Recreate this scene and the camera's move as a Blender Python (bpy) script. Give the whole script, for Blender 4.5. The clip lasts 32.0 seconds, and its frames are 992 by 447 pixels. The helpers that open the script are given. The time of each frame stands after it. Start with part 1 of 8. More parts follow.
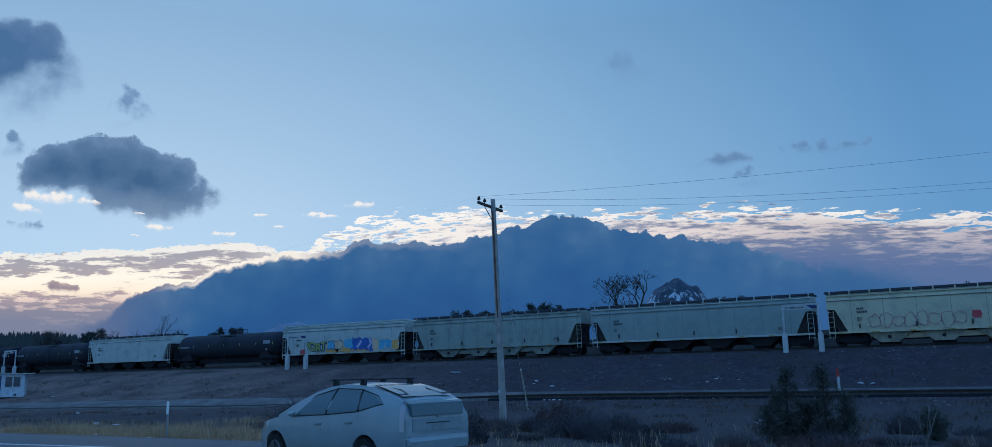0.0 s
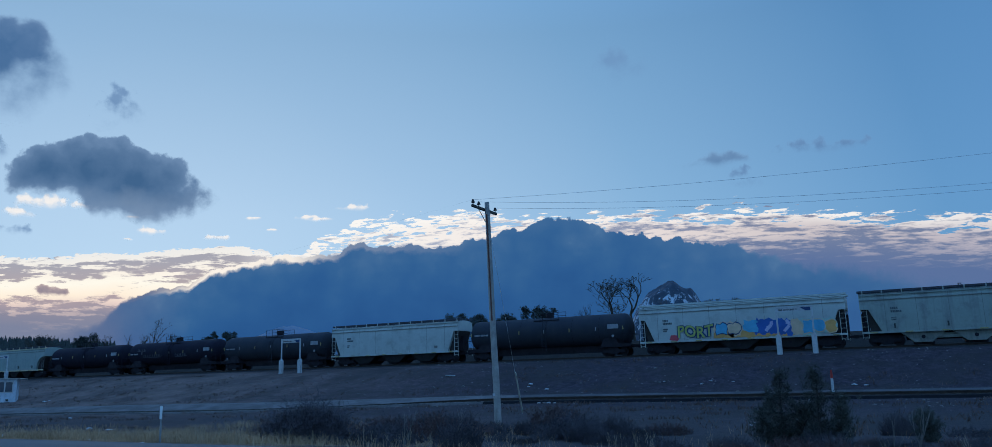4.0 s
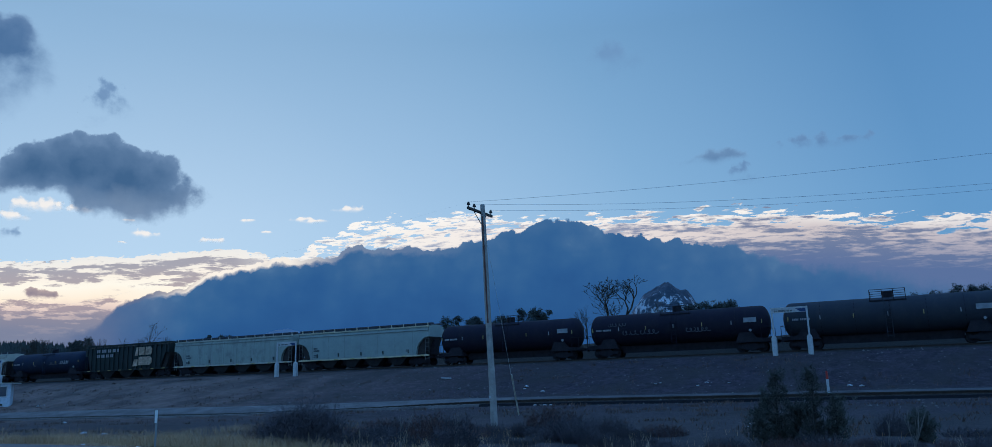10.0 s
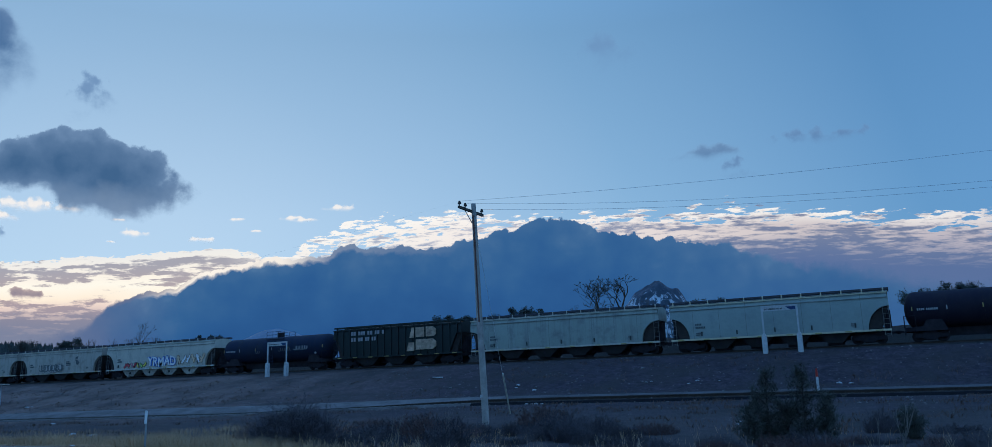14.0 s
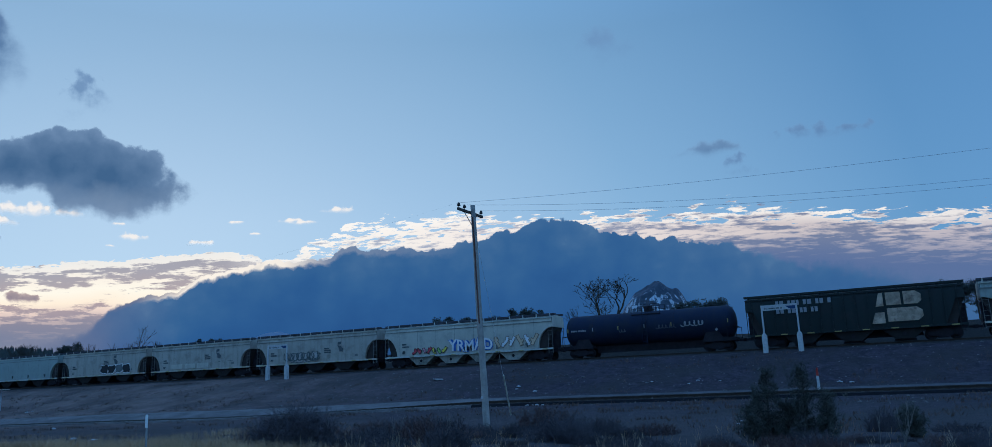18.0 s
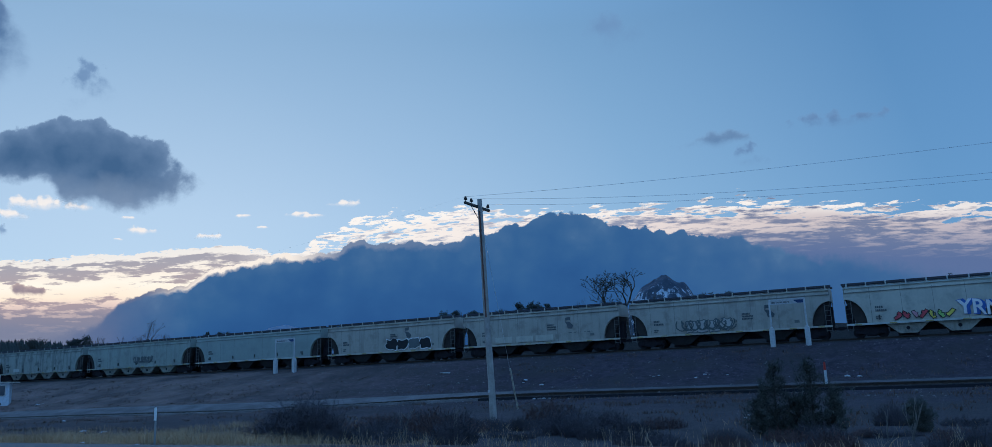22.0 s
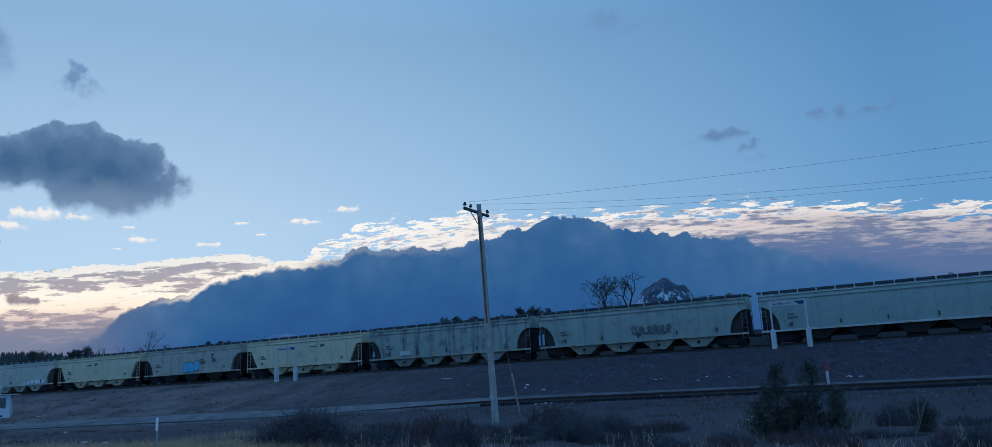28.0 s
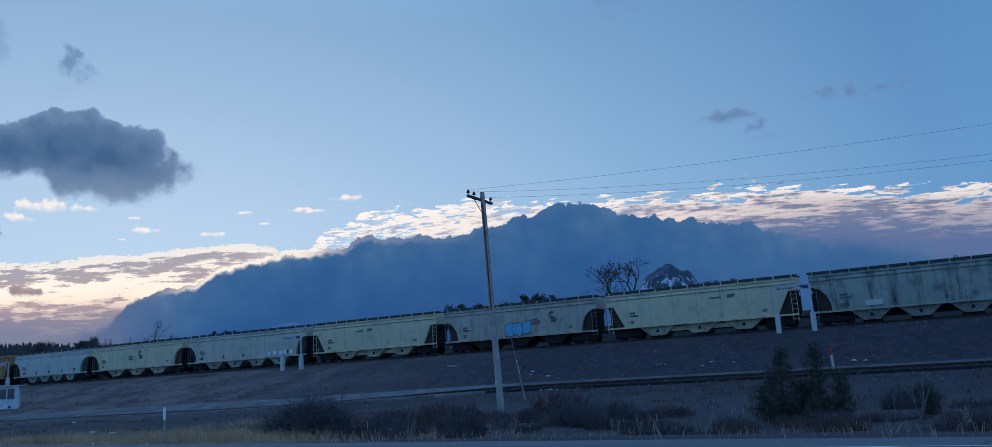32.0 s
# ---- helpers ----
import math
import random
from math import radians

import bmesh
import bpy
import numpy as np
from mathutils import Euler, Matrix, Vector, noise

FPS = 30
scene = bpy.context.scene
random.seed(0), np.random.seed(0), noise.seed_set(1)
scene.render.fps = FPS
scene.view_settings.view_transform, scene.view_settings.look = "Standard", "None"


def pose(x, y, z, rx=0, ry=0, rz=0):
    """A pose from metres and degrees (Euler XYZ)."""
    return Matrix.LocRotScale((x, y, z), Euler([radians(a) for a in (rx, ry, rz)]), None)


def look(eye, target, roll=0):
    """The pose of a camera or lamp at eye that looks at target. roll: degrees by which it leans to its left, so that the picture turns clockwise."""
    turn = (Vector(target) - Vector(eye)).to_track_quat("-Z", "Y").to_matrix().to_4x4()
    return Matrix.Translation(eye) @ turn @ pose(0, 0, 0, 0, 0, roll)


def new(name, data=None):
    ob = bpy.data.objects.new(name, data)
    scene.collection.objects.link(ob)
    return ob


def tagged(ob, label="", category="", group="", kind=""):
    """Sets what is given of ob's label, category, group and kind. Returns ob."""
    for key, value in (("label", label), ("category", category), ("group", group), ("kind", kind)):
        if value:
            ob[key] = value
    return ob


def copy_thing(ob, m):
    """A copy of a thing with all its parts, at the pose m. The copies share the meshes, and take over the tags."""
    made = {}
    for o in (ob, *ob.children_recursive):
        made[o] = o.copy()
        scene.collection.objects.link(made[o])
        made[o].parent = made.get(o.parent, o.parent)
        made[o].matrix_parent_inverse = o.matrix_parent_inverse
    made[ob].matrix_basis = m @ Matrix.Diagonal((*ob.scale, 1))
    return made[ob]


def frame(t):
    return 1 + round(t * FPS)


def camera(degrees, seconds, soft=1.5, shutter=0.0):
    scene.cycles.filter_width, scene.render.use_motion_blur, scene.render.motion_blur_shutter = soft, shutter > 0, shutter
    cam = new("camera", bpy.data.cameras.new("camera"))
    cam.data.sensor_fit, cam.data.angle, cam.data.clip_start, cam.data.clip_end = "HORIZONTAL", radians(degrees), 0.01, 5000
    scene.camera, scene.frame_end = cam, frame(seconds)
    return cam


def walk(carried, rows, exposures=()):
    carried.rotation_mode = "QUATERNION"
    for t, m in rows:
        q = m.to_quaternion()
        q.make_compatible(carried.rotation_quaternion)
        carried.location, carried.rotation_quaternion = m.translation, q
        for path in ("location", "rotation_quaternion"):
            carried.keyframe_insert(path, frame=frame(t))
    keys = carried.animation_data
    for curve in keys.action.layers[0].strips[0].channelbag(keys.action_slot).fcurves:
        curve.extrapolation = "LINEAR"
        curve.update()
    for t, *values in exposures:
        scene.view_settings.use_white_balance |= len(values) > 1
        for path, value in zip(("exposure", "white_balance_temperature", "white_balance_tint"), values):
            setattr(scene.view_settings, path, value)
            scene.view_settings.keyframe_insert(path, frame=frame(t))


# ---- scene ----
# the place: x runs along the railway (trains go to +x), y points away from the viewer, z is up; the near road lies at z = 0
EYE = Vector((0, 0, 1.55))
SECONDS = 32.0


def view(yaw, pitch, roll):
    """A hand-held pose at EYE: yaw to the left of +y, pitch upwards, roll clockwise, in degrees."""
    a, b = radians(yaw), radians(pitch)
    way = Vector((-math.sin(a) * math.cos(b), math.cos(a) * math.cos(b), math.sin(b)))
    return look(EYE, EYE + way, -roll)


cam = camera(65, SECONDS, soft=0.75)
walk(cam, [(t, view(a, b, c)) for t, a, b, c in (
    (0, 28.08, 11.00, 1.23), (0.5, 28.14, 11.07, 1.20), (1, 28.07, 11.12, 1.15), (1.5, 27.87, 11.08, 1.16),
    (2, 27.89, 11.07, 1.19), (2.5, 27.92, 11.14, 1.27), (3, 27.88, 11.23, 1.36), (3.5, 27.69, 11.18, 1.45),
    (5.5, 27.58, 11.35, 1.48), (6, 27.47, 11.28, 1.49), (6.5, 27.42, 11.31, 1.57), (7, 27.37, 11.37, 1.57),
    (7.5, 27.36, 11.46, 1.56), (8, 27.34, 11.43, 1.56), (8.5, 27.18, 11.33, 1.75), (9, 27.18, 11.34, 1.77),
    (9.5, 27.28, 11.31, 1.73), (10, 27.30, 11.37, 1.73), (10.5, 27.13, 11.34, 1.82), (11, 26.94, 11.31, 1.96),
    (11.5, 27.00, 11.30, 1.96), (12, 27.03, 11.36, 1.85), (12.5, 26.93, 11.43, 1.90), (13, 26.72, 11.43, 2.01),
    (13.5, 26.58, 11.35, 2.03), (14, 26.63, 11.28, 1.98), (14.5, 26.72, 11.27, 1.97), (16.5, 26.67, 11.22, 2.02),
    (17, 26.72, 11.34, 2.05), (17.5, 26.62, 11.44, 2.25), (18, 26.58, 11.38, 2.41), (18.5, 26.70, 11.34, 2.37),
    (19, 26.88, 11.38, 2.29), (19.5, 27.02, 11.38, 2.19), (20, 26.99, 11.29, 2.25), (20.5, 26.81, 11.10, 2.37),
    (21, 26.86, 11.01, 2.31), (21.5, 27.01, 10.98, 2.36), (22, 27.11, 10.95, 2.31), (22.5, 27.07, 10.94, 2.28),
    (23, 26.90, 10.91, 2.43), (23.5, 26.92, 10.91, 2.43), (24, 27.03, 10.98, 2.43), (24.5, 27.01, 11.19, 2.44),
    (25, 26.79, 11.38, 2.65), (25.5, 26.55, 11.30, 2.93), (27.5, 27.19, 11.40, 2.85), (28, 27.06, 11.33, 3.09),
    (28.5, 26.97, 11.17, 3.10), (29, 26.87, 10.94, 3.18), (29.5, 26.93, 10.65, 3.28), (30, 27.01, 10.55, 3.37),
    (30.5, 27.04, 10.52, 3.56), (31, 27.18, 10.44, 3.68), (31.5, 27.25, 10.43, 3.74), (32, 27.38, 10.42, 3.58),)], exposures=[(0, 0, 6500, 10), (20, 0, 6500, 10), (22, 0, 6580, 12), (23, 0, 6620, 13), (25, 0, 6500, 10), (28, 0, 6500, 10), (29, 0, 6540, 11), (31, 0, 6720, 15), (SECONDS, 0, 6660, 14)])

# ---- world, sun ----
SUN_AZ, SUN_EL = 53.0, 2.5          # degrees to the left of +y, above the horizon


def nodes(owner):
    owner.use_nodes = True
    tree = owner.node_tree
    tree.nodes.clear()
    return tree


def link(tree, a, b):
    tree.links.new(a, b)


def node(tree, kind, **values):
    n = tree.nodes.new(kind)
    for key, value in values.items():
        if key in n.inputs:
            n.inputs[key].default_value = value
    return n


def ramp(tree, source, stops, ease="LINEAR"):
    n = tree.nodes.new("ShaderNodeValToRGB")
    n.color_ramp.interpolation = ease
    el = n.color_ramp.elements
    while len(el) < len(stops):
        el.new(0.5)
    for e, (p, c) in zip(el, stops):
        e.position = p
        e.color = (*c, 1) if len(c) == 3 else c
    link(tree, source, n.inputs[0])
    return n.outputs[0]


def calc(tree, op, a, b=0.0, clamp=False):
    n = tree.nodes.new("ShaderNodeMath")
    n.operation, n.use_clamp = op, clamp
    for i, v in enumerate((a, b)):
        if isinstance(v, (int, float)):
            n.inputs[i].default_value = v
        else:
            link(tree, v, n.inputs[i])
    return n.outputs[0]


def blend(tree, fac, a, b, mode="MIX"):
    n = tree.nodes.new("ShaderNodeMix")
    n.data_type, n.blend_type = "RGBA", mode
    for i, v in ((0, fac), (6, a), (7, b)):
        if isinstance(v, (int, float)):
            n.inputs[i].default_value = v
        elif isinstance(v, tuple):
            n.inputs[i].default_value = (*v, 1)
        else:
            link(tree, v, n.inputs[i])
    return n.outputs[2]


def noise_of(tree, vector, scale, detail=4, rough=0.55, stretch=None):
    if stretch:
        m = node(tree, "ShaderNodeMapping")
        m.inputs["Scale"].default_value = stretch
        link(tree, vector, m.inputs["Vector"])
        vector = m.outputs[0]
    n = node(tree, "ShaderNodeTexNoise", Scale=scale, Detail=detail, Roughness=rough)
    link(tree, vector, n.inputs["Vector"])
    return n.outputs["Fac"]


def lin(r, g, b):
    """Linear values of a colour given in 0..255."""
    return tuple(((c / 255 + 0.055) / 1.055) ** 2.4 if c > 10 else c / 255 / 12.92 for c in (r, g, b))


def make_world():
    world = bpy.data.worlds.new("dusk_sky")
    scene.world = world
    t = nodes(world)
    out = node(t, "ShaderNodeOutputWorld")
    co = node(t, "ShaderNodeTexCoord").outputs["Generated"]
    sep = node(t, "ShaderNodeSeparateXYZ")
    link(t, co, sep.inputs[0])
    # evening blue: pale towards the low sun, deep high up in view and away from it
    sx, sy = -math.sin(radians(SUN_AZ)), math.cos(radians(SUN_AZ))
    side = calc(t, "ADD", calc(t, "MULTIPLY", sep.outputs[0], sx), calc(t, "MULTIPLY", sep.outputs[1], sy))
    up = calc(t, "MAXIMUM", sep.outputs[2], 0.0)
    # the unseen sky behind and overhead is raised to brighten the land
    glow = ramp(t, side, [(0.0, lin(120, 176, 228)), (0.35, lin(104, 158, 210)), (0.55, lin(106, 157, 202)), (0.78, lin(144, 186, 219)),
                          (0.92, lin(174, 206, 231)), (1.0, lin(196, 221, 239))])
    high = ramp(t, up, [(0.0, (1.05, 1.03, 1.0)), (0.2, (1.0, 1.0, 1.0)), (0.42, (0.74, 0.82, 0.88)), (0.58, (0.78, 0.98, 1.2)), (1.0, (1.15, 1.5, 2.0))])
    grad = blend(t, 1.0, glow, high, "MULTIPLY")
    sky = node(t, "ShaderNodeTexSky")
    sky.sky_type = "NISHITA"
    sky.sun_disc = False
    sky.sun_elevation, sky.sun_rotation = radians(SUN_EL), radians(-SUN_AZ)
    sky.altitude = 1400
    sky.air_density, sky.dust_density, sky.ozone_density = 1.0, 0.2, 5.0
    a = node(t, "ShaderNodeBackground", Strength=0.05)
    b = node(t, "ShaderNodeBackground", Strength=0.84)
    link(t, sky.outputs[0], a.inputs[0])
    link(t, grad, b.inputs[0])
    add = node(t, "ShaderNodeAddShader")
    link(t, a.outputs[0], add.inputs[0])
    link(t, b.outputs[0], add.inputs[1])
    link(t, add.outputs[0], out.inputs[0])
    # the low sun, veiled by cloud
    sun = new("sun", bpy.data.lights.new("sun", "SUN"))
    sun.data.energy, sun.data.angle, sun.data.color = 0.3, radians(12), (1.0, 0.86, 0.72)
    d = Vector((sx * math.cos(radians(SUN_EL)), sy * math.cos(radians(SUN_EL)), math.sin(radians(SUN_EL))))
    sun.matrix_world = look(d * 50, (0, 0, 0))


make_world()
scene.view_settings.exposure = 0.0

# ---- materials ----
MATS = {}


def surface(name, colour, rough=0.8, vary=0.25, scale=2.0, bump=0.3, fine=30.0, metal=0.0, dirt=None, streak=0.0, spec=0.3, each=0.0):
    """A weathered opaque surface: two scales of variation, optional dirt colour and vertical streaks."""
    if name in MATS:
        return MATS[name]
    m = bpy.data.materials.new(name)
    t = nodes(m)
    out = node(t, "ShaderNodeOutputMaterial")
    p = node(t, "ShaderNodeBsdfPrincipled", Roughness=rough, Metallic=metal)
    p.inputs["Specular IOR Level"].default_value = spec
    co = node(t, "ShaderNodeTexCoord").outputs["Object"]
    big = noise_of(t, co, scale, 5)
    small = noise_of(t, co, fine, 3)
    k = calc(t, "ADD", calc(t, "MULTIPLY", big, 0.7), calc(t, "MULTIPLY", small, 0.3))
    lo = tuple(c * (1 - vary) for c in colour)
    hi = tuple(min(1, c * (1 + vary)) for c in colour)
    col = ramp(t, k, [(0.3, lo), (0.7, hi)])
    if dirt:
        f = noise_of(t, co, scale * 1.7, 6, 0.65)
        col = blend(t, ramp(t, f, [(0.5, (0, 0, 0)), (0.75, (1, 1, 1))]), col, dirt)
    if streak:
        f = noise_of(t, co, 1.0, 4, 0.6, (2.6, 1.0, 0.16))
        col = blend(t, calc(t, "MULTIPLY", ramp(t, f, [(0.5, (0, 0, 0)), (0.72, (1, 1, 1))]), streak), col, dirt or (0.05, 0.045, 0.04))
    if each:
        info = node(t, "ShaderNodeObjectInfo").outputs["Random"]
        v = calc(t, "ADD", calc(t, "MULTIPLY", info, 2 * each), 1 - each)
        hsv = node(t, "ShaderNodeHueSaturation")
        link(t, v, hsv.inputs["Value"])
        link(t, col, hsv.inputs["Color"])
        col = hsv.outputs[0]
    link(t, col, p.inputs["Base Color"])
    if bump:
        b = node(t, "ShaderNodeBump", Strength=bump, Distance=0.02)
        link(t, k, b.inputs["Height"])
        link(t, b.outputs[0], p.inputs["Normal"])
    link(t, p.outputs[0], out.inputs[0])
    MATS[name] = m
    return m


def glow(name, colour, strength):
    m = bpy.data.materials.new(name)
    t = nodes(m)
    out = node(t, "ShaderNodeOutputMaterial")
    e = node(t, "ShaderNodeEmission", Color=(*colour, 1), Strength=strength)
    link(t, e.outputs[0], out.inputs[0])
    return m


def glass(name, colour=(0.02, 0.025, 0.03), rough=0.05, gloss=0.6):
    m = bpy.data.materials.new(name)
    t = nodes(m)
    out = node(t, "ShaderNodeOutputMaterial")
    p = node(t, "ShaderNodeBsdfPrincipled", Roughness=rough)
    p.inputs["Base Color"].default_value = (*colour, 1)
    p.inputs["Specular IOR Level"].default_value = gloss
    link(t, p.outputs[0], out.inputs[0])
    return m


def paint(name, colour, rough=0.3, coat=0.6, metal=0.0):
    """Car paint with road dust."""
    m = bpy.data.materials.new(name)
    t = nodes(m)
    out = node(t, "ShaderNodeOutputMaterial")
    p = node(t, "ShaderNodeBsdfPrincipled", Roughness=rough, Metallic=metal)
    p.inputs["Coat Weight"].default_value = coat
    p.inputs["Coat Roughness"].default_value = 0.08
    co = node(t, "ShaderNodeTexCoord").outputs["Object"]
    sep = node(t, "ShaderNodeSeparateXYZ")
    link(t, co, sep.inputs[0])
    n = noise_of(t, co, 3.0, 5)
    col = blend(t, ramp(t, n, [(0.35, (0, 0, 0)), (0.8, (0.5, 0.5, 0.5))]), colour, tuple(c * 0.8 for c in colour))
    link(t, col, p.inputs["Base Color"])
    r = ramp(t, n, [(0.3, (rough,) * 3), (0.8, (rough + 0.2,) * 3)])
    link(t, r, p.inputs["Roughness"])
    link(t, p.outputs[0], out.inputs[0])
    return m


# ---- mesh helpers ----
def mesh_of(bm, name, smooth=False):
    me = bpy.data.meshes.new(name)
    bm.normal_update()
    bm.to_mesh(me)
    bm.free()
    if smooth:
        for p in me.polygons:
            p.use_smooth = True
        me.set_sharp_from_angle(angle=radians(42))
    return me


def part(name, bm, material, parent=None, label="", smooth=False):
    me = bm if isinstance(bm, bpy.types.Mesh) else mesh_of(bm, name, smooth)
    ob = new(name, me)
    if not me.materials:
        me.materials.append(material)
    ob.parent = parent
    if label:
        ob["label"] = label
    return ob


def raw(name, verts, faces, material, parent=None, smooth=False):
    me = bpy.data.meshes.new(name)
    me.from_pydata(verts, [], faces)
    me.update()
    me.materials.append(material)
    if smooth:
        for p in me.polygons:
            p.use_smooth = True
    ob = new(name, me)
    ob.parent = parent
    return ob


def box(bm, x0, x1, y0, y1, z0, z1, m=None):
    r = bmesh.ops.create_cube(bm, size=1.0)["verts"]
    for v in r:
        v.co = Vector((x0 if v.co.x < 0 else x1, y0 if v.co.y < 0 else y1, z0 if v.co.z < 0 else z1))
        if m:
            v.co = m @ v.co
    return r


def rod(bm, p, q, r0, r1=None, seg=8):
    p, q = Vector(p), Vector(q)
    d = q - p
    m = Matrix.Translation((p + q) / 2) @ d.to_track_quat("Z", "Y").to_matrix().to_4x4()
    bmesh.ops.create_cone(bm, cap_ends=True, segments=seg, radius1=r0, radius2=r0 if r1 is None else r1, depth=d.length, matrix=m)


def prism(bm, outline, y0, y1, m=None):
    """An outline of (x, z) points pulled from y0 to y1."""
    a = [bm.verts.new((x, y0, z)) for x, z in outline]
    b = [bm.verts.new((x, y1, z)) for x, z in outline]
    n = len(outline)
    bm.faces.new(a)
    bm.faces.new(b[::-1])
    for i in range(n):
        j = (i + 1) % n
        bm.faces.new((a[j], a[i], b[i], b[j]))
    bmesh.ops.recalc_face_normals(bm, faces=bm.faces)
    if m:
        for v in a + b:
            v.co = m @ v.co
    return a + b


def round_edges(bm, width=0.03, seg=2, limit=0.5):
    edges = [e for e in bm.edges if len(e.link_faces) == 2 and e.calc_face_angle(0) > limit]
    bmesh.ops.bevel(bm, geom=edges, offset=width, segments=seg, affect="EDGES", clamp_overlap=True)


def empty(name, m=None):
    ob = new(name)
    ob.empty_display_size = 0.5
    if m is not None:
        ob.matrix_basis = m
    return ob


def smoothstep(a, b, x):
    k = min(1.0, max(0.0, (x - a) / (b - a)))
    return k * k * (3 - 2 * k)


def fractal(x, y, z=0.0, octaves=4):
    return noise.fractal(Vector((x, y, z)), 1.0, 2.0, octaves)


# ---- the lie of the land ----
RAIL_Z = 3.33        # head of the main line's rails
TRACK_Y = 73.6
FACE_Y = 72.05       # the side of the cars that is seen


def spur_y(x):
    return 56.0 + 0.125 * max(-140.0, min(40.0, x))


def spur_z(x):
    return 0.08 - 0.51 * smoothstep(-24, -56, x) - 0.25 * smoothstep(-56, -110, x)


def dip(x, y):
    """The lanes fall away gently towards -x."""
    return 0.0080 * min(40.0, max(0.0, -x - 0.7)) * smoothstep(16.5, 13.5, y)


def kerb_lift(x, y):
    """The outer edge of the shoulder stands a little higher towards -x."""
    return (-0.035 - 0.0036 * max(-35.0, min(6.0, x))) * smoothstep(14.5, 17.0, y)


def land(x, y):
    """Height of the ground."""
    n = fractal(x * 0.12, y * 0.2) * 0.12 + fractal(x * 0.6, y * 0.7, 5.0) * 0.035
    road = -0.05 - 0.2 * smoothstep(9.5, 17.2, y) - 1.1 * dip(x, y) + kerb_lift(x, y)
    s, sz = spur_y(x), spur_z(x)
    low = -0.72 + 0.1 * smoothstep(20, 40, y)
    if y < 17.3:
        return road
    if y < 24:
        return road + (low - road) * smoothstep(17.3, 24, y) + n * 0.6 * smoothstep(17.3, 19, y)
    bed = sz - 0.20
    rise = (0.42 - 0.18 * smoothstep(-50, -15, x)) * smoothstep(s + 1.9, s + 4.6, y)
    if y < s - 1.5:
        return low + (bed - 0.12 - 0.05 * smoothstep(-70, -25, x) - low) * smoothstep(28, s - 2.2, y) + n * (1 - 0.8 * smoothstep(s - 6.0, s - 2.5, y))
    if y < s + 5.2:
        return bed + rise + 0.02 * n
    top = RAIL_Z - 0.32
    if y < 71.2:
        bed += rise
        k = (y - s - 5.2) / (71.2 - s - 5.2)
        k = min(1, k * (1.06 - 0.16 * smoothstep(-40, -60, x)))
        return bed + (top - bed) * (0.15 * k + 0.85 * smoothstep(0, 1, k)) + n * 1.3 * math.sin(math.pi * k)
    if y < 79:
        return top + 0.02 * n
    far = top - 0.5 * smoothstep(79, 82, y) + 3.4 * smoothstep(82, 100, y) + 2 * n
    return far + 3 * smoothstep(150, 500, y) + 18 * smoothstep(350, 900, y) * (0.6 + 0.4 * fractal(x * 0.002, y * 0.002))

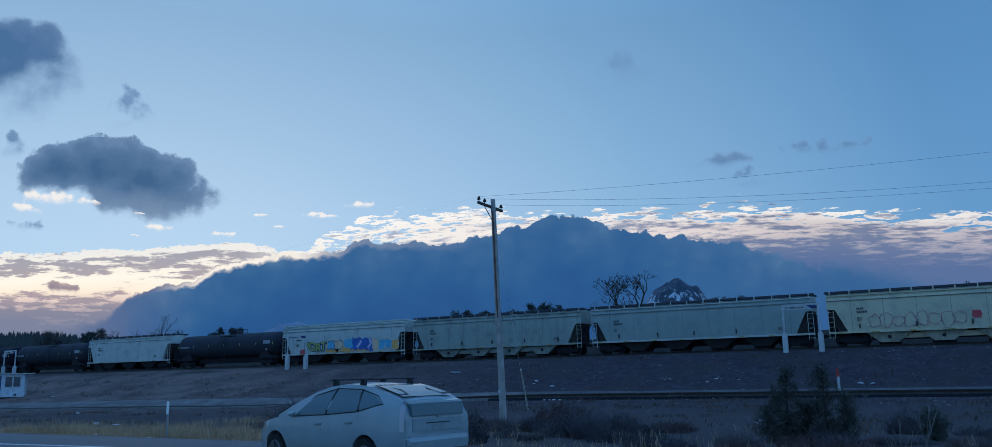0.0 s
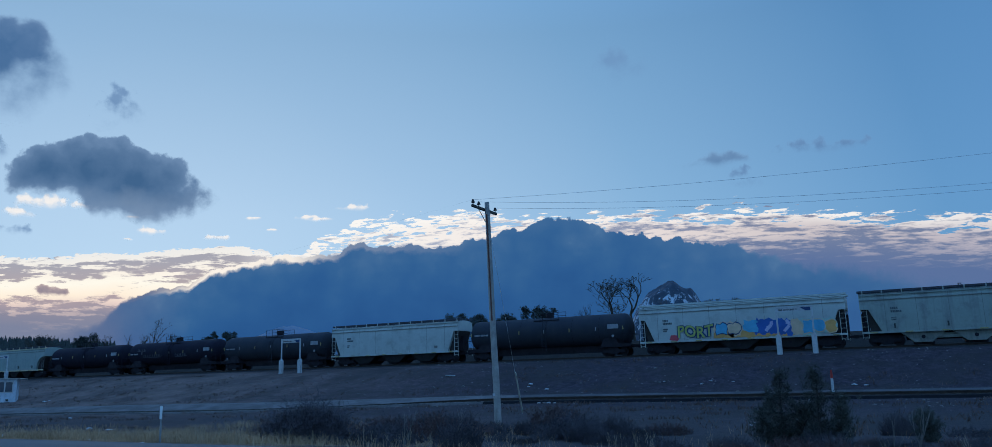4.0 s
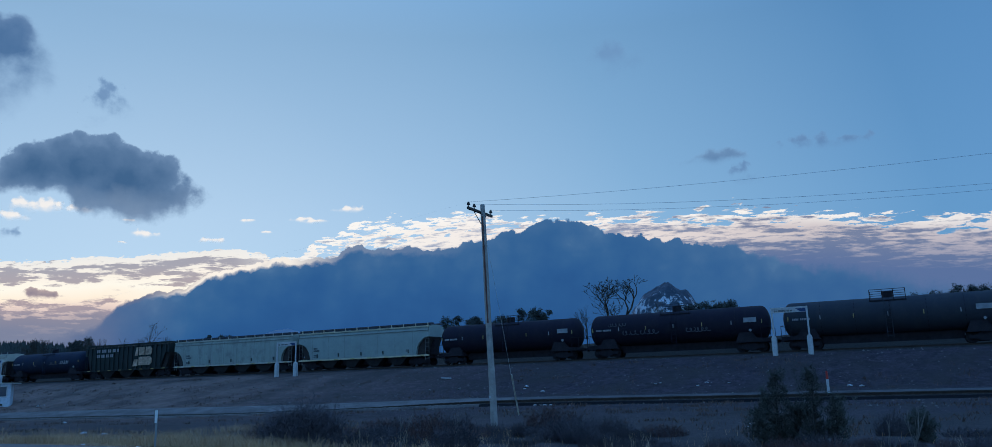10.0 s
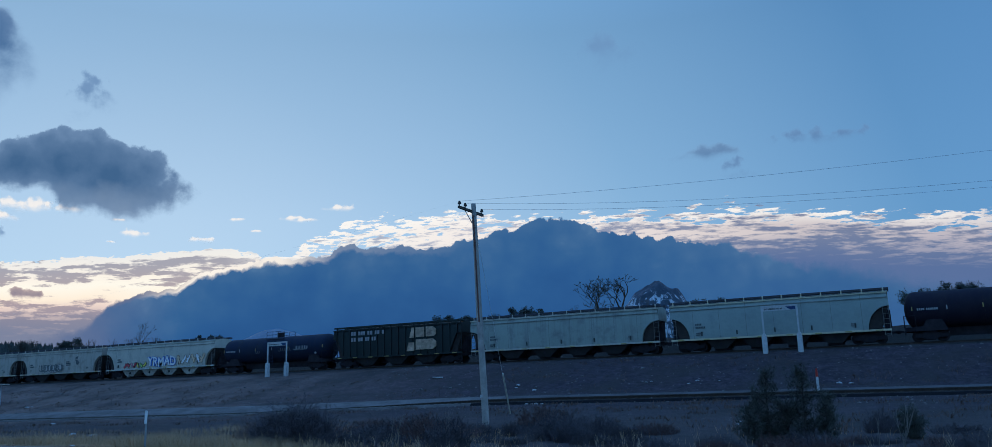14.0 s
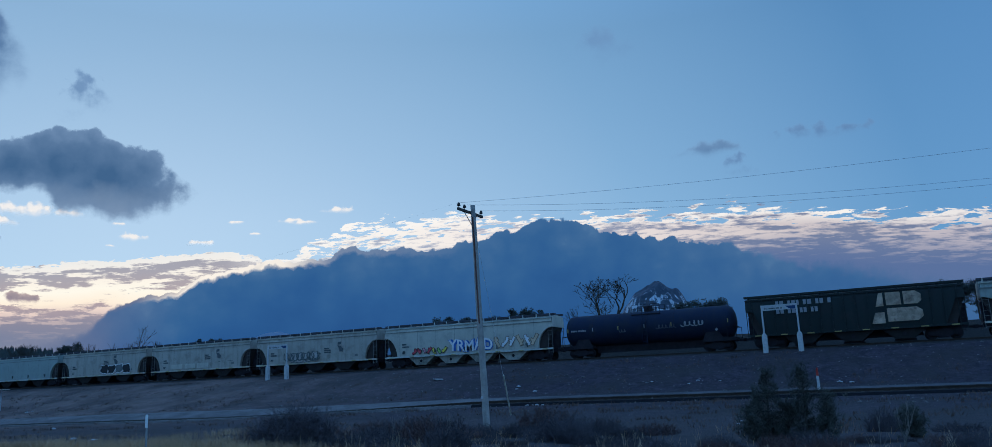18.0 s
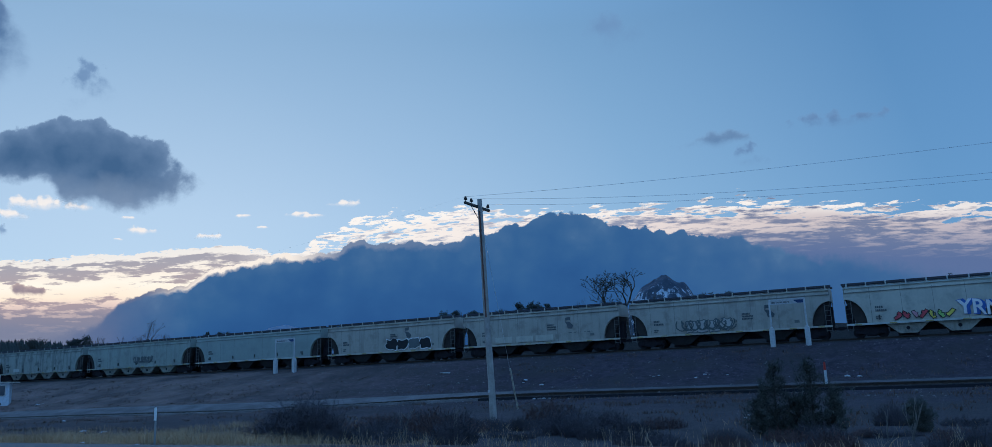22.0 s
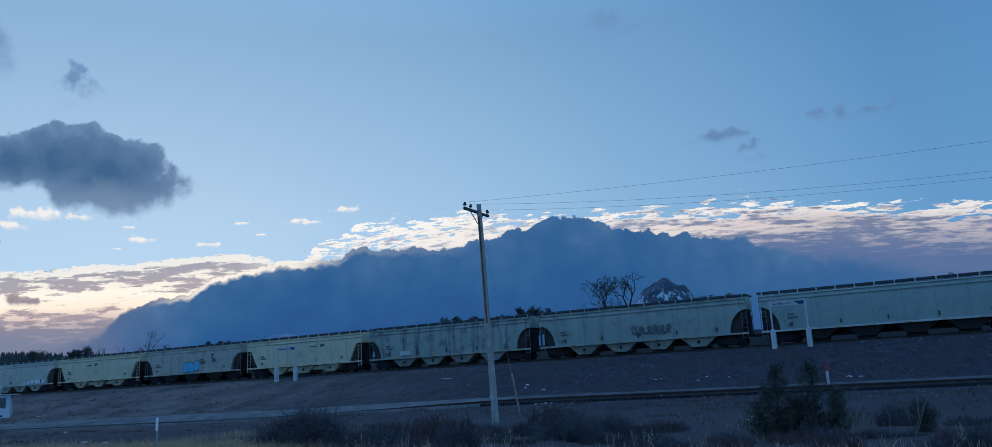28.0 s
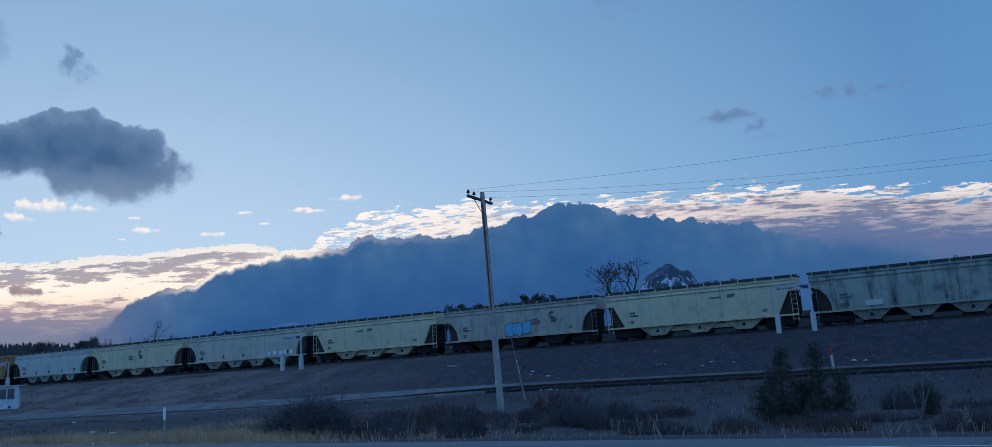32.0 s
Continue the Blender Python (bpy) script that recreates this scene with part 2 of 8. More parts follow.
# ---- ground, road ----
def ground_material():
    m = bpy.data.materials.new("ground_earth")
    t = nodes(m)
    out = node(t, "ShaderNodeOutputMaterial")
    p = node(t, "ShaderNodeBsdfPrincipled", Roughness=0.95)
    p.inputs["Specular IOR Level"].default_value = 0.15
    co = node(t, "ShaderNodeTexCoord").outputs["Object"]
    sep = node(t, "ShaderNodeSeparateXYZ")
    link(t, co, sep.inputs[0])
    broad = noise_of(t, co, 0.12, 5)
    mid = noise_of(t, co, 0.55, 6, 0.7)
    grit = noise_of(t, co, 3.2, 6, 0.8)
    patch = noise_of(t, co, 1.3, 6, 0.75)
    pebbles = noise_of(t, co, 7.5, 3, 0.7)
    gravel = ramp(t, grit, [(0.34, (0.070, 0.050, 0.050)), (0.5, (0.128, 0.094, 0.094)), (0.62, (0.185, 0.140, 0.138)), (0.72, (0.36, 0.30, 0.29))])
    gravel = blend(t, ramp(t, patch, [(0.44, (0, 0, 0)), (0.62, (0.8, 0.8, 0.8))]), gravel, (0.055, 0.044, 0.046))
    gravel = blend(t, ramp(t, mid, [(0.45, (0, 0, 0)), (0.7, (0.7, 0.7, 0.7))]), gravel, (0.075, 0.058, 0.045))
    gravel = blend(t, ramp(t, pebbles, [(0.62, (0, 0, 0)), (0.70, (0.55,) * 3)]), gravel, (0.34, 0.29, 0.28))
    grass = ramp(t, mid, [(0.3, (0.20, 0.105, 0.06)), (0.5, (0.40, 0.21, 0.11)), (0.7, (0.60, 0.33, 0.17))])
    earth = ramp(t, grit, [(0.3, (0.048, 0.038, 0.042)), (0.7, (0.115, 0.092, 0.094))])
    y = calc(t, "ADD", sep.outputs[1], calc(t, "MULTIPLY", calc(t, "SUBTRACT", broad, 0.5), 16.0))
    x = calc(t, "ADD", sep.outputs[0], calc(t, "MULTIPLY", calc(t, "SUBTRACT", mid, 0.5), 10.0))
    # dry verge grass by the road, thinning out into dark earth towards +x
    verge = blend(t, ramp(t, calc(t, "MULTIPLY", calc(t, "ADD", x, 40.0), 0.025), [(0.08, (1,) * 3), (0.18, (0,) * 3), (0.50, (0,) * 3), (0.64, (1,) * 3)]), grass, earth)
    verge = blend(t, calc(t, "MULTIPLY", calc(t, "SUBTRACT", sep.outputs[1], 24.5), 0.25, True), verge, earth)
    stony = calc(t, "MULTIPLY", calc(t, "SUBTRACT", y, 36.0), 0.09, True)
    # sun glare painted in: gravel brightened and browned towards -x, dimmed towards +x
    gravel_off_glare = blend(t, 1.0, gravel, (0.57, 0.55, 0.68), "MULTIPLY")
    brown_in_glare = blend(t, 0.36, blend(t, 1.0, gravel, (1.5, 1.25, 1.18), "MULTIPLY"), (0.30, 0.20, 0.165))
    gravel = blend(t, calc(t, "MULTIPLY", calc(t, "ADD", x, 70.0), 0.026, True), brown_in_glare, gravel_off_glare)
    col = blend(t, stony, verge, gravel)
    col = blend(t, ramp(t, noise_of(t, co, 0.2, 5, 0.65), [(0.42, (0, 0, 0)), (0.66, (0.75,) * 3)]), col, (0.06, 0.047, 0.045))
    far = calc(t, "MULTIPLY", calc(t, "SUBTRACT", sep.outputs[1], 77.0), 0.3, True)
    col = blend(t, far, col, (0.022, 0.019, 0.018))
    link(t, col, p.inputs["Base Color"])
    b = node(t, "ShaderNodeBump", Strength=0.8, Distance=0.12)
    link(t, calc(t, "ADD", grit, calc(t, "MULTIPLY", mid, 2.0)), b.inputs["Height"])
    link(t, b.outputs[0], p.inputs["Normal"])
    link(t, p.outputs[0], out.inputs[0])
    return m


def steps(a, b, d):
    return [a + (b - a) * i / round((b - a) / d) for i in range(round((b - a) / d) + 1)]


def make_ground():
    xs = [-4200, -3200, -2400, -1700, -1200, -850, -600, -430, -320, -250, -205, -175] + steps(-158, 46, 1.0) + [60, 80, 110, 160, 240, 360, 560, 900, 1500, 2400, 4200]
    ys = [-4000, -1500, -500, -150, -50, -15, 2, 9, 13, 17.0] + steps(17.4, 79, 0.5) + [81, 84, 88, 93, 100, 110, 125, 145, 175, 220, 290, 380, 480, 600, 800, 1100, 1600, 2400, 4200]
    verts = [(x, y, land(x, y)) for y in ys for x in xs]
    w = len(xs)
    faces = [(j * w + i, j * w + i + 1, (j + 1) * w + i + 1, (j + 1) * w + i) for j in range(len(ys) - 1) for i in range(w - 1)]
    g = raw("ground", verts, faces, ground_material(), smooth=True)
    tagged(g, "stony brown earth with dry winter grass and gravel embankment", "ground", kind="structure")


make_ground()


def asphalt_material():
    m = bpy.data.materials.new("asphalt")
    t = nodes(m)
    out = node(t, "ShaderNodeOutputMaterial")
    p = node(t, "ShaderNodeBsdfPrincipled", Roughness=0.85)
    p.inputs["Specular IOR Level"].default_value = 0.2
    co = node(t, "ShaderNodeTexCoord").outputs["Object"]
    wide = noise_of(t, co, 0.5, 5, 0.6, (0.25, 1.6, 1.0))
    grain = noise_of(t, co, 60.0, 3)
    k = calc(t, "ADD", calc(t, "MULTIPLY", wide, 0.6), calc(t, "MULTIPLY", grain, 0.4))
    link(t, ramp(t, k, [(0.3, (0.085, 0.087, 0.09)), (0.7, (0.155, 0.157, 0.158))]), p.inputs["Base Color"])
    link(t, ramp(t, wide, [(0.3, (0.75,) * 3), (0.7, (0.95,) * 3)]), p.inputs["Roughness"])
    b = node(t, "ShaderNodeBump", Strength=0.35, Distance=0.01)
    link(t, k, b.inputs["Height"])
    link(t, b.outputs[0], p.inputs["Normal"])
    link(t, p.outputs[0], out.inputs[0])
    return m


def road_z(x, y):
    return -0.2 * smoothstep(9.5, 17.2, y) - dip(x, y) + kerb_lift(x, y)


def make_road():
    ys = [2.5, 6, 9.5, 11, 12.5, 14, 15, 16, 17.05]
    xs = steps(-720, 420, 6)
    verts, faces = [], []
    for y in ys:
        for x in xs:
            verts.append((x, y + (0.12 * fractal(x * 0.7, 3.3) if y > 17 else 0), road_z(x, y)))
    w = len(xs)
    for j in range(len(ys) - 1):
        for i in range(w - 1):
            faces.append((j * w + i, j * w + i + 1, (j + 1) * w + i + 1, (j + 1) * w + i))
    # the broken edge towards the verge
    n = len(verts)
    verts += [(x, 17.15 + 0.12 * fractal(x * 0.7, 3.3), road_z(x, 17.15) - 0.08) for x in xs]
    faces += [((len(ys) - 1) * w + i, (len(ys) - 1) * w + i + 1, n + i + 1, n + i) for i in range(w - 1)]
    r = raw("road", verts, faces, asphalt_material(), smooth=True)
    tagged(r, "worn grey asphalt two-lane road with pale shoulder", "road", kind="structure")
    white = surface("road_paint_white", (0.62, 0.62, 0.60), 0.7, 0.3, 3.0, dirt=(0.2, 0.2, 0.2))
    yellow = surface("road_paint_yellow", (0.55, 0.36, 0.05), 0.7, 0.3, 3.0, dirt=(0.2, 0.18, 0.12))
    for y, mt, what in ((14.95, white, "white"), (11.35, yellow, "yellow"), (11.05, yellow, "yellow"), (7.2, white, "white")):
        bm = bmesh.new()
        for x in steps(-720, 415, 5):
            a, b, a2, b2 = road_z(x, y - 0.06), road_z(x, y + 0.06), road_z(x + 5, y - 0.06), road_z(x + 5, y + 0.06)
            bm.faces.new([bm.verts.new(c) for c in ((x, y - 0.06, a + 0.006), (x + 5, y - 0.06, a2 + 0.006), (x + 5, y + 0.06, b2 + 0.006), (x, y + 0.06, b + 0.006))])
        ob = part("road_line", bm, mt, r)
    # tar-sealed crack across the shoulder
    bm = bmesh.new()
    for i in range(9):
        x, y = 0.35 + i * 0.10 + 0.05 * math.sin(i * 2.1), 13.9 + i * 0.4
        x2, y2 = 0.35 + (i + 1) * 0.10 + 0.05 * math.sin((i + 1) * 2.1), 13.9 + (i + 1) * 0.4
        if y2 > 17.0:
            break
        bm.faces.new([bm.verts.new(c) for c in ((x - 0.03, y, road_z(x, y) + 0.006), (x + 0.03, y, road_z(x, y) + 0.006), (x2 + 0.03, y2, road_z(x2, y2) + 0.006), (x2 - 0.03, y2, road_z(x2, y2) + 0.006))])
    part("sealed_crack", bm, surface("tar", (0.012, 0.012, 0.013), 0.4), r)


make_road()

# ---- railway ----
WHEEL_STEEL = surface("wheel_steel", (0.030, 0.026, 0.030), 0.8, 0.4, 3.0, spec=0.15)
RUST = surface("rail_rust", (0.05, 0.032, 0.025), 0.7, 0.4, 3.0)
TIE = surface("tie_wood", (0.055, 0.045, 0.038), 0.95, 0.4, 4.0, dirt=(0.12, 0.11, 0.10), each=0.3)
# siding bed painted near-black for the shade along its rail and shoulder
SHADED_BED = surface("cinder_bed", (0.012, 0.010, 0.013), 0.95, 0.5, 1.5, bump=0.8, fine=9.0)
BALLAST = surface("ballast", (0.048, 0.041, 0.043), 0.95, 0.55, 1.2, bump=1.0, fine=9.0)


PALE_GRAVEL = surface("pale_gravel", (0.150, 0.128, 0.124), 0.95, 0.55, 0.5, bump=0.6, fine=7.0)
DULL_GRAVEL = surface("dull_gravel", (0.100, 0.088, 0.090), 0.95, 0.55, 0.5, bump=0.6, fine=7.0)


def sweep(bm, centre, outline):
    """An outline of (across, up) points carried along a list of (x, y, z) points that run along x."""
    rings = []
    for x, y, z in centre:
        rings.append([bm.verts.new((x, y + o, z + u)) for o, u in outline])
    n = len(outline)
    for a, b in zip(rings, rings[1:]):
        for i in range(n):
            j = (i + 1) % n
            bm.faces.new((a[i], a[j], b[j], b[i]))
    bmesh.ops.recalc_face_normals(bm, faces=bm.faces)


RAIL = [(-0.075, 0), (0.075, 0), (0.075, 0.02), (0.012, 0.04), (0.012, 0.13), (0.036, 0.14), (0.036, 0.172), (-0.036, 0.172), (-0.036, 0.14), (-0.012, 0.13), (-0.012, 0.04), (-0.075, 0.02)]


def make_track(name, label, line, tie_xs, bed_half, bed_drop, buried, *beds):
    base = empty(name)
    tagged(base, label, "railway track", kind="structure")
    for bed, lo, hi in beds:
        bm = bmesh.new()
        sweep(bm, [(x, y, z - 0.172) for x, y, z in line if lo <= x <= hi], [(-bed_half - 0.45, -bed_drop), (-bed_half, -0.02), (-0.9, 0.0), (0.9, 0.0), (bed_half, -0.02), (bed_half + 0.55, -bed_drop)])
        part("ballast_bed", bm, bed, base)
    for o in (-0.7525, 0.7525):
        bm = bmesh.new()
        sweep(bm, [(x, y + o, z - 0.172 - buried * smoothstep(-26, -40, x)) for x, y, z in line], RAIL)
        part("rail", bm, RUST, base, "rust-brown steel rail")
    bm = bmesh.new()
    box(bm, -0.12, 0.12, -1.3, 1.3, -0.16, 0.02)
    me = mesh_of(bm, "tie")
    me.materials.append(TIE)
    for x in tie_xs:
        y, z = [(b + (d - b) * (x - a) / (c - a), e + (f - e) * (x - a) / (c - a)) for (a, b, e), (c, d, f) in zip(line, line[1:]) if a <= x <= c][0]
        ob = part("tie", me, TIE, base)
        ob.matrix_basis = pose(x, y + random.uniform(-0.05, 0.05), z - 0.172, 0, 0, random.uniform(-1.5, 1.5))
    return base


def make_gravel_road():
    def wide(x, o):
        return 1.75 + (o - 1.75) * (1 + 0.7 * smoothstep(-22, -55, x))

    rows = (1.75, 2.2, 2.7, 3.2, 3.7, 4.2, 4.7)
    for lo, hi, material, label in ((-200, -28, PALE_GRAVEL, "pale gravel service road along the siding"), (-28, 60, DULL_GRAVEL, "dull grey gravel service road along the siding")):
        xs = steps(lo, hi, 2)
        verts = [(x, spur_y(x) + wide(x, o) + 0.15 * fractal(x * 0.5, o), land(x, spur_y(x) + wide(x, o)) + (0.03 if 1.8 < o < 4.6 else -0.05)) for o in rows for x in xs]
        w = len(xs)
        faces = [(j * w + i, j * w + i + 1, (j + 1) * w + i + 1, (j + 1) * w + i) for j in range(len(rows) - 1) for i in range(w - 1)]
        tagged(raw("gravel_road", verts, faces, material, smooth=True), label, "road", kind="structure")


make_gravel_road()
spur = [(x, spur_y(x), spur_z(x)) for x in steps(-200, 60, 4)]
make_track("spur_track", "disused siding on pale gravel with rust-brown rails", spur, steps(-100, 12, 0.55), 1.75, 0.75, 0.14, (PALE_GRAVEL, -200, -28), (SHADED_BED, -28, 60))
main = [(x, TRACK_Y, RAIL_Z) for x in (-900, -400, -135, -60, 10, 60, 400)]
make_track("main_track", "main line track on grey ballast along the embankment", main, steps(-132, 14, 0.6), 1.9, 0.4, 0.0, (BALLAST, -900, 400))


# ---- sky: cloud sheets far behind the rest; a, b: bearing and elevation as tangents ----
BANK_Y, BAND_Y, NEAR_CLOUD_Y = 2200.0, 2260.0, 1950.0


def veil(name, build):
    """A glowing, partly clear cloud material; build(tree, place, inside) gives colour and cover.
    place: (a, b) of the point, inside: a second pair of the cloud's own (depth within its edge, free value)."""
    m = bpy.data.materials.new(name)
    t = nodes(m)
    out = node(t, "ShaderNodeOutputMaterial")
    maps = []
    for which in ("Place", "Inside"):
        n = node(t, "ShaderNodeUVMap")
        n.uv_map = which
        maps.append(n.outputs[0])
    col, alpha = build(t, *maps)
    e = node(t, "ShaderNodeEmission", Strength=1.0)
    link(t, col, e.inputs[0])
    tr = node(t, "ShaderNodeBsdfTransparent")
    mix = node(t, "ShaderNodeMixShader")
    link(t, alpha, mix.inputs[0])
    link(t, tr.outputs[0], mix.inputs[1])
    link(t, e.outputs[0], mix.inputs[2])
    link(t, mix.outputs[0], out.inputs[0])
    return m


def parts_of(t, pair):
    n = node(t, "ShaderNodeSeparateXYZ")
    link(t, pair, n.inputs[0])
    return n.outputs[0], n.outputs[1]


def centred(t, value, gain):
    return calc(t, "MULTIPLY", calc(t, "SUBTRACT", value, 0.5), gain)


def total(t, *values):
    s = values[0]
    for v in values[1:]:
        s = calc(t, "ADD", s, v)
    return s


def sheet(name, points, faces, material, shear=None):
    """points: (a, b, distance, (inside pair))."""
    ob = raw(name, [(a * y, y, EYE.z + b * y) for a, b, y, _ in points], faces, material)
    for which, pick in (("Place", lambda p: (p[0] + 3.0, p[1] + 1.0 - shear * p[0]) if shear else (math.atan(p[0]) * 1.25 + 3.0, p[1] / math.hypot(1, p[0]) * 1.15 + 1.0)), ("Inside", lambda p: p[3])):
        layer = ob.data.uv_layers.new(name=which)
        for loop in ob.data.loops:
            layer.data[loop.index].uv = pick(points[loop.vertex_index])
    ob.visible_shadow = False
    return ob


def hump(a, at, wide, high):
    return high * math.exp(-((a - at) / wide) ** 2)


def billows_of(t, vector, scale):
    """Rounded heads of cloud, about -0.35 in the creases to 0.35 on the heads."""
    bend = noise_of(t, vector, scale * 0.8, 3)
    m = node(t, "ShaderNodeVectorMath")
    m.operation = "ADD"
    off = node(t, "ShaderNodeCombineXYZ")
    link(t, centred(t, bend, 0.8 / scale), off.inputs[0])
    link(t, centred(t, bend, 1.1 / scale), off.inputs[1])
    link(t, vector, m.inputs[0])
    link(t, off.outputs[0], m.inputs[1])
    v = node(t, "ShaderNodeTexVoronoi")
    v.voronoi_dimensions = "2D"
    v.feature = "SMOOTH_F1"
    v.inputs["Scale"].default_value = scale
    v.inputs["Smoothness"].default_value = 0.35
    link(t, m.outputs[0], v.inputs["Vector"])
    return calc(t, "SUBTRACT", 0.42, v.outputs["Distance"])


def bank_top(a):
    """The crest of the great cloud bank: a round shoulder on the sun's side, a long back of low heads, one broad dome, a fall in steps."""
    a += 0.013 * smoothstep(-0.8, -1.0, a)
    b = 0.122 + 0.046 * smoothstep(-1.43, -1.315, a) + 0.010 * smoothstep(-1.33, -1.24, a)
    b += 0.025 * smoothstep(-1.172, -1.09, a) + 0.006 * smoothstep(-1.09, -1.02, a) - 0.003 * smoothstep(-0.93, -0.88, a)
    b += 0.012 * smoothstep(-0.820, -0.797, a) - 0.0115 * smoothstep(-0.79, -0.73, a) - 0.012 * smoothstep(-0.70, -0.60, a)
    b += 0.0065 * smoothstep(-0.597, -0.575, a) + 0.0095 * smoothstep(-0.54, -0.512, a) - 0.003 * smoothstep(-0.51, -0.485, a)
    b += 0.0145 * smoothstep(-0.482, -0.447, a) - 0.018 * smoothstep(-0.43, -0.37, a) - 0.012 * smoothstep(-0.373, -0.356, a)
    b -= 0.0125 * smoothstep(-0.355, -0.295, a) + 0.0165 * smoothstep(-0.264, -0.238, a) + 0.0055 * smoothstep(-0.235, -0.20, a)
    b -= 0.012 * smoothstep(-0.186, -0.170, a) + 0.022 * smoothstep(-0.17, -0.09, a) + 0.034 * smoothstep(-0.09, 0.09, a)
    return b + hump(a, -0.935, 0.02, 0.004) - hump(a, -0.272, 0.022, 0.008) - hump(a, -0.42, 0.02, 0.004) + hump(a, -0.19, 0.010, 0.002)


def bank_look(t, place, inside):
    depth, along = parts_of(t, inside)
    big = noise_of(t, place, 7.0, 3, 0.5)
    masses = billows_of(t, place, 11.0)
    heads = billows_of(t, place, 27.0)
    small = billows_of(t, place, 66.0)
    fine = noise_of(t, place, 170.0, 4, 0.62)
    rough = noise_of(t, place, 30.0, 6, 0.56)
    d = total(t, depth, 0.0035, calc(t, "MULTIPLY", heads, 0.0050), calc(t, "MULTIPLY", small, 0.0075), centred(t, rough, 0.008), centred(t, fine, 0.008))
    soft = ramp(t, along, [(0.0, (0.05,) * 3), (0.06, (0.03,) * 3), (0.11, (0.016,) * 3), (0.15, (0.011,) * 3), (0.175, (0.0045,) * 3), (0.22, (0.0026,) * 3), (0.72, (0.0030,) * 3), (0.77, (0.012,) * 3), (0.83, (0.03,) * 3), (0.92, (0.05,) * 3)])
    alpha = ramp(t, calc(t, "DIVIDE", d, soft), [(0.0, (0, 0, 0)), (1.0, (1, 1, 1))], "EASE")
    roll = noise_of(t, place, 8.0, 6, 0.55)
    wisps = noise_of(t, place, 1.0, 5, 0.55, (5.0, 17.0, 1.0))
    # rounded masses catch the sky's light on their heads, less so deep down
    fade = ramp(t, depth, [(0.0, (0.8,) * 3), (0.02, (1.0,) * 3), (0.07, (0.8,) * 3), (0.13, (0.35,) * 3), (0.2, (0.15,) * 3)])
    lit = calc(t, "MULTIPLY", total(t, calc(t, "MULTIPLY", masses, 0.25), calc(t, "MULTIPLY", heads, 0.30), calc(t, "MULTIPLY", small, 0.12)), fade)
    k = calc(t, "SUBTRACT", total(t, calc(t, "MULTIPLY", d, 6.0), centred(t, roll, 0.95), centred(t, wisps, 0.45), 0.20), lit)
    col = ramp(t, k, [(0.0, lin(84, 122, 162)), (0.18, lin(64, 106, 152)), (0.42, lin(52, 98, 148)), (0.7, lin(44, 91, 145)), (1.0, lin(39, 84, 139))])
    # light breaks round the rim on the sun's side
    rim = ramp(t, d, [(0.0, (1.0,) * 3), (0.0080, (1.0,) * 3), (0.0135, (0,) * 3)])
    rim = calc(t, "MULTIPLY", rim, ramp(t, along, [(0.19, (0,) * 3), (0.25, (1,) * 3), (0.37, (0.9,) * 3), (0.42, (0.15,) * 3), (0.55, (0,) * 3)]))
    rim = calc(t, "MULTIPLY", rim, ramp(t, noise_of(t, place, 16.0, 3), [(0.18, (0.2,) * 3), (0.36, (1,) * 3)]))
    col = blend(t, rim, col, lin(255, 246, 234))
    # a dusky brown seam where the shoulder stands against the glow
    seam = calc(t, "MULTIPLY", ramp(t, d, [(0.0, (0.75,) * 3), (0.012, (0.0,) * 3)]), ramp(t, along, [(0.14, (0,) * 3), (0.17, (1,) * 3), (0.24, (0.8,) * 3), (0.28, (0,) * 3)]))
    col = blend(t, seam, col, lin(128, 120, 136))
    # greyer and paler towards both ends
    f = ramp(t, total(t, along, centred(t, big, 0.06), centred(t, rough, 0.06)), [(0.0, (0.9,) * 3), (0.12, (0.7,) * 3), (0.17, (0.32,) * 3), (0.25, (0,) * 3), (0.66, (0,) * 3), (0.80, (0.08,) * 3), (0.95, (0.25,) * 3)])
    alpha = calc(t, "MULTIPLY", alpha, ramp(t, along, [(0.0, (0,) * 3), (0.11, (1,) * 3)]))
    tint = blend(t, ramp(t, along, [(0.3, (0,) * 3), (0.5, (1,) * 3)]), lin(104, 117, 150), lin(96, 124, 164))
    return blend(t, f, col, tint), alpha


def make_bank():
    cols, rows = steps(-1.66, 0.34, 0.005), (-0.035, -0.015, 0.0, 0.02, 0.05, 0.09, 0.15, 0.21)
    pts, faces = [], []
    for a in cols:
        for r in rows:
            pts.append((a, bank_top(a) - r, BANK_Y - r * 900, (r, (a + 1.66) / 2.0)))
    n = len(rows)
    for i in range(len(cols) - 1):
        for j in range(n - 1):
            faces.append((i * n + j, (i + 1) * n + j, (i + 1) * n + j + 1, i * n + j + 1))
    ob = sheet("cloud_bank", pts, faces, veil("bank_cloud", bank_look))
    return tagged(ob, "long slate-blue bank of evening cloud over the mountains", "cloud", kind="structure")


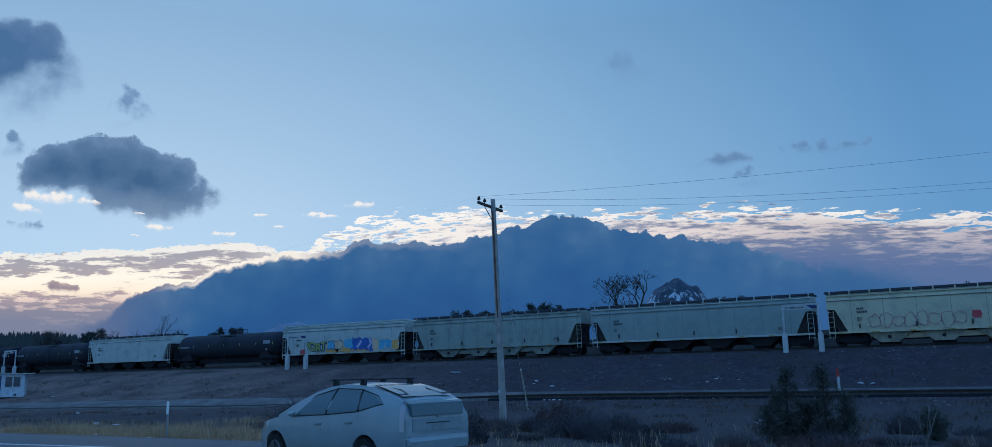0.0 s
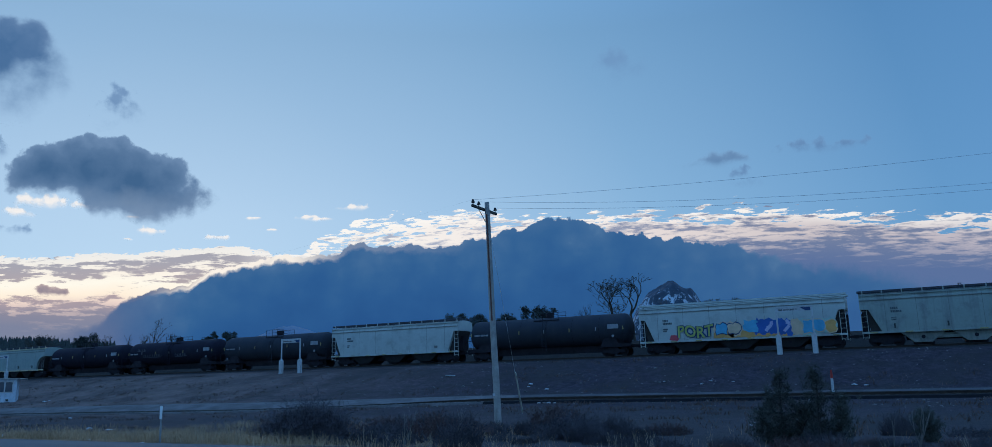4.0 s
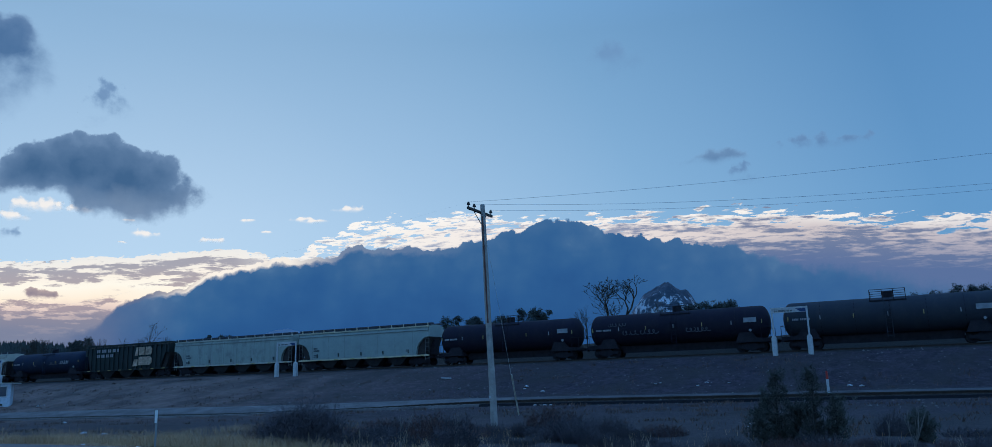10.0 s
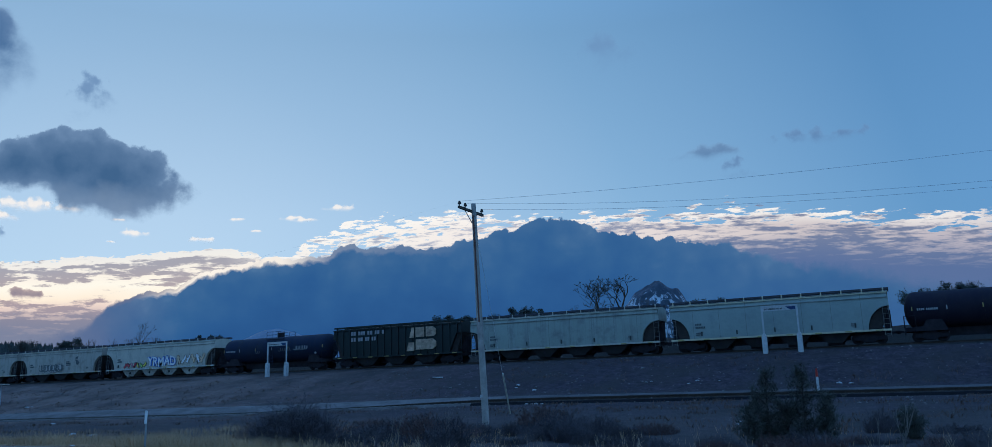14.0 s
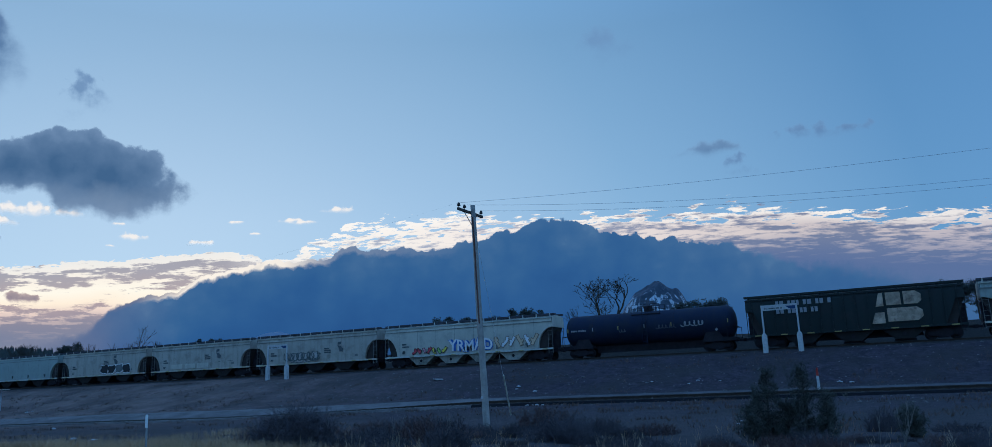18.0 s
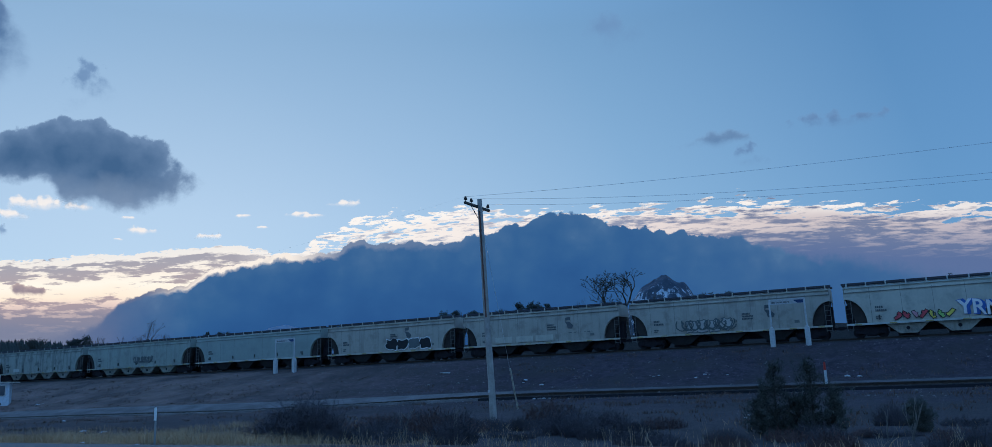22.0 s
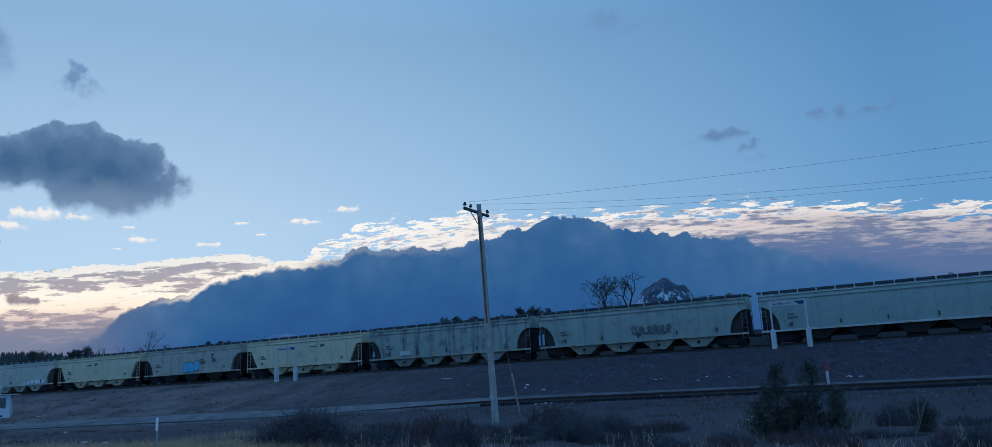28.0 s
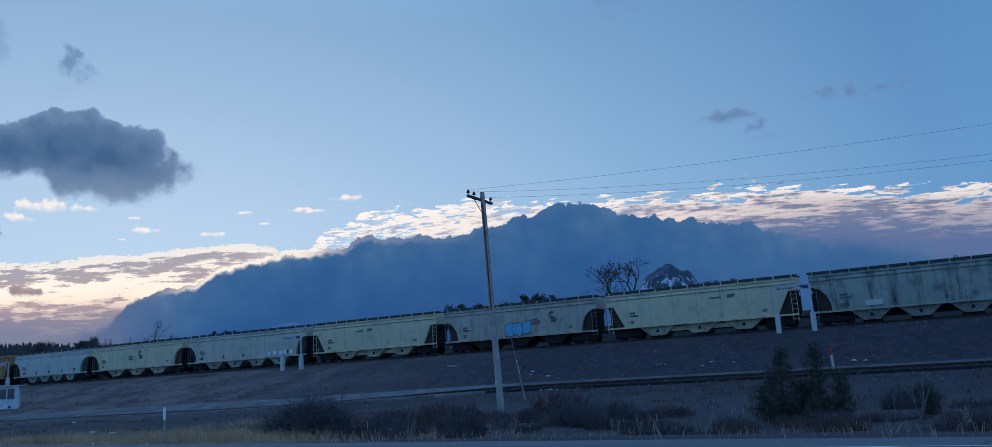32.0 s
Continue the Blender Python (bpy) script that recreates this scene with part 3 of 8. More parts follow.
def cumulus_look(dark, belly, edge, rough, soft, freq, most=1.0):
    """dark: body, belly: its underside, edge: its thin rim; most: how closed it is."""
    def build(t, place, inside):
        depth, low = parts_of(t, inside)
        heads = billows_of(t, place, freq)
        fray = noise_of(t, place, freq * 0.9, 8, 0.58)
        upper = ramp(t, low, [(0.25, (0.25,) * 3), (0.6, (1,) * 3)])
        d = total(t, depth, calc(t, "MULTIPLY", calc(t, "MULTIPLY", heads, rough * 0.35), upper), centred(t, fray, rough), 0.04)
        wide = ramp(t, low, [(0.0, (soft * 2.0,) * 3), (0.4, (soft * 1.2,) * 3), (0.7, (soft * 0.5,) * 3)])
        alpha = ramp(t, calc(t, "DIVIDE", d, wide), [(0.0, (0, 0, 0)), (1.0, (most,) * 3)], "EASE")
        body = blend(t, ramp(t, total(t, low, centred(t, noise_of(t, place, freq * 0.5, 4, 0.5), 0.7)), [(0.02, (1,) * 3), (0.42, (0,) * 3)]), dark, belly)
        body = blend(t, ramp(t, calc(t, "ADD", calc(t, "MULTIPLY", heads, 0.25), centred(t, noise_of(t, place, freq * 0.6, 5, 0.5), 1.2)), [(0.0, (0,) * 3), (0.4, (0.25,) * 3)]), body, edge)
        return blend(t, ramp(t, d, [(0.0, (0.9,) * 3), (0.16, (0.35,) * 3), (0.4, (0,) * 3)]), body, edge), alpha
    return build


def puff(label, a0, b0, scale, lobes, material, shear=0.17, flat=None):
    """One drifting cloud: a run of overlapping rounded lobes (across, up, half width, half height, in units of scale),
    its foot cut flat at a height where flat = (height, up to which across) says so."""
    lo_u, hi_u = min(l[0] - l[2] for l in lobes) - 0.35, max(l[0] + l[2] for l in lobes) + 0.35
    lo_v, hi_v = min(l[1] - l[3] for l in lobes) - 0.35, max(l[1] + l[3] for l in lobes) + 0.35
    n, m = 56, 36
    pts, faces = [], []
    for j in range(m + 1):
        v = lo_v + (hi_v - lo_v) * j / m
        for i in range(n + 1):
            u = lo_u + (hi_u - lo_u) * i / n
            d = 0.0
            for cu, cv, ru, rv in lobes:
                d += math.exp(7.0 * (1 - math.hypot((u - cu) / ru, (v - cv) / rv)) * min(ru, rv))
            d = math.log(d) / 7.0
            if flat:
                d = min(d, v - flat[0] + 0.9 * smoothstep(flat[1], flat[1] + 0.8, u))
            d -= 0.06
            b = b0 + scale * 0.68 * v - shear * scale * u
            pts.append((a0 + scale * u, b, NEAR_CLOUD_Y - 60 * min(1.0, max(0.0, d)), (d, (v - lo_v - 0.35) / (hi_v - lo_v - 0.7))))
    w = n + 1
    faces = [(j * w + i, j * w + i + 1, (j + 1) * w + i + 1, (j + 1) * w + i) for j in range(m) for i in range(n)]
    ob = sheet("drifting_cloud", pts, faces, material)
    return tagged(ob, label, "cloud", group="drifting clouds", kind="structure")


def band_look(t, place, inside):
    """High broken cloud, lit from below the horizon: thin parts glow, thick parts are mauve.
    inside: depth under the sheet's upper edge (0.16 at the edge, 1 far below it) and the way along it."""
    level, u = parts_of(t, inside)
    warp = centred(t, noise_of(t, place, 1.0, 4, 0.5, (6.0, 14.0, 1.0)), 0.16)
    s = calc(t, "ADD", level, warp)
    flakes = noise_of(t, place, 1.0, 6, 0.60, (25.0, 118.0, 1.0))
    cells = node(t, "ShaderNodeMapping")
    cells.inputs["Scale"].default_value = (30.0, 128.0, 1.0)
    link(t, place, cells.inputs["Vector"])
    tufts = billows_of(t, cells.outputs[0], 1.0)
    drift = noise_of(t, place, 1.0, 4, 0.5, (4.0, 17.0, 1.0))
    streaks = noise_of(t, place, 1.0, 6, 0.56, (4.6, 40.0, 1.0))
    ripple = noise_of(t, place, 1.0, 6, 0.62, (9.0, 92.0, 1.0))
    curls = noise_of(t, place, 1.0, 6, 0.62, (34.0, 190.0, 1.0))
    sunward = ramp(t, u, [(0.38, (1,) * 3), (0.46, (0,) * 3)])
    away = ramp(t, u, [(0.52, (0,) * 3), (0.68, (1,) * 3)])
    # how closed the sheet is: nearly whole towards the sun and away from it, flakes in between
    whole = ramp(t, s, [(0.10, (0.0,) * 3), (0.155, (0.42,) * 3), (0.20, (0.84,) * 3), (0.25, (1.2,) * 3)])
    flaky = ramp(t, s, [(0.06, (0.0,) * 3), (0.14, (0.26,) * 3), (0.18, (0.50,) * 3), (0.28, (0.55,) * 3), (0.42, (0.66,) * 3)])
    laid = ramp(t, s, [(0.05, (0.0,) * 3), (0.13, (0.28,) * 3), (0.18, (0.46,) * 3), (0.25, (0.62,) * 3), (0.33, (0.86,) * 3), (0.40, (1.0,) * 3)])
    cover = blend(t, sunward, blend(t, away, flaky, laid), whole)
    loose = calc(t, "SUBTRACT", 1.0, calc(t, "MULTIPLY", sunward, 0.28))
    d = total(t, cover, calc(t, "MULTIPLY", total(t, centred(t, flakes, 0.9), centred(t, curls, 1.2), calc(t, "MULTIPLY", tufts, 0.26), centred(t, drift, 0.45)), loose))
    alpha = ramp(t, d, [(0.47, (0, 0, 0)), (0.53, (1, 1, 1))], "EASE")
    # away from the sun: cream crests over mauve-grey layers that sink into blue
    cream = ramp(t, u, [(0.0, lin(236, 230, 222)), (0.3, lin(240, 236, 230)), (0.5, lin(247, 243, 238)), (0.66, lin(240, 230, 226)), (0.78, lin(206, 197, 200)), (0.9, lin(176, 173, 189)), (1.0, lin(146, 158, 188))])
    grey = ramp(t, u, [(0.4, lin(176, 190, 208)), (0.6, lin(164, 172, 194)), (0.75, lin(122, 133, 162)), (1.0, lin(98, 119, 157))])
    cream = blend(t, calc(t, "MULTIPLY", ramp(t, s, [(0.20, (1,) * 3), (0.29, (0,) * 3)]), ramp(t, u, [(0.80, (0.9,) * 3), (0.95, (0.3,) * 3)])), cream, lin(250, 247, 243))
    sink = ramp(t, s, [(0.14, (0.0,) * 3), (0.22, (0.16,) * 3), (0.30, (0.38,) * 3), (0.38, (0.36,) * 3), (0.45, (0.55,) * 3), (0.55, (1.2,) * 3)])
    sink = calc(t, "MULTIPLY", sink, ramp(t, u, [(0.48, (0.30,) * 3), (0.64, (0.62,) * 3), (0.76, (1.0,) * 3)]))
    f = ramp(t, total(t, sink, centred(t, ripple, 1.5), centred(t, curls, 2.4), centred(t, streaks, 1.2)), [(0.18, (0, 0, 0)), (0.56, (1, 1, 1))])
    deep = calc(t, "MULTIPLY", ramp(t, calc(t, "ADD", s, ramp(t, u, [(0.66, (0,) * 3), (0.84, (0.08,) * 3)])), [(0.38, (0.0,) * 3), (0.48, (0.5,) * 3), (0.57, (0.95,) * 3)]), ramp(t, u, [(0.5, (0.3,) * 3), (0.7, (1,) * 3)]))
    far_side = blend(t, deep, blend(t, f, cream, grey), lin(88, 112, 157))
    # towards the sun: a bright lip, a ragged grey shelf, the glowing gap, a rippled mauve foot
    lift = ramp(t, u, [(0.37, (0.0,) * 3), (0.43, (0.05,) * 3)])
    sl = calc(t, "ADD", s, lift)
    shelf = ramp(t, sl, [(0.185, (0.0,) * 3), (0.22, (0.30,) * 3), (0.26, (0.60,) * 3), (0.34, (0.58,) * 3), (0.41, (0.30,) * 3), (0.47, (0.0,) * 3), (0.58, (0.0,) * 3), (0.63, (0.42,) * 3), (0.70, (0.60,) * 3), (0.85, (0.68,) * 3)])
    layers = noise_of(t, place, 1.0, 8, 0.66, (9.0, 66.0, 1.0))
    g = ramp(t, total(t, shelf, centred(t, streaks, 1.3), centred(t, layers, 3.0), centred(t, ripple, 2.0)), [(0.30, (0, 0, 0)), (0.56, (1, 1, 1))])
    shine = ramp(t, s, [(0.18, lin(238, 237, 234)), (0.36, lin(252, 244, 232)), (0.46, lin(255, 250, 236)), (0.58, lin(255, 240, 220)), (0.66, lin(236, 214, 204)), (0.74, lin(196, 180, 182)), (0.84, lin(152, 148, 164)), (0.95, lin(130, 136, 160))])
    dusk = ramp(t, s, [(0.25, lin(166, 166, 178)), (0.45, lin(176, 166, 172)), (0.60, lin(176, 160, 166)), (0.70, lin(162, 152, 164)), (0.78, lin(138, 138, 158)), (0.92, lin(124, 132, 158))])
    return blend(t, sunward, far_side, blend(t, g, shine, dusk)), alpha


def band_top(a):
    """The upper edge of the sunset clouds."""
    b = 0.240 + 0.067 * max(0.0, -1.05 - a) - 0.018 * (smoothstep(-1.06, -0.93, a) - smoothstep(-0.90, -0.87, a))
    return b + 0.016 * smoothstep(-0.825, -0.78, a) - 0.112 * max(0.0, a + 0.70) + hump(a, -0.14, 0.10, 0.009)


def make_band():
    cols, rows = steps(-1.95, 0.42, 0.02), steps(-0.032, 0.232, 0.012)
    pts, faces = [], []
    for a in cols:
        for r in rows:
            pts.append((a, band_top(a) - r, BAND_Y, (r / 0.2 + 0.16, (a + 1.95) / 2.37)))
    n = len(rows)
    for i in range(len(cols) - 1):
        for j in range(n - 1):
            faces.append((i * n + j, (i + 1) * n + j, (i + 1) * n + j + 1, i * n + j + 1))
    ob = sheet("sunset_clouds", pts, faces, veil("sunset_cloud", band_look), -0.075)
    return tagged(ob, "broken cream and mauve sunset clouds low in the sky", "cloud", kind="structure")


cloud_bank, cloud_band = make_bank(), make_band()
DUSKY = veil("dusky_cloud", cumulus_look(lin(64, 100, 140), lin(118, 142, 172), lin(118, 148, 184), 0.36, 0.10, 34.0))
FRAYED = veil("frayed_cloud", cumulus_look(lin(72, 110, 154), lin(92, 128, 172), lin(128, 158, 196), 0.7, 0.45, 22.0))
SMOKY = veil("smoky_cloud", cumulus_look(lin(88, 124, 166), lin(108, 142, 184), lin(126, 160, 198), 0.75, 0.42, 30.0, 0.85))
WISP = veil("wispy_cloud", cumulus_look(lin(92, 128, 172), lin(104, 138, 180), lin(118, 152, 194), 1.1, 0.6, 52.0, 0.75))
GHOST = veil("ghostly_cloud", cumulus_look(lin(104, 140, 184), lin(104, 140, 184), lin(118, 154, 196), 1.1, 0.9, 30.0, 0.55))
SOOTY_SCRAP = veil("dark_scrap_cloud", cumulus_look(lin(126, 118, 138), lin(146, 134, 150), lin(206, 184, 178), 0.9, 0.22, 60.0, 0.95))
FLAKE = veil("bright_flake", cumulus_look(lin(246, 242, 238), lin(246, 242, 238), lin(232, 234, 238), 0.6, 0.3, 70.0))
HEAVY = ((-0.90, 0.04, 0.62, 0.44), (-0.1, 0.10, 0.86, 0.50), (0.54, -0.05, 0.62, 0.43), (1.05, -0.30, 0.50, 0.20), (0.48, -0.38, 0.62, 0.22), (0.94, -0.07, 0.34, 0.25), (-1.12, -0.14, 0.36, 0.22))
TORN = ((-0.4, 0.05, 1.15, 0.80), (0.42, 0.15, 0.5, 0.50), (0.70, -0.25, 0.42, 0.42), (0.3, -0.55, 0.6, 0.34))
SCRAP = ((0.0, 0.25, 0.45, 0.45), (0.35, -0.15, 0.5, 0.4), (-0.25, -0.3, 0.4, 0.25))
STREAK = ((-0.6, -0.05, 0.55, 0.22), (0.1, 0.05, 0.6, 0.32), (0.75, 0.12, 0.4, 0.2))
FLAT = ((-0.5, 0.0, 0.6, 0.20), (0.2, 0.06, 0.6, 0.22), (0.7, 0.0, 0.4, 0.13))

DRIFT = []      # cloud, share of its distance that it comes nearer in the clip, shift along x
for material, label, a, b, scale, shape, near, across, flat in (
        (DUSKY, "heavy blue-grey cumulus cloud with pale fraying underside", -1.445, 0.424, 0.207, HEAVY, 0.155, 0.14, (-0.38, -0.35)),
        (FRAYED, "dark blue-grey cloud fraying at its lower edge", -1.83, 0.755, 0.25, TORN, 0.19, 0.12, None),
        (WISP, "small grey wisp of cloud", -1.398, 0.5545, 0.12, SCRAP, 0.185, 0.144, None),
        (SMOKY, "small grey wisp of cloud", -1.80, 0.545, 0.085, SCRAP, 0.16, 0.0, None),
        (WISP, "faint grey streak of cloud", -1.70, 0.341, 0.06, STREAK, 0.06, 0.0, None),
        (SOOTY_SCRAP, "small dark scrap of cloud before the glow", -1.564, 0.197, 0.056, STREAK, 0.095, 0.06, None),
        (SMOKY, "faint grey streak of cloud", -0.203, 0.2634, 0.046, STREAK, 0.107, 0.039, None),
        (WISP, "faint grey streak of cloud", -0.172, 0.2374, 0.036, SCRAP, 0.118, 0.051, None),
        (WISP, "faint grey streak of cloud", -0.078, 0.262, 0.052, STREAK, 0.115, 0.055, None),
        (GHOST, "faint grey wisp of high cloud", -0.334, 0.415, 0.075, SCRAP, 0.155, 0.06, None),
        (FLAKE, "small bright flake of cloud", -1.64, 0.396, 0.10, FLAT, 0.0, 0.02, None),
        (FLAKE, "small bright flake of cloud", -1.72, 0.385, 0.06, FLAT, 0.0, 0.02, None),
        (FLAKE, "small bright flake of cloud", -1.50, 0.372, 0.05, FLAT, 0.0, 0.02, None),
        (FLAKE, "small bright flake of cloud", -1.336, 0.3295, 0.022, FLAT, 0.0, 0.02, None),
        (FLAKE, "small bright flake of cloud", -0.858, 0.268, 0.024, FLAT, 0.03, 0.02, None),
        (FLAKE, "small bright flake of cloud", -1.287, 0.295, 0.042, FLAT, 0.02, 0.02, None),
        (FLAKE, "small bright flake of cloud", -1.345, 0.286, 0.016, FLAT, 0.02, 0.02, None),
        (FLAKE, "small bright flake of cloud", -1.10, 0.262, 0.030, FLAT, 0.02, 0.02, None),
        (FLAKE, "small bright flake of cloud", -1.01, 0.288, 0.018, FLAT, 0.03, 0.02, None),
        (FLAKE, "small bright flake of cloud", -0.885, 0.274, 0.028, FLAT, 0.03, 0.02, None),
        (FLAKE, "small bright flake of cloud", -0.965, 0.262, 0.014, FLAT, 0.03, 0.02, None),
        (FLAKE, "small bright flake of cloud", -0.79, 0.279, 0.032, FLAT, 0.03, 0.02, None)):
    DRIFT.append((puff(label, a, b, scale, shape, material, 0.17 if a < -1.1 else 0.10, flat), near, across))


# ---- mountains, far woods ----
def rock_material():
    m = bpy.data.materials.new("snowy_rock")
    t = nodes(m)
    out = node(t, "ShaderNodeOutputMaterial")
    p = node(t, "ShaderNodeBsdfPrincipled", Roughness=0.9)
    co = node(t, "ShaderNodeTexCoord").outputs["Object"]
    n = noise_of(t, co, 0.075, 6, 0.68, (1.0, 1.0, 0.45))
    g = noise_of(t, co, 0.05, 5, 0.6)
    sep = node(t, "ShaderNodeSeparateXYZ")
    link(t, co, sep.inputs[0])
    hold = ramp(t, calc(t, "DIVIDE", sep.outputs[2], 240.0), [(0.55, (0.14,) * 3), (0.74, (0.13,) * 3), (0.84, (0.02,) * 3), (0.92, (-0.12,) * 3)])
    f = ramp(t, calc(t, "ADD", n, hold), [(0.63, (0, 0, 0)), (0.70, (0.9,) * 3)])
    rock = ramp(t, g, [(0.3, (0.030, 0.045, 0.068)), (0.7, (0.070, 0.092, 0.125))])
    link(t, blend(t, f, rock, (0.50, 0.56, 0.62)), p.inputs["Base Color"])
    link(t, p.outputs[0], out.inputs[0])
    return m


ROCK = rock_material()
# snow dimmed to blue-grey: its shade and the distance haze are in the colour
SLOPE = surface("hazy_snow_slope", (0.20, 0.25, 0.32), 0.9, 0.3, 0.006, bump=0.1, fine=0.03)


def make_mountain(a, b, wide, y, label, seed, sharp=1.0, skew=0.0, round_top=1.3, material=ROCK):
    """A peak at bearing a and elevation b (tangents), at distance y."""
    n = 70
    verts, faces = [], []
    peak = b * y
    half = wide * y
    for j in range(n + 1):
        for i in range(n + 1):
            u, v = 2 * i / n - 1, 2 * j / n - 1
            r = math.hypot(u + skew * v, v)
            ridge = 1 - abs(noise.noise(Vector((u * 2.6 + seed, v * 2.6, seed))))
            h = (1 - min(1, r) ** round_top) ** sharp
            z = peak * (h * (0.9 + 0.1 * ridge) + 0.022 * fractal(u * 6 + seed, v * 6, seed, 6) * smoothstep(0, 0.3, 1 - r)) if r < 1 else 0
            verts.append((u * half, v * half, max(-8.0, z)))
    for j in range(n):
        for i in range(n):
            faces.append((j * (n + 1) + i, j * (n + 1) + i + 1, (j + 1) * (n + 1) + i + 1, (j + 1) * (n + 1) + i))
    ob = raw("mountain", verts, faces, material)
    ob.location = (a * y, y, EYE.z)
    tagged(ob, label, "mountain", kind="structure")


make_mountain(-0.2705, 0.1185, 0.074, 1900, "blue-grey rocky peak streaked with snow", 4.0, 0.8, 0.0, 2.0)
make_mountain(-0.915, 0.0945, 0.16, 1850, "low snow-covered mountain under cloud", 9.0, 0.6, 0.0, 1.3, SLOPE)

# conifer green paled a little, with the distance haze in the colour
FOLIAGE = surface("far_conifer", (0.062, 0.072, 0.068), 0.9, 0.4, 0.6)
BARK = surface("grey_bark", (0.075, 0.062, 0.052), 0.9, 0.3, 8.0)
NEEDLES = surface("pine_needles", (0.058, 0.057, 0.046), 0.8, 0.45, 3.0, each=0.2)


def leaf_clump(verts, faces, c, r, count, rng, up=0.3):
    """Small crossed blades round a centre."""
    for _ in range(count):
        d = Vector((rng.gauss(0, 1), rng.gauss(0, 1), rng.gauss(0, 1) + up)).normalized()
        o = Vector(c) + Vector((rng.gauss(0, r * 0.45), rng.gauss(0, r * 0.45), rng.gauss(0, r * 0.35)))
        w = d.orthogonal().normalized() * r * 0.16
        k = len(verts)
        verts += [tuple(o - w), tuple(o + w), tuple(o + d * r * 0.8)]
        faces.append((k, k + 1, k + 2))


def bushy_pine(name, label, x, y, base, height, spread, seed, count=260, group=""):
    """A round-headed dark pine seen against the sky."""
    rng = random.Random(seed)
    root = empty(name, pose(x, y, base))
    bm = bmesh.new()
    rod(bm, (0, 0, -0.5), (rng.uniform(-0.2, 0.2), 0, height * 0.9), height * 0.03, height * 0.008)
    part("trunk", bm, BARK, root)
    verts, faces = [], []
    lobes = [(rng.uniform(-1, 1) * spread * 0.9, rng.uniform(-0.6, 0.6) * spread, height * rng.uniform(0.72, 0.97) - rng.random() ** 2 * 0.6, spread * rng.uniform(0.18, 0.5)) for _ in range(9)]
    lobes += [(0, 0, height * (0.45 + 0.1 * k), spread * 0.75) for k in range(4)]
    for lx, ly, lz, lr in lobes:
        for _ in range(count // 13):
            d = Vector((rng.gauss(0, 1), rng.gauss(0, 1), rng.gauss(0, 0.6))).normalized() * lr * rng.random() ** 0.4
            leaf_clump(verts, faces, (lx + d.x, ly + d.y, min(height, lz + d.z)), spread * 0.17, 14, rng)
    raw("crown", verts, faces, FOLIAGE, root)
    tagged(root, label, "tree", group=group)
    return root


for i, (a, b, y, spread) in enumerate(((-0.468, 0.099, 118, 2.1), (-0.449, 0.0925, 118, 1.7), (-0.592, 0.094, 122, 1.8), (-0.562, 0.0935, 122, 2.0), (-0.505, 0.0925, 118, 2.0),
                                       (-0.205, 0.089, 112, 2.4), (-0.232, 0.087, 112, 2.2), (0.03, 0.083, 110, 2.0), (0.062, 0.089, 110, 1.9), (0.085, 0.085, 110, 1.8),
                                       (-1.443, 0.107, 130, 2.3), (-1.475, 0.1, 130, 1.6), (-1.10, 0.092, 120, 1.7), (-1.055, 0.0905, 120, 1.8))):
    base = land(a * y, y)
    bushy_pine("pine_tree", "dark broad-headed pine beyond the railway", a * y, y, base, EYE.z + b * y - base, spread, 40 + i, group="pines beyond the railway")


def make_forest():
    rng = random.Random(5)
    verts, faces = [], []
    for i in range(1500):
        a = rng.uniform(-2.02, -1.36)
        q = rng.random()
        y = 320 + 110 * q
        top = 0.1150 - 0.022 * smoothstep(-1.70, -1.38, a) + 0.0028 * fractal(a * 30, 1.0)
        h = rng.uniform(5, 10)
        z = EYE.z + top * y * (0.80 + 0.2 * q) - h + rng.uniform(-1.0, 0.6)
        r = h * rng.uniform(0.14, 0.22)
        k = len(verts)
        for lv in range(3):
            zz, rr = z + h * lv * 0.28, r * (1 - lv * 0.27)
            n0 = len(verts)
            for s in range(6):
                th = s * 1.047 + lv
                verts.append((a * y + rr * math.cos(th) * rng.uniform(0.7, 1.2), y + rr * math.sin(th), zz + rng.uniform(-0.3, 0.3)))
            verts.append((a * y, y, zz + h * 0.46))
            faces += [(n0 + s, n0 + (s + 1) % 6, n0 + 6) for s in range(6)]
    ob = raw("far_forest", verts, faces, FOLIAGE)
    tagged(ob, "dark conifer forest on a distant hill", "forest", kind="stuff")
    # the hill under it
    cols, rows = steps(-2.15, -1.2, 0.02), steps(260, 470, 15)
    verts, faces = [], []
    for y in rows:
        for a in cols:
            q = (y - 320) / 110
            top = 0.1150 - 0.022 * smoothstep(-1.70, -1.38, a)
            z = EYE.z + top * y * (0.80 + 0.2 * q) - 9 if q >= 0 else EYE.z + (top * 320 * 0.8 - 9) * (1 + q / 0.55)
            z *= smoothstep(-1.2, -1.42, a)
            verts.append((a * y, y, z - 0.5))
    w = len(cols)
    faces = [(j * w + i, j * w + i + 1, (j + 1) * w + i + 1, (j + 1) * w + i) for j in range(len(rows) - 1) for i in range(w - 1)]
    hill = raw("hill", verts, faces, FOLIAGE, smooth=True)
    tagged(hill, "dark wooded hill beyond the railway", "hill", kind="structure")


make_forest()


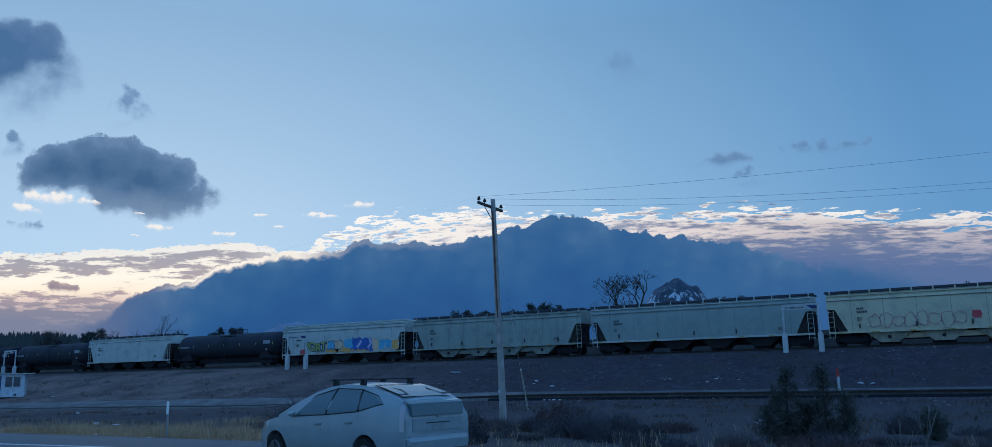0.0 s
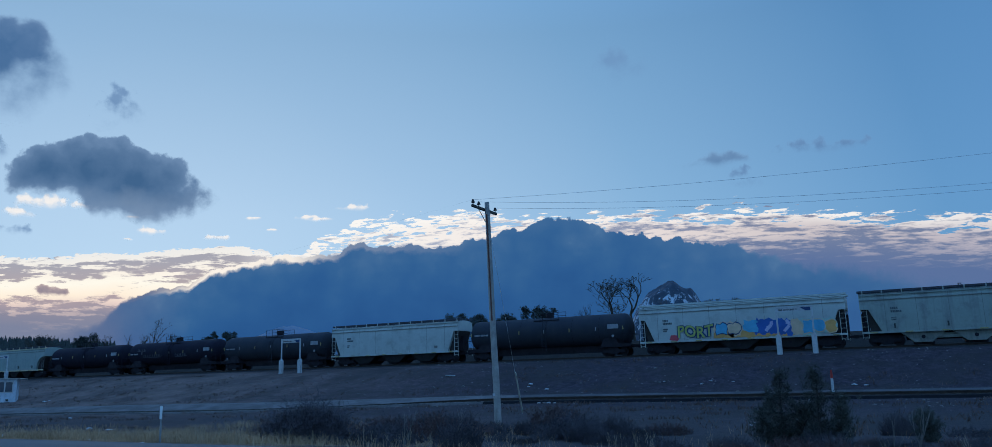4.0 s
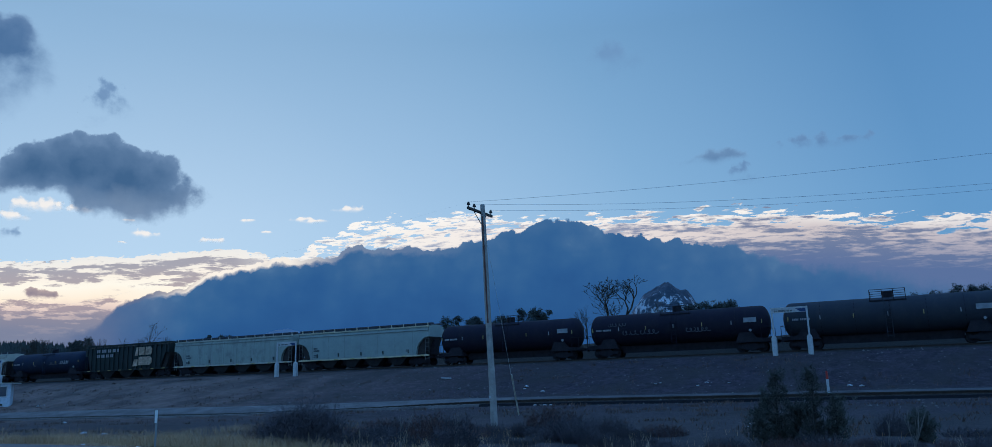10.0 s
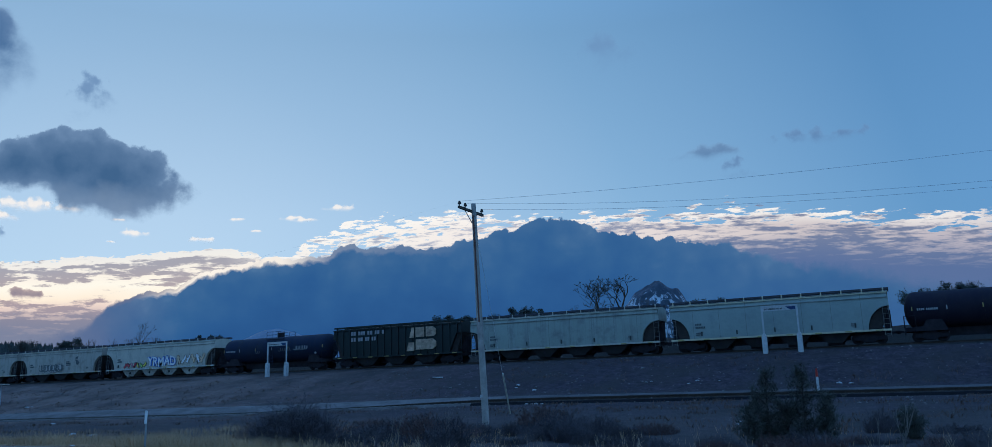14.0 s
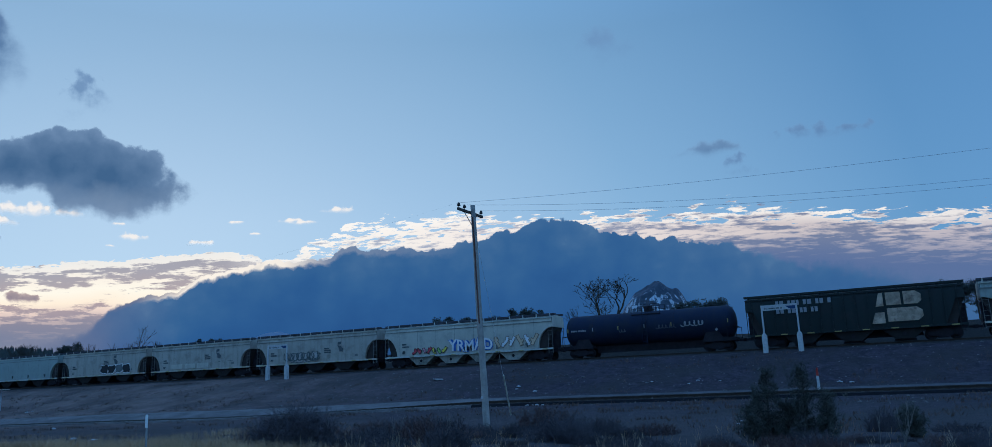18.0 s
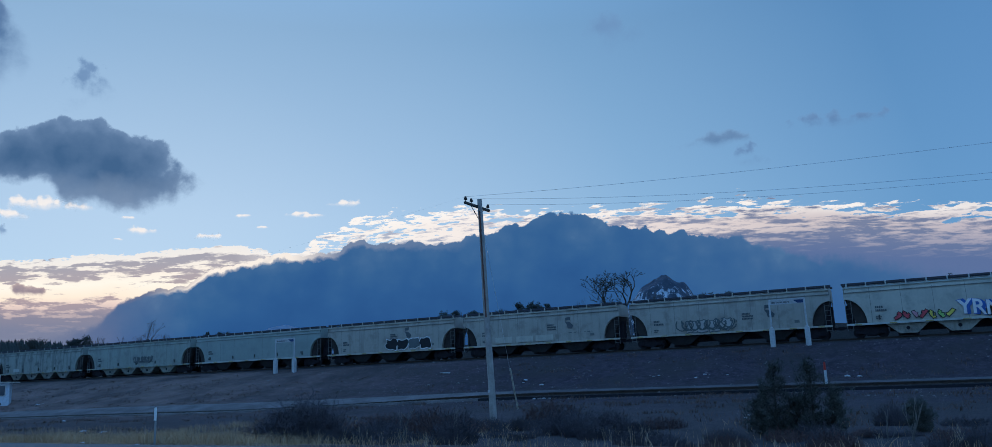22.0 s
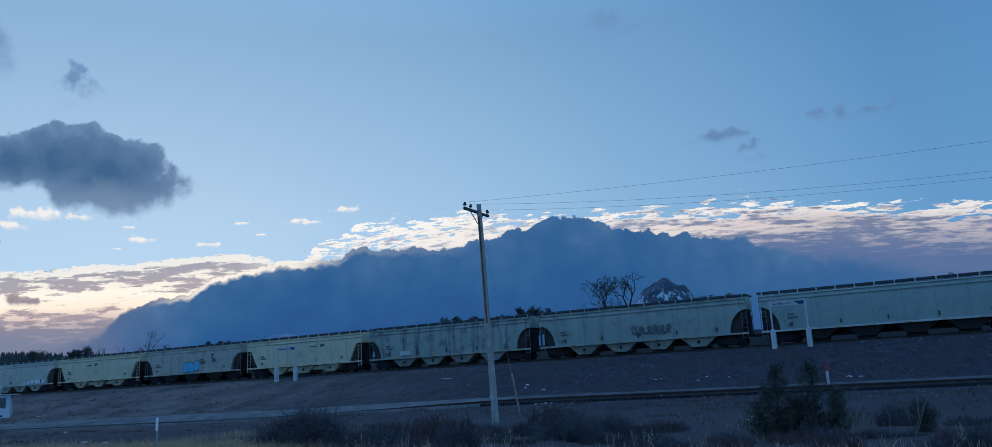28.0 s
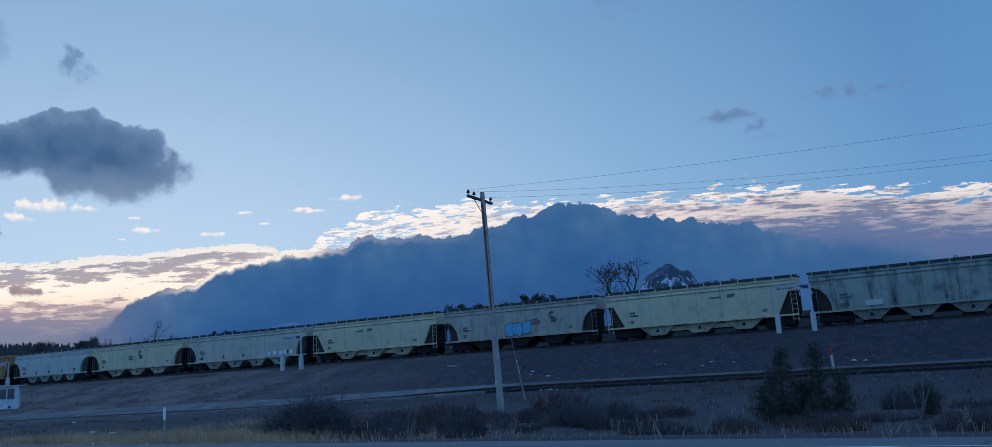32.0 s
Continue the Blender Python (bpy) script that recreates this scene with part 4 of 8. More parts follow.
def bare_tree(name, label, x, y, base, height, seed, stems=1, spread=0.5, thick=0.014, levels=6, forks=(2, 2, 3, 3), bole=0.29, crook=0.1, fine=0.0):
    """A leafless tree: tapered limbs that fork down to twigs."""
    rng = random.Random(seed)
    root = empty(name, pose(x, y, base))
    bm = bmesh.new()
    twigs_v, twigs_f = [], []

    def limb(p, q, d, r, depth):
        if depth <= 1:
            rod(bm, p, q, r, r * 0.7, 6)
        else:
            k = len(twigs_v)
            s = d.orthogonal().normalized()
            s2 = d.cross(s)
            r = max(r, fine)
            for o in (s, -0.5 * s + 0.87 * s2, -0.5 * s - 0.87 * s2):
                twigs_v.append(tuple(p + o * r))
                twigs_v.append(tuple(q + o * r * 0.6))
            for i in range(3):
                j = (i + 1) % 3
                twigs_f.append((k + 2 * i, k + 2 * j, k + 2 * j + 1, k + 2 * i + 1))

    def grow(p, d, length, r, depth):
        # a limb bends once on its way
        half = p + d * length * 0.5
        d = (d + Vector((rng.gauss(0, crook), rng.gauss(0, crook), 0))).normalized()
        q = half + d * length * 0.5
        limb(p, half, (half - p).normalized(), r, depth)
        limb(half, q, d, r * 0.85, depth)
        if depth < levels and r > 0.004:
            for _ in range(rng.choice(forks)):
                nd = (d + Vector((rng.gauss(0, spread), rng.gauss(0, spread), rng.gauss(0.12, spread * 0.6)))).normalized()
                grow(q, nd, length * (rng.uniform(0.62, 0.85) if bole < 0.37 else rng.uniform(0.5, 0.72)), r * rng.uniform(0.58, 0.75), depth + 1)
            if depth < 4:
                m = p + d * length * rng.uniform(0.4, 0.8)
                nd = (d + Vector((rng.gauss(0, spread * 1.6), rng.gauss(0, spread * 1.6), 0.1))).normalized()
                grow(m, nd, length * 0.6, r * 0.45, depth + 2)

    for i in range(stems):
        d = Vector((rng.uniform(-0.3, 0.3) * (i > 0 or stems == 1) * (bole < 0.37), rng.uniform(-0.2, 0.2), 1)).normalized()
        grow(Vector((rng.uniform(-1, 1) * 0.25 * (stems - 1), 0, -0.3)), d, height * rng.uniform(bole - 0.03, bole + 0.03), height * thick, 0)
    k = height / max(max(v[2] for v in twigs_v), max(v.co.z for v in bm.verts))
    w = k * (1.2 if bole > 0.37 else 1.0)
    bmesh.ops.scale(bm, vec=(w, w, k), verts=bm.verts)
    part("trunk", bm, BARK, root)
    raw("crown", [(w * v[0], w * v[1], k * v[2]) for v in twigs_v], twigs_f, BARK, root)
    tagged(root, label, "tree")
    return root


for a, b, y, seed, stems, spread, levels, bole, crook, lab in (
        (-0.350, 0.132, 105, 86, 1, 0.50, 6, 0.38, 0.30, "leafless cottonwood with crooked bare limbs"), (-0.322, 0.131, 104, 79, 1, 0.70, 6, 0.38, 0.30, "leafless cottonwood with crooked bare limbs"),
        (-0.384, 0.098, 106, 5, 2, 0.36, 5, 0.36, 0.2, "low leafless tree with fine twigs"), (-0.285, 0.100, 104, 12, 2, 0.36, 5, 0.36, 0.2, "low leafless tree with fine twigs"),
        (-1.252, 0.127, 125, 15, 1, 0.28, 6, 0.36, 0.15, "slim leafless tree with upright twigs"), (-1.285, 0.098, 125, 16, 1, 0.26, 5, 0.3, 0.1, "low leafless shrub with fine twigs"),
        (-1.21, 0.098, 125, 17, 1, 0.14, 4, 0.3, 0.1, "slim leafless tree with upright twigs"), (-1.345, 0.100, 125, 20, 1, 0.16, 4, 0.3, 0.1, "slim leafless tree with upright twigs"),
        (-1.40, 0.104, 128, 21, 2, 0.2, 5, 0.3, 0.1, "low leafless shrub with fine twigs"), (-1.56, 0.112, 140, 18, 3, 0.30, 6, 0.3, 0.1, "low leafless tree with fine twigs"), (-1.60, 0.112, 140, 19, 3, 0.30, 6, 0.3, 0.1, "low leafless tree with fine twigs")):
    base = land(a * y, y)
    bare_tree("bare_tree", lab, a * y, y, base, EYE.z + b * y - base, seed, stems, spread, 0.017 if a > -0.4 else 0.016, levels, (2, 2, 3) if a > -0.4 else (2, 2, 3, 3), bole, crook, 0.022 if bole > 0.37 else 0.0)

# ---- lineside things ----
WHITE = surface("white_paint", (0.52, 0.53, 0.54), 0.55, 0.12, 3.0, dirt=(0.35, 0.35, 0.35))
POLE_WOOD = surface("weathered_pole", (0.38, 0.345, 0.32), 0.9, 0.3, 3.0, streak=0.5)
DARK = surface("dark_iron", (0.03, 0.03, 0.032), 0.6, 0.3, 6.0)
BLUE = surface("sign_blue", (0.03, 0.06, 0.16), 0.5, 0.15)
GREY_WIRE = surface("wire", (0.66, 0.68, 0.70), 0.5, 0.1)
RED = surface("red_paint", (0.45, 0.04, 0.03), 0.5, 0.15)


def make_pole():
    x, y, base, top = -16.9, 32.0, -0.85, 9.79
    root = empty("utility_pole", pose(x, y, base, 0, -1.75, 0))
    h = (top - base) / math.cos(radians(1.75))
    bm = bmesh.new()
    rings = []
    for i in range(13):
        q = i / 12
        r = 0.165 - 0.055 * q
        rings.append([bm.verts.new((r * math.cos(a * math.pi / 7) + 0.012 * math.sin(q * 9), r * math.sin(a * math.pi / 7), q * h - 0.4 * (i == 0))) for a in range(14)])
    for a, b in zip(rings, rings[1:]):
        for i in range(14):
            bm.faces.new((a[i], a[(i + 1) % 14], b[(i + 1) % 14], b[i]))
    bm.faces.new(rings[-1])
    part("shaft", bm, POLE_WOOD, root, "weathered tapering wooden shaft", True)
    zc = h - 0.34
    bm = bmesh.new()
    box(bm, -0.19, -0.09, -1.2, 1.2, zc - 0.06, zc + 0.06)
    round_edges(bm, 0.008, 1)
    part("crossarm", bm, surface("dark_wood", (0.09, 0.075, 0.065), 0.9, 0.3), root)
    for s in (-1, 1):
        bm = bmesh.new()
        rod(bm, (-0.14, s * 0.62, zc - 0.05), (-0.10, 0, zc - 0.62), 0.018)
        part("brace", bm, DARK, root)
    spots = [(-1.1, zc), (-0.55, zc), (1.1, zc)]
    for yy, zz in spots:
        bm = bmesh.new()
        rod(bm, (-0.14, yy, zz + 0.05), (-0.14, yy, zz + 0.17), 0.02)
        pin = part("insulator_pin", bm, DARK, root)
        bm = bmesh.new()
        rod(bm, (-0.14, yy, zz + 0.15), (-0.14, yy, zz + 0.22), 0.085, 0.075, 12)
        rod(bm, (-0.14, yy, zz + 0.22), (-0.14, yy, zz + 0.30), 0.065, 0.045, 12)
        part("insulator", bm, surface("brown_porcelain", (0.03, 0.022, 0.02), 0.3, 0.1), pin)
    bm = bmesh.new()
    box(bm, 0.02, 0.06, -0.185, -0.10, 5.0, h - 0.6)
    part("ground_wire", bm, surface("copper_brown", (0.16, 0.065, 0.05), 0.7, 0.3), root)
    bm = bmesh.new()
    box(bm, -0.10, 0.0, -0.185, -0.155, 1.60, 1.72)
    part("tag_plate", bm, WHITE, root)
    tagged(root, "tall weathered wooden utility pole with one crossarm", "utility pole")
    m = root.matrix_basis
    # three line wires each way
    for (yy, zz), sag in zip(spots, (1.03, 2.05, 1.95)):
        a = m @ Vector((-0.14, yy, zz + 0.29))
        wire = empty("power_line")
        for dx, name in ((57.0, "span"),) + (((-60.0, "span"),) if yy < -1 else ()):
            bm = bmesh.new()
            pts = []
            for i in range(25):
                q = i / 24
                pts.append((a.x + dx * q, a.y, a.z - 4 * sag * q * (1 - q) - (0.2 * q if dx > 0 else 3.6 * q)))
            r = 0.0062 if dx > 0 else 0.0012
            rings = [[bm.verts.new((p[0], p[1] + r * math.cos(k * 1.2566), p[2] + r * math.sin(k * 1.2566))) for k in range(5)] for p in pts]
            for u, v in zip(rings, rings[1:]):
                for k in range(5):
                    bm.faces.new((u[k], u[(k + 1) % 5], v[(k + 1) % 5], v[k]))
            part(name, bm, GREY_WIRE, wire)
        tagged(wire, "thin sagging overhead wire on the utility pole", "wire", group="overhead wires")
    # stay wire with its guard
    p, q = m @ Vector((0, 0, h - 0.75)), Vector((-19.6, 40.0, land(-19.6, 40.0)))
    stay = empty("guy_wire", Matrix.Translation(q))
    bm = bmesh.new()
    rod(bm, (0, 0, 0), p - q, 0.007, seg=5)
    part("cable", bm, GREY_WIRE, stay)
    bm = bmesh.new()
    d = (p - q).normalized()
    rod(bm, d * 0.1 + Vector((0.03, 0, 0)), d * 3.0 + Vector((0.03, 0, 0)), 0.042, seg=8)
    part("guard", bm, surface("pale_plastic", (0.62, 0.58, 0.48), 0.6), stay, "pale plastic guy guard")
    tagged(stay, "thin guy wire with a pale plastic guard", "guy wire", group="overhead wires")


make_pole()


def make_portal():
    """A platform name board on two sleeved posts, built at the origin, feet on z = 0."""
    root = empty("station_sign")
    for x in (-1.4, 1.4):
        bm = bmesh.new()
        box(bm, x - 0.065, x + 0.065, -0.065, 0.065, 0, 3.95)
        round_edges(bm, 0.015, 1)
        post = part("post", bm, WHITE, root)
        bm = bmesh.new()
        prism(bm, [(x - 0.20, -0.35), (x + 0.20, -0.35), (x + 0.20, 1.42), (x + 0.08, 1.62), (x - 0.08, 1.62), (x - 0.20, 1.42)], -0.2, 0.2)
        round_edges(bm, 0.02, 1)
        part("sleeve", bm, WHITE, post)
    bm = bmesh.new()
    box(bm, -1.4, 1.4, -0.05, 0.05, 3.82, 3.95)
    part("top_rail", bm, WHITE, root)
    bm = bmesh.new()
    box(bm, -1.33, 1.33, -0.03, 0.03, 3.50, 3.82)
    board = part("name_board", bm, WHITE, root, "white name board with blue corner")
    bm = bmesh.new()
    prism(bm, [(0.50, 3.80), (1.31, 3.80), (1.31, 3.52), (0.90, 3.52)], -0.04, -0.031)
    part("blue_corner", bm, BLUE, board)
    bm = bmesh.new()
    x = -1.2
    for letters in (4, 7, 4, 2):
        for _ in range(letters):
            box(bm, x, x + 0.045, -0.04, -0.031, 3.59, 3.72)
            x += 0.075
        x += 0.06
    tagged(part("lettering", bm, DARK, board), kind="stuff")
    tagged(root, "white station name board on two sleeved posts beside the track", "sign", group="station name boards")
    return root


sign = make_portal()
sign.matrix_basis = pose(-8.47, 69.5, land(-8.47, 69.5) + 0.0)
for x in (-63.6, -119.9):
    copy_thing(sign, pose(x, 69.5, land(x, 69.5)))


def make_shed():
    """The hut stands askew, its long side towards the road's bend; its right front corner is the origin."""
    y = next(v for v in steps(44, 66, 0.1) if land(-1.69 * v, v) > EYE.z - 0.0225 * v)
    root = empty("lineside_hut", pose(-1.664 * y, y, EYE.z - 0.0225 * y - 0.1, 0, 0, 52))
    paint_white = surface("hut_paint", (0.55, 0.62, 0.70), 0.6, 0.15, 2.0, dirt=(0.3, 0.32, 0.35))
    bm = bmesh.new()
    box(bm, -4.6, 0, 0, 2.2, 0.0, 2.62)
    round_edges(bm, 0.02, 1)
    part("wall", bm, paint_white, root)
    bm = bmesh.new()
    prism(bm, [(-4.9, 2.62), (0.75, 2.62), (0.75, 2.70), (-2.3, 2.80), (-4.9, 2.70)], -0.25, 2.45)
    part("roof", bm, surface("roof_sheet", (0.44, 0.43, 0.40), 0.7), root, "pale overhanging roof")
    pane = glass("hut_glass", (0.03, 0.05, 0.08))
    bm = bmesh.new()
    box(bm, -2.05, -0.32, -0.05, 0.0, 1.10, 2.42)
    round_edges(bm, 0.01, 1)
    win = part("window", bm, WHITE, root)
    for x in (-1.60, -0.78):
        bm = bmesh.new()
        box(bm, x - 0.34, x + 0.34, -0.065, -0.051, 1.2, 2.30)
        part("pane", bm, pane, win)
    bm = bmesh.new()
    box(bm, -2.75, -2.35, -0.04, 0.0, 0.1, 2.4)
    part("door", bm, surface("hut_door", (0.05, 0.09, 0.17), 0.6, 0.2), root, "dark blue door")
    bm = bmesh.new()
    box(bm, -1.0, -0.75, -0.06, 0.0, 0.16, 0.36)
    part("vent", bm, DARK, root)
    for x in (-4.3, -2.4, -0.3):
        for v in (0.2, 2.0):
            bm = bmesh.new()
            box(bm, x - 0.22, x + 0.22, v - 0.2, v + 0.2, -2.2, 0.0)
            part("footing", bm, DARK, root)
    tagged(root, "pale blue-white trackside equipment hut with a two-pane window", "hut")


make_shed()


def make_markers():
    # reflector post at the road's edge
    x, y = -21.65, 17.75
    root = empty("delineator_post", pose(x, y, land(x, y), 0, 0.8, 0))
    bm = bmesh.new()
    prism(bm, [(-0.03, -0.2), (0.03, -0.2), (0.03, 0.78), (-0.03, 0.78)], -0.015, 0.015)
    part("stake", bm, surface("galvanised", (0.32, 0.33, 0.34), 0.5, 0.2, metal=0.4), root)
    bm = bmesh.new()
    prism(bm, [(-0.055, 0.74), (0.055, 0.74), (0.055, 1.12), (0.03, 1.15), (-0.03, 1.15), (-0.055, 1.12)], -0.03, -0.016)
    part("reflector_plate", bm, surface("white_plate", (0.8, 0.8, 0.8), 0.4, 0.06), root, "white reflector plate")
    tagged(root, "white road delineator on a thin steel stake", "marker post")
    # red and white marker by the siding
    y = 58.6
    x = -0.0875 * y
    root = empty("track_marker", pose(x, y, land(x, y)))
    bm = bmesh.new()
    rod(bm, (0, 0, -0.2), (0, 0, 0.95), 0.09, seg=10)
    part("post", bm, WHITE, root)
    bm = bmesh.new()
    rod(bm, (0, 0, 0.95), (0, 0, 1.5), 0.092, 0.06, seg=10)
    part("top", bm, RED, root, "faded red top")
    tagged(root, "white marker post with a red top beside the siding", "marker post")


make_markers()

# ---- the freight train ----
def shell(bm, xs, rows, bottom, top, half, crown=0.0, across=6):
    """A closed hull: for each x a side from bottom(x) to top(x) at y = -+half(x, z), joined over the top and underneath."""
    rings = []
    for x in xs:
        zb, zt = bottom(x), top(x)
        left = [(x, -half(x, zb + (zt - zb) * j / rows), zb + (zt - zb) * j / rows) for j in range(rows + 1)]
        w = half(x, zt)
        over = [(x, -w + 2 * w * k / across, zt + crown * (1 - (2 * k / across - 1) ** 2)) for k in range(1, across)]
        right = [(a, -b, c) for a, b, c in left[::-1]]
        rings.append([bm.verts.new(c) for c in left + over + right])
    n = len(rings[0])
    for a, b in zip(rings, rings[1:]):
        for i in range(n):
            j = (i + 1) % n
            bm.faces.new((a[i], b[i], b[j], a[j]))
    bm.faces.new(rings[0])
    bm.faces.new(rings[-1][::-1])
    bmesh.ops.recalc_face_normals(bm, faces=bm.faces)


STEEL_DARK = surface("underframe", (0.030, 0.026, 0.032), 0.9, 0.4, 2.0, dirt=(0.038, 0.032, 0.034), spec=0.15)
# near-black: the shade inside the open car ends is in this colour
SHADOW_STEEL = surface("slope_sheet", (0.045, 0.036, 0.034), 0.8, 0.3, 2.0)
LETTER = surface("lettering_dark", (0.11, 0.12, 0.13), 0.7, 0.2)
LETTER_PALE = surface("lettering_pale", (0.30, 0.31, 0.33), 0.7, 0.2)
SEAM = surface("seam", (0.20, 0.205, 0.195), 0.8)
SEAM_DARK = surface("dark_bracket", (0.07, 0.07, 0.07), 0.8)
STRIP = surface("reflector_yellow", (0.40, 0.31, 0.12), 0.5, 0.2)
LADDER_GREY = surface("grimy_ladder", (0.15, 0.155, 0.15), 0.8, 0.3)
WALK = surface("running_board", (0.055, 0.055, 0.07), 0.7, 0.3)
GRIME = (0.10, 0.095, 0.085)


def coat(name, colour, streak=0.35, vary=0.12, dirt=GRIME, rough=0.6, spec=0.35):
    return surface("car_" + name, colour, rough, vary, 0.5, 0.1, 6.0, dirt=dirt, streak=streak, spec=spec)


CREAM = coat("cream", (0.63, 0.55, 0.38), 0.12, dirt=(0.42, 0.38, 0.30))
PALE_BLUE = coat("pale_blue", (0.31, 0.37, 0.345), 0.25, dirt=(0.25, 0.30, 0.29))
GREENISH = coat("greenish", (0.32, 0.365, 0.325), 0.6, dirt=(0.20, 0.21, 0.20))
SOOTY = coat("sooty", (0.32, 0.35, 0.315), 1.0, dirt=(0.09, 0.09, 0.09))
GREYISH = coat("greyish", (0.44, 0.40, 0.345), 0.5, dirt=(0.25, 0.22, 0.19))
SILVERY = coat("silvery", (0.53, 0.495, 0.42), 0.3, dirt=(0.33, 0.32, 0.28))
WHITISH = coat("whitish", (0.50, 0.535, 0.505), 0.2, dirt=(0.34, 0.36, 0.34))
GREEN = coat("green", (0.010, 0.021, 0.021), 0.5, dirt=(0.022, 0.024, 0.024))
BLACK = coat("black", (0.020, 0.017, 0.029), 0.4, dirt=(0.030, 0.026, 0.034), rough=0.75, spec=0.12)
# the black coat again, lifted for the haze over the leading tank cars
HAZED_BLACK = coat("charcoal", (0.040, 0.043, 0.054), 0.4, dirt=(0.055, 0.054, 0.060), rough=0.75, spec=0.12)
NAVY = coat("navy", (0.013, 0.021, 0.046), 0.4, dirt=(0.025, 0.03, 0.04), rough=0.75, spec=0.2)
BROWN = coat("brown", (0.40, 0.20, 0.10), 0.4, dirt=(0.2, 0.12, 0.08))
# streaked copies of the coats, dimmed for the shade below the side sill
SHADED_COATS = {m.name: coat(m.name[4:] + "_grimy", tuple(0.62 * v for v in col), 0.5) for m, col in ((CREAM, (0.66, 0.60, 0.44)), (GREENISH, (0.42, 0.445, 0.385)), (SILVERY, (0.60, 0.57, 0.49)), (PALE_BLUE, (0.38, 0.425, 0.39)), (GREYISH, (0.50, 0.46, 0.40)), (SOOTY, (0.40, 0.41, 0.37)), (WHITISH, (0.56, 0.58, 0.55)))}
COLOURS = {n: surface("spray_" + n, c, 0.6, 0.2, 1.5, 0.05) for n, c in (
    ("blue", (0.04, 0.13, 0.42)), ("sky", (0.10, 0.42, 0.62)), ("orange", (0.70, 0.36, 0.12)), ("yellow", (0.75, 0.62, 0.12)), ("red", (0.60, 0.08, 0.10)),
    ("pink", (0.62, 0.30, 0.34)), ("peach", (0.70, 0.50, 0.34)), ("white", (0.75, 0.76, 0.78)), ("black", (0.02, 0.02, 0.025)), ("green", (0.30, 0.55, 0.16)),
    ("lilac", (0.45, 0.48, 0.68)), ("grey", (0.34, 0.36, 0.38)), ("mint", (0.36, 0.55, 0.5)), ("lime", (0.42, 0.46, 0.13)), ("navy_blue", (0.03, 0.06, 0.16)), ("greyed", (0.46, 0.44, 0.41)), ("umber", (0.20, 0.12, 0.09)), ("dim", (0.085, 0.09, 0.11)), ("slate", (0.13, 0.15, 0.155)))}

SHARED = {}


def shared(name, build, material):
    if name not in SHARED:
        bm = bmesh.new()
        build(bm)
        me = mesh_of(bm, name)
        me.materials.append(material)
        SHARED[name] = me
    return SHARED[name]


def build_wheel(bm):
    rod(bm, (0, -0.07, 0), (0, 0.07, 0), 0.455, 0.455, 20)
    rod(bm, (0, -0.10, 0), (0, -0.07, 0), 0.20, 0.30, 14)
    rod(bm, (0, 0.06, 0), (0, 0.09, 0), 0.47, 0.47, 20)


def build_frame(bm):
    prism(bm, [(-1.15, 0.34), (-0.95, 0.30), (-0.55, 0.30), (-0.35, 0.16), (0.35, 0.16), (0.55, 0.30), (0.95, 0.30), (1.15, 0.34), (1.15, 0.58), (0.6, 0.62), (0.42, 0.82), (-0.42, 0.82), (-0.6, 0.62), (-1.15, 0.58)], -0.09, 0.09)
    for x in (-0.18, 0.0, 0.18):
        rod(bm, (x, -0.02, 0.28), (x, -0.02, 0.62), 0.075)
    for x in (-0.89, 0.89):
        box(bm, x - 0.16, x + 0.16, -0.14, 0.1, 0.34, 0.62)


def add_trucks(car, x):
    for s in (-1, 1):
        bm = bmesh.new()
        box(bm, s * x - 0.3, s * x + 0.3, -1.05, 1.05, 0.45, 0.85)
        bol = part("bogie", bm, STEEL_DARK, car)
        for y in (-1.0, 1.0):
            ob = part("side_frame", shared("side_frame", build_frame, STEEL_DARK), STEEL_DARK, bol)
            ob.location = (s * x, y, 0)
        for dx in (-0.89, 0.89):
            for y in (-0.75, 0.75):
                ob = part("wheel", shared("wheel", build_wheel, WHEEL_STEEL), WHEEL_STEEL, bol)
                ob.matrix_basis = pose(s * x + dx, y, 0.455, 0, 0, 0 if y < 0 else 180)


def add_couplers(car, half):
    bm = bmesh.new()
    box(bm, -half, half, -0.2, 0.2, 0.78, 1.12)
    # added dark block below the sill, in place of the shade under the car
    box(bm, 3.2 - half, half - 3.2, -0.24, 0.24, 0.42, 0.80)
    part("centre_sill", bm, STEEL_DARK, car)
    for s in (-1, 1):
        bm = bmesh.new()
        box(bm, s * half - 0.05, s * (half + 0.50) + 0.05, -0.09, 0.09, 0.80, 0.98)
        box(bm, s * (half + 0.34), s * (half + 0.54), -0.16, 0.16, 0.74, 1.02)
        part("coupler", bm, STEEL_DARK, car)


def add_bars(car, name, material, x, z, rows, size=0.3, y=-1.60, seed=0):
    """Rows of plain bars where there is lettering: each row a tuple of word lengths."""
    rng = random.Random(seed)
    bm = bmesh.new()
    for words in rows:
        xx = x
        for w in words:
            for _ in range(w):
                k = size * rng.uniform(0.50, 0.78)
                box(bm, xx, xx + k, y - 0.004, y + 0.02, z, z + size)
                xx += k + size * 0.22
            xx += size * 0.6
        z -= size * 1.6
    return tagged(part(name, bm, material, car), kind="stuff")


def blob(bm, cx, cz, w, h, y, rng, n=14, rough=0.18):
    """A thick irregular sprayed letter-like shape."""
    vs = []
    for i in range(n):
        th = 2 * math.pi * i / n
        c, s = math.cos(th), math.sin(th)
        k = 1 / max(abs(c), abs(s)) ** 0.75 * rng.uniform(1 - rough, 1 + rough)
        vs.append((cx + 0.5 * w * c * k, cz + 0.5 * h * s * k))
    prism(bm, vs, y, y + 0.012)


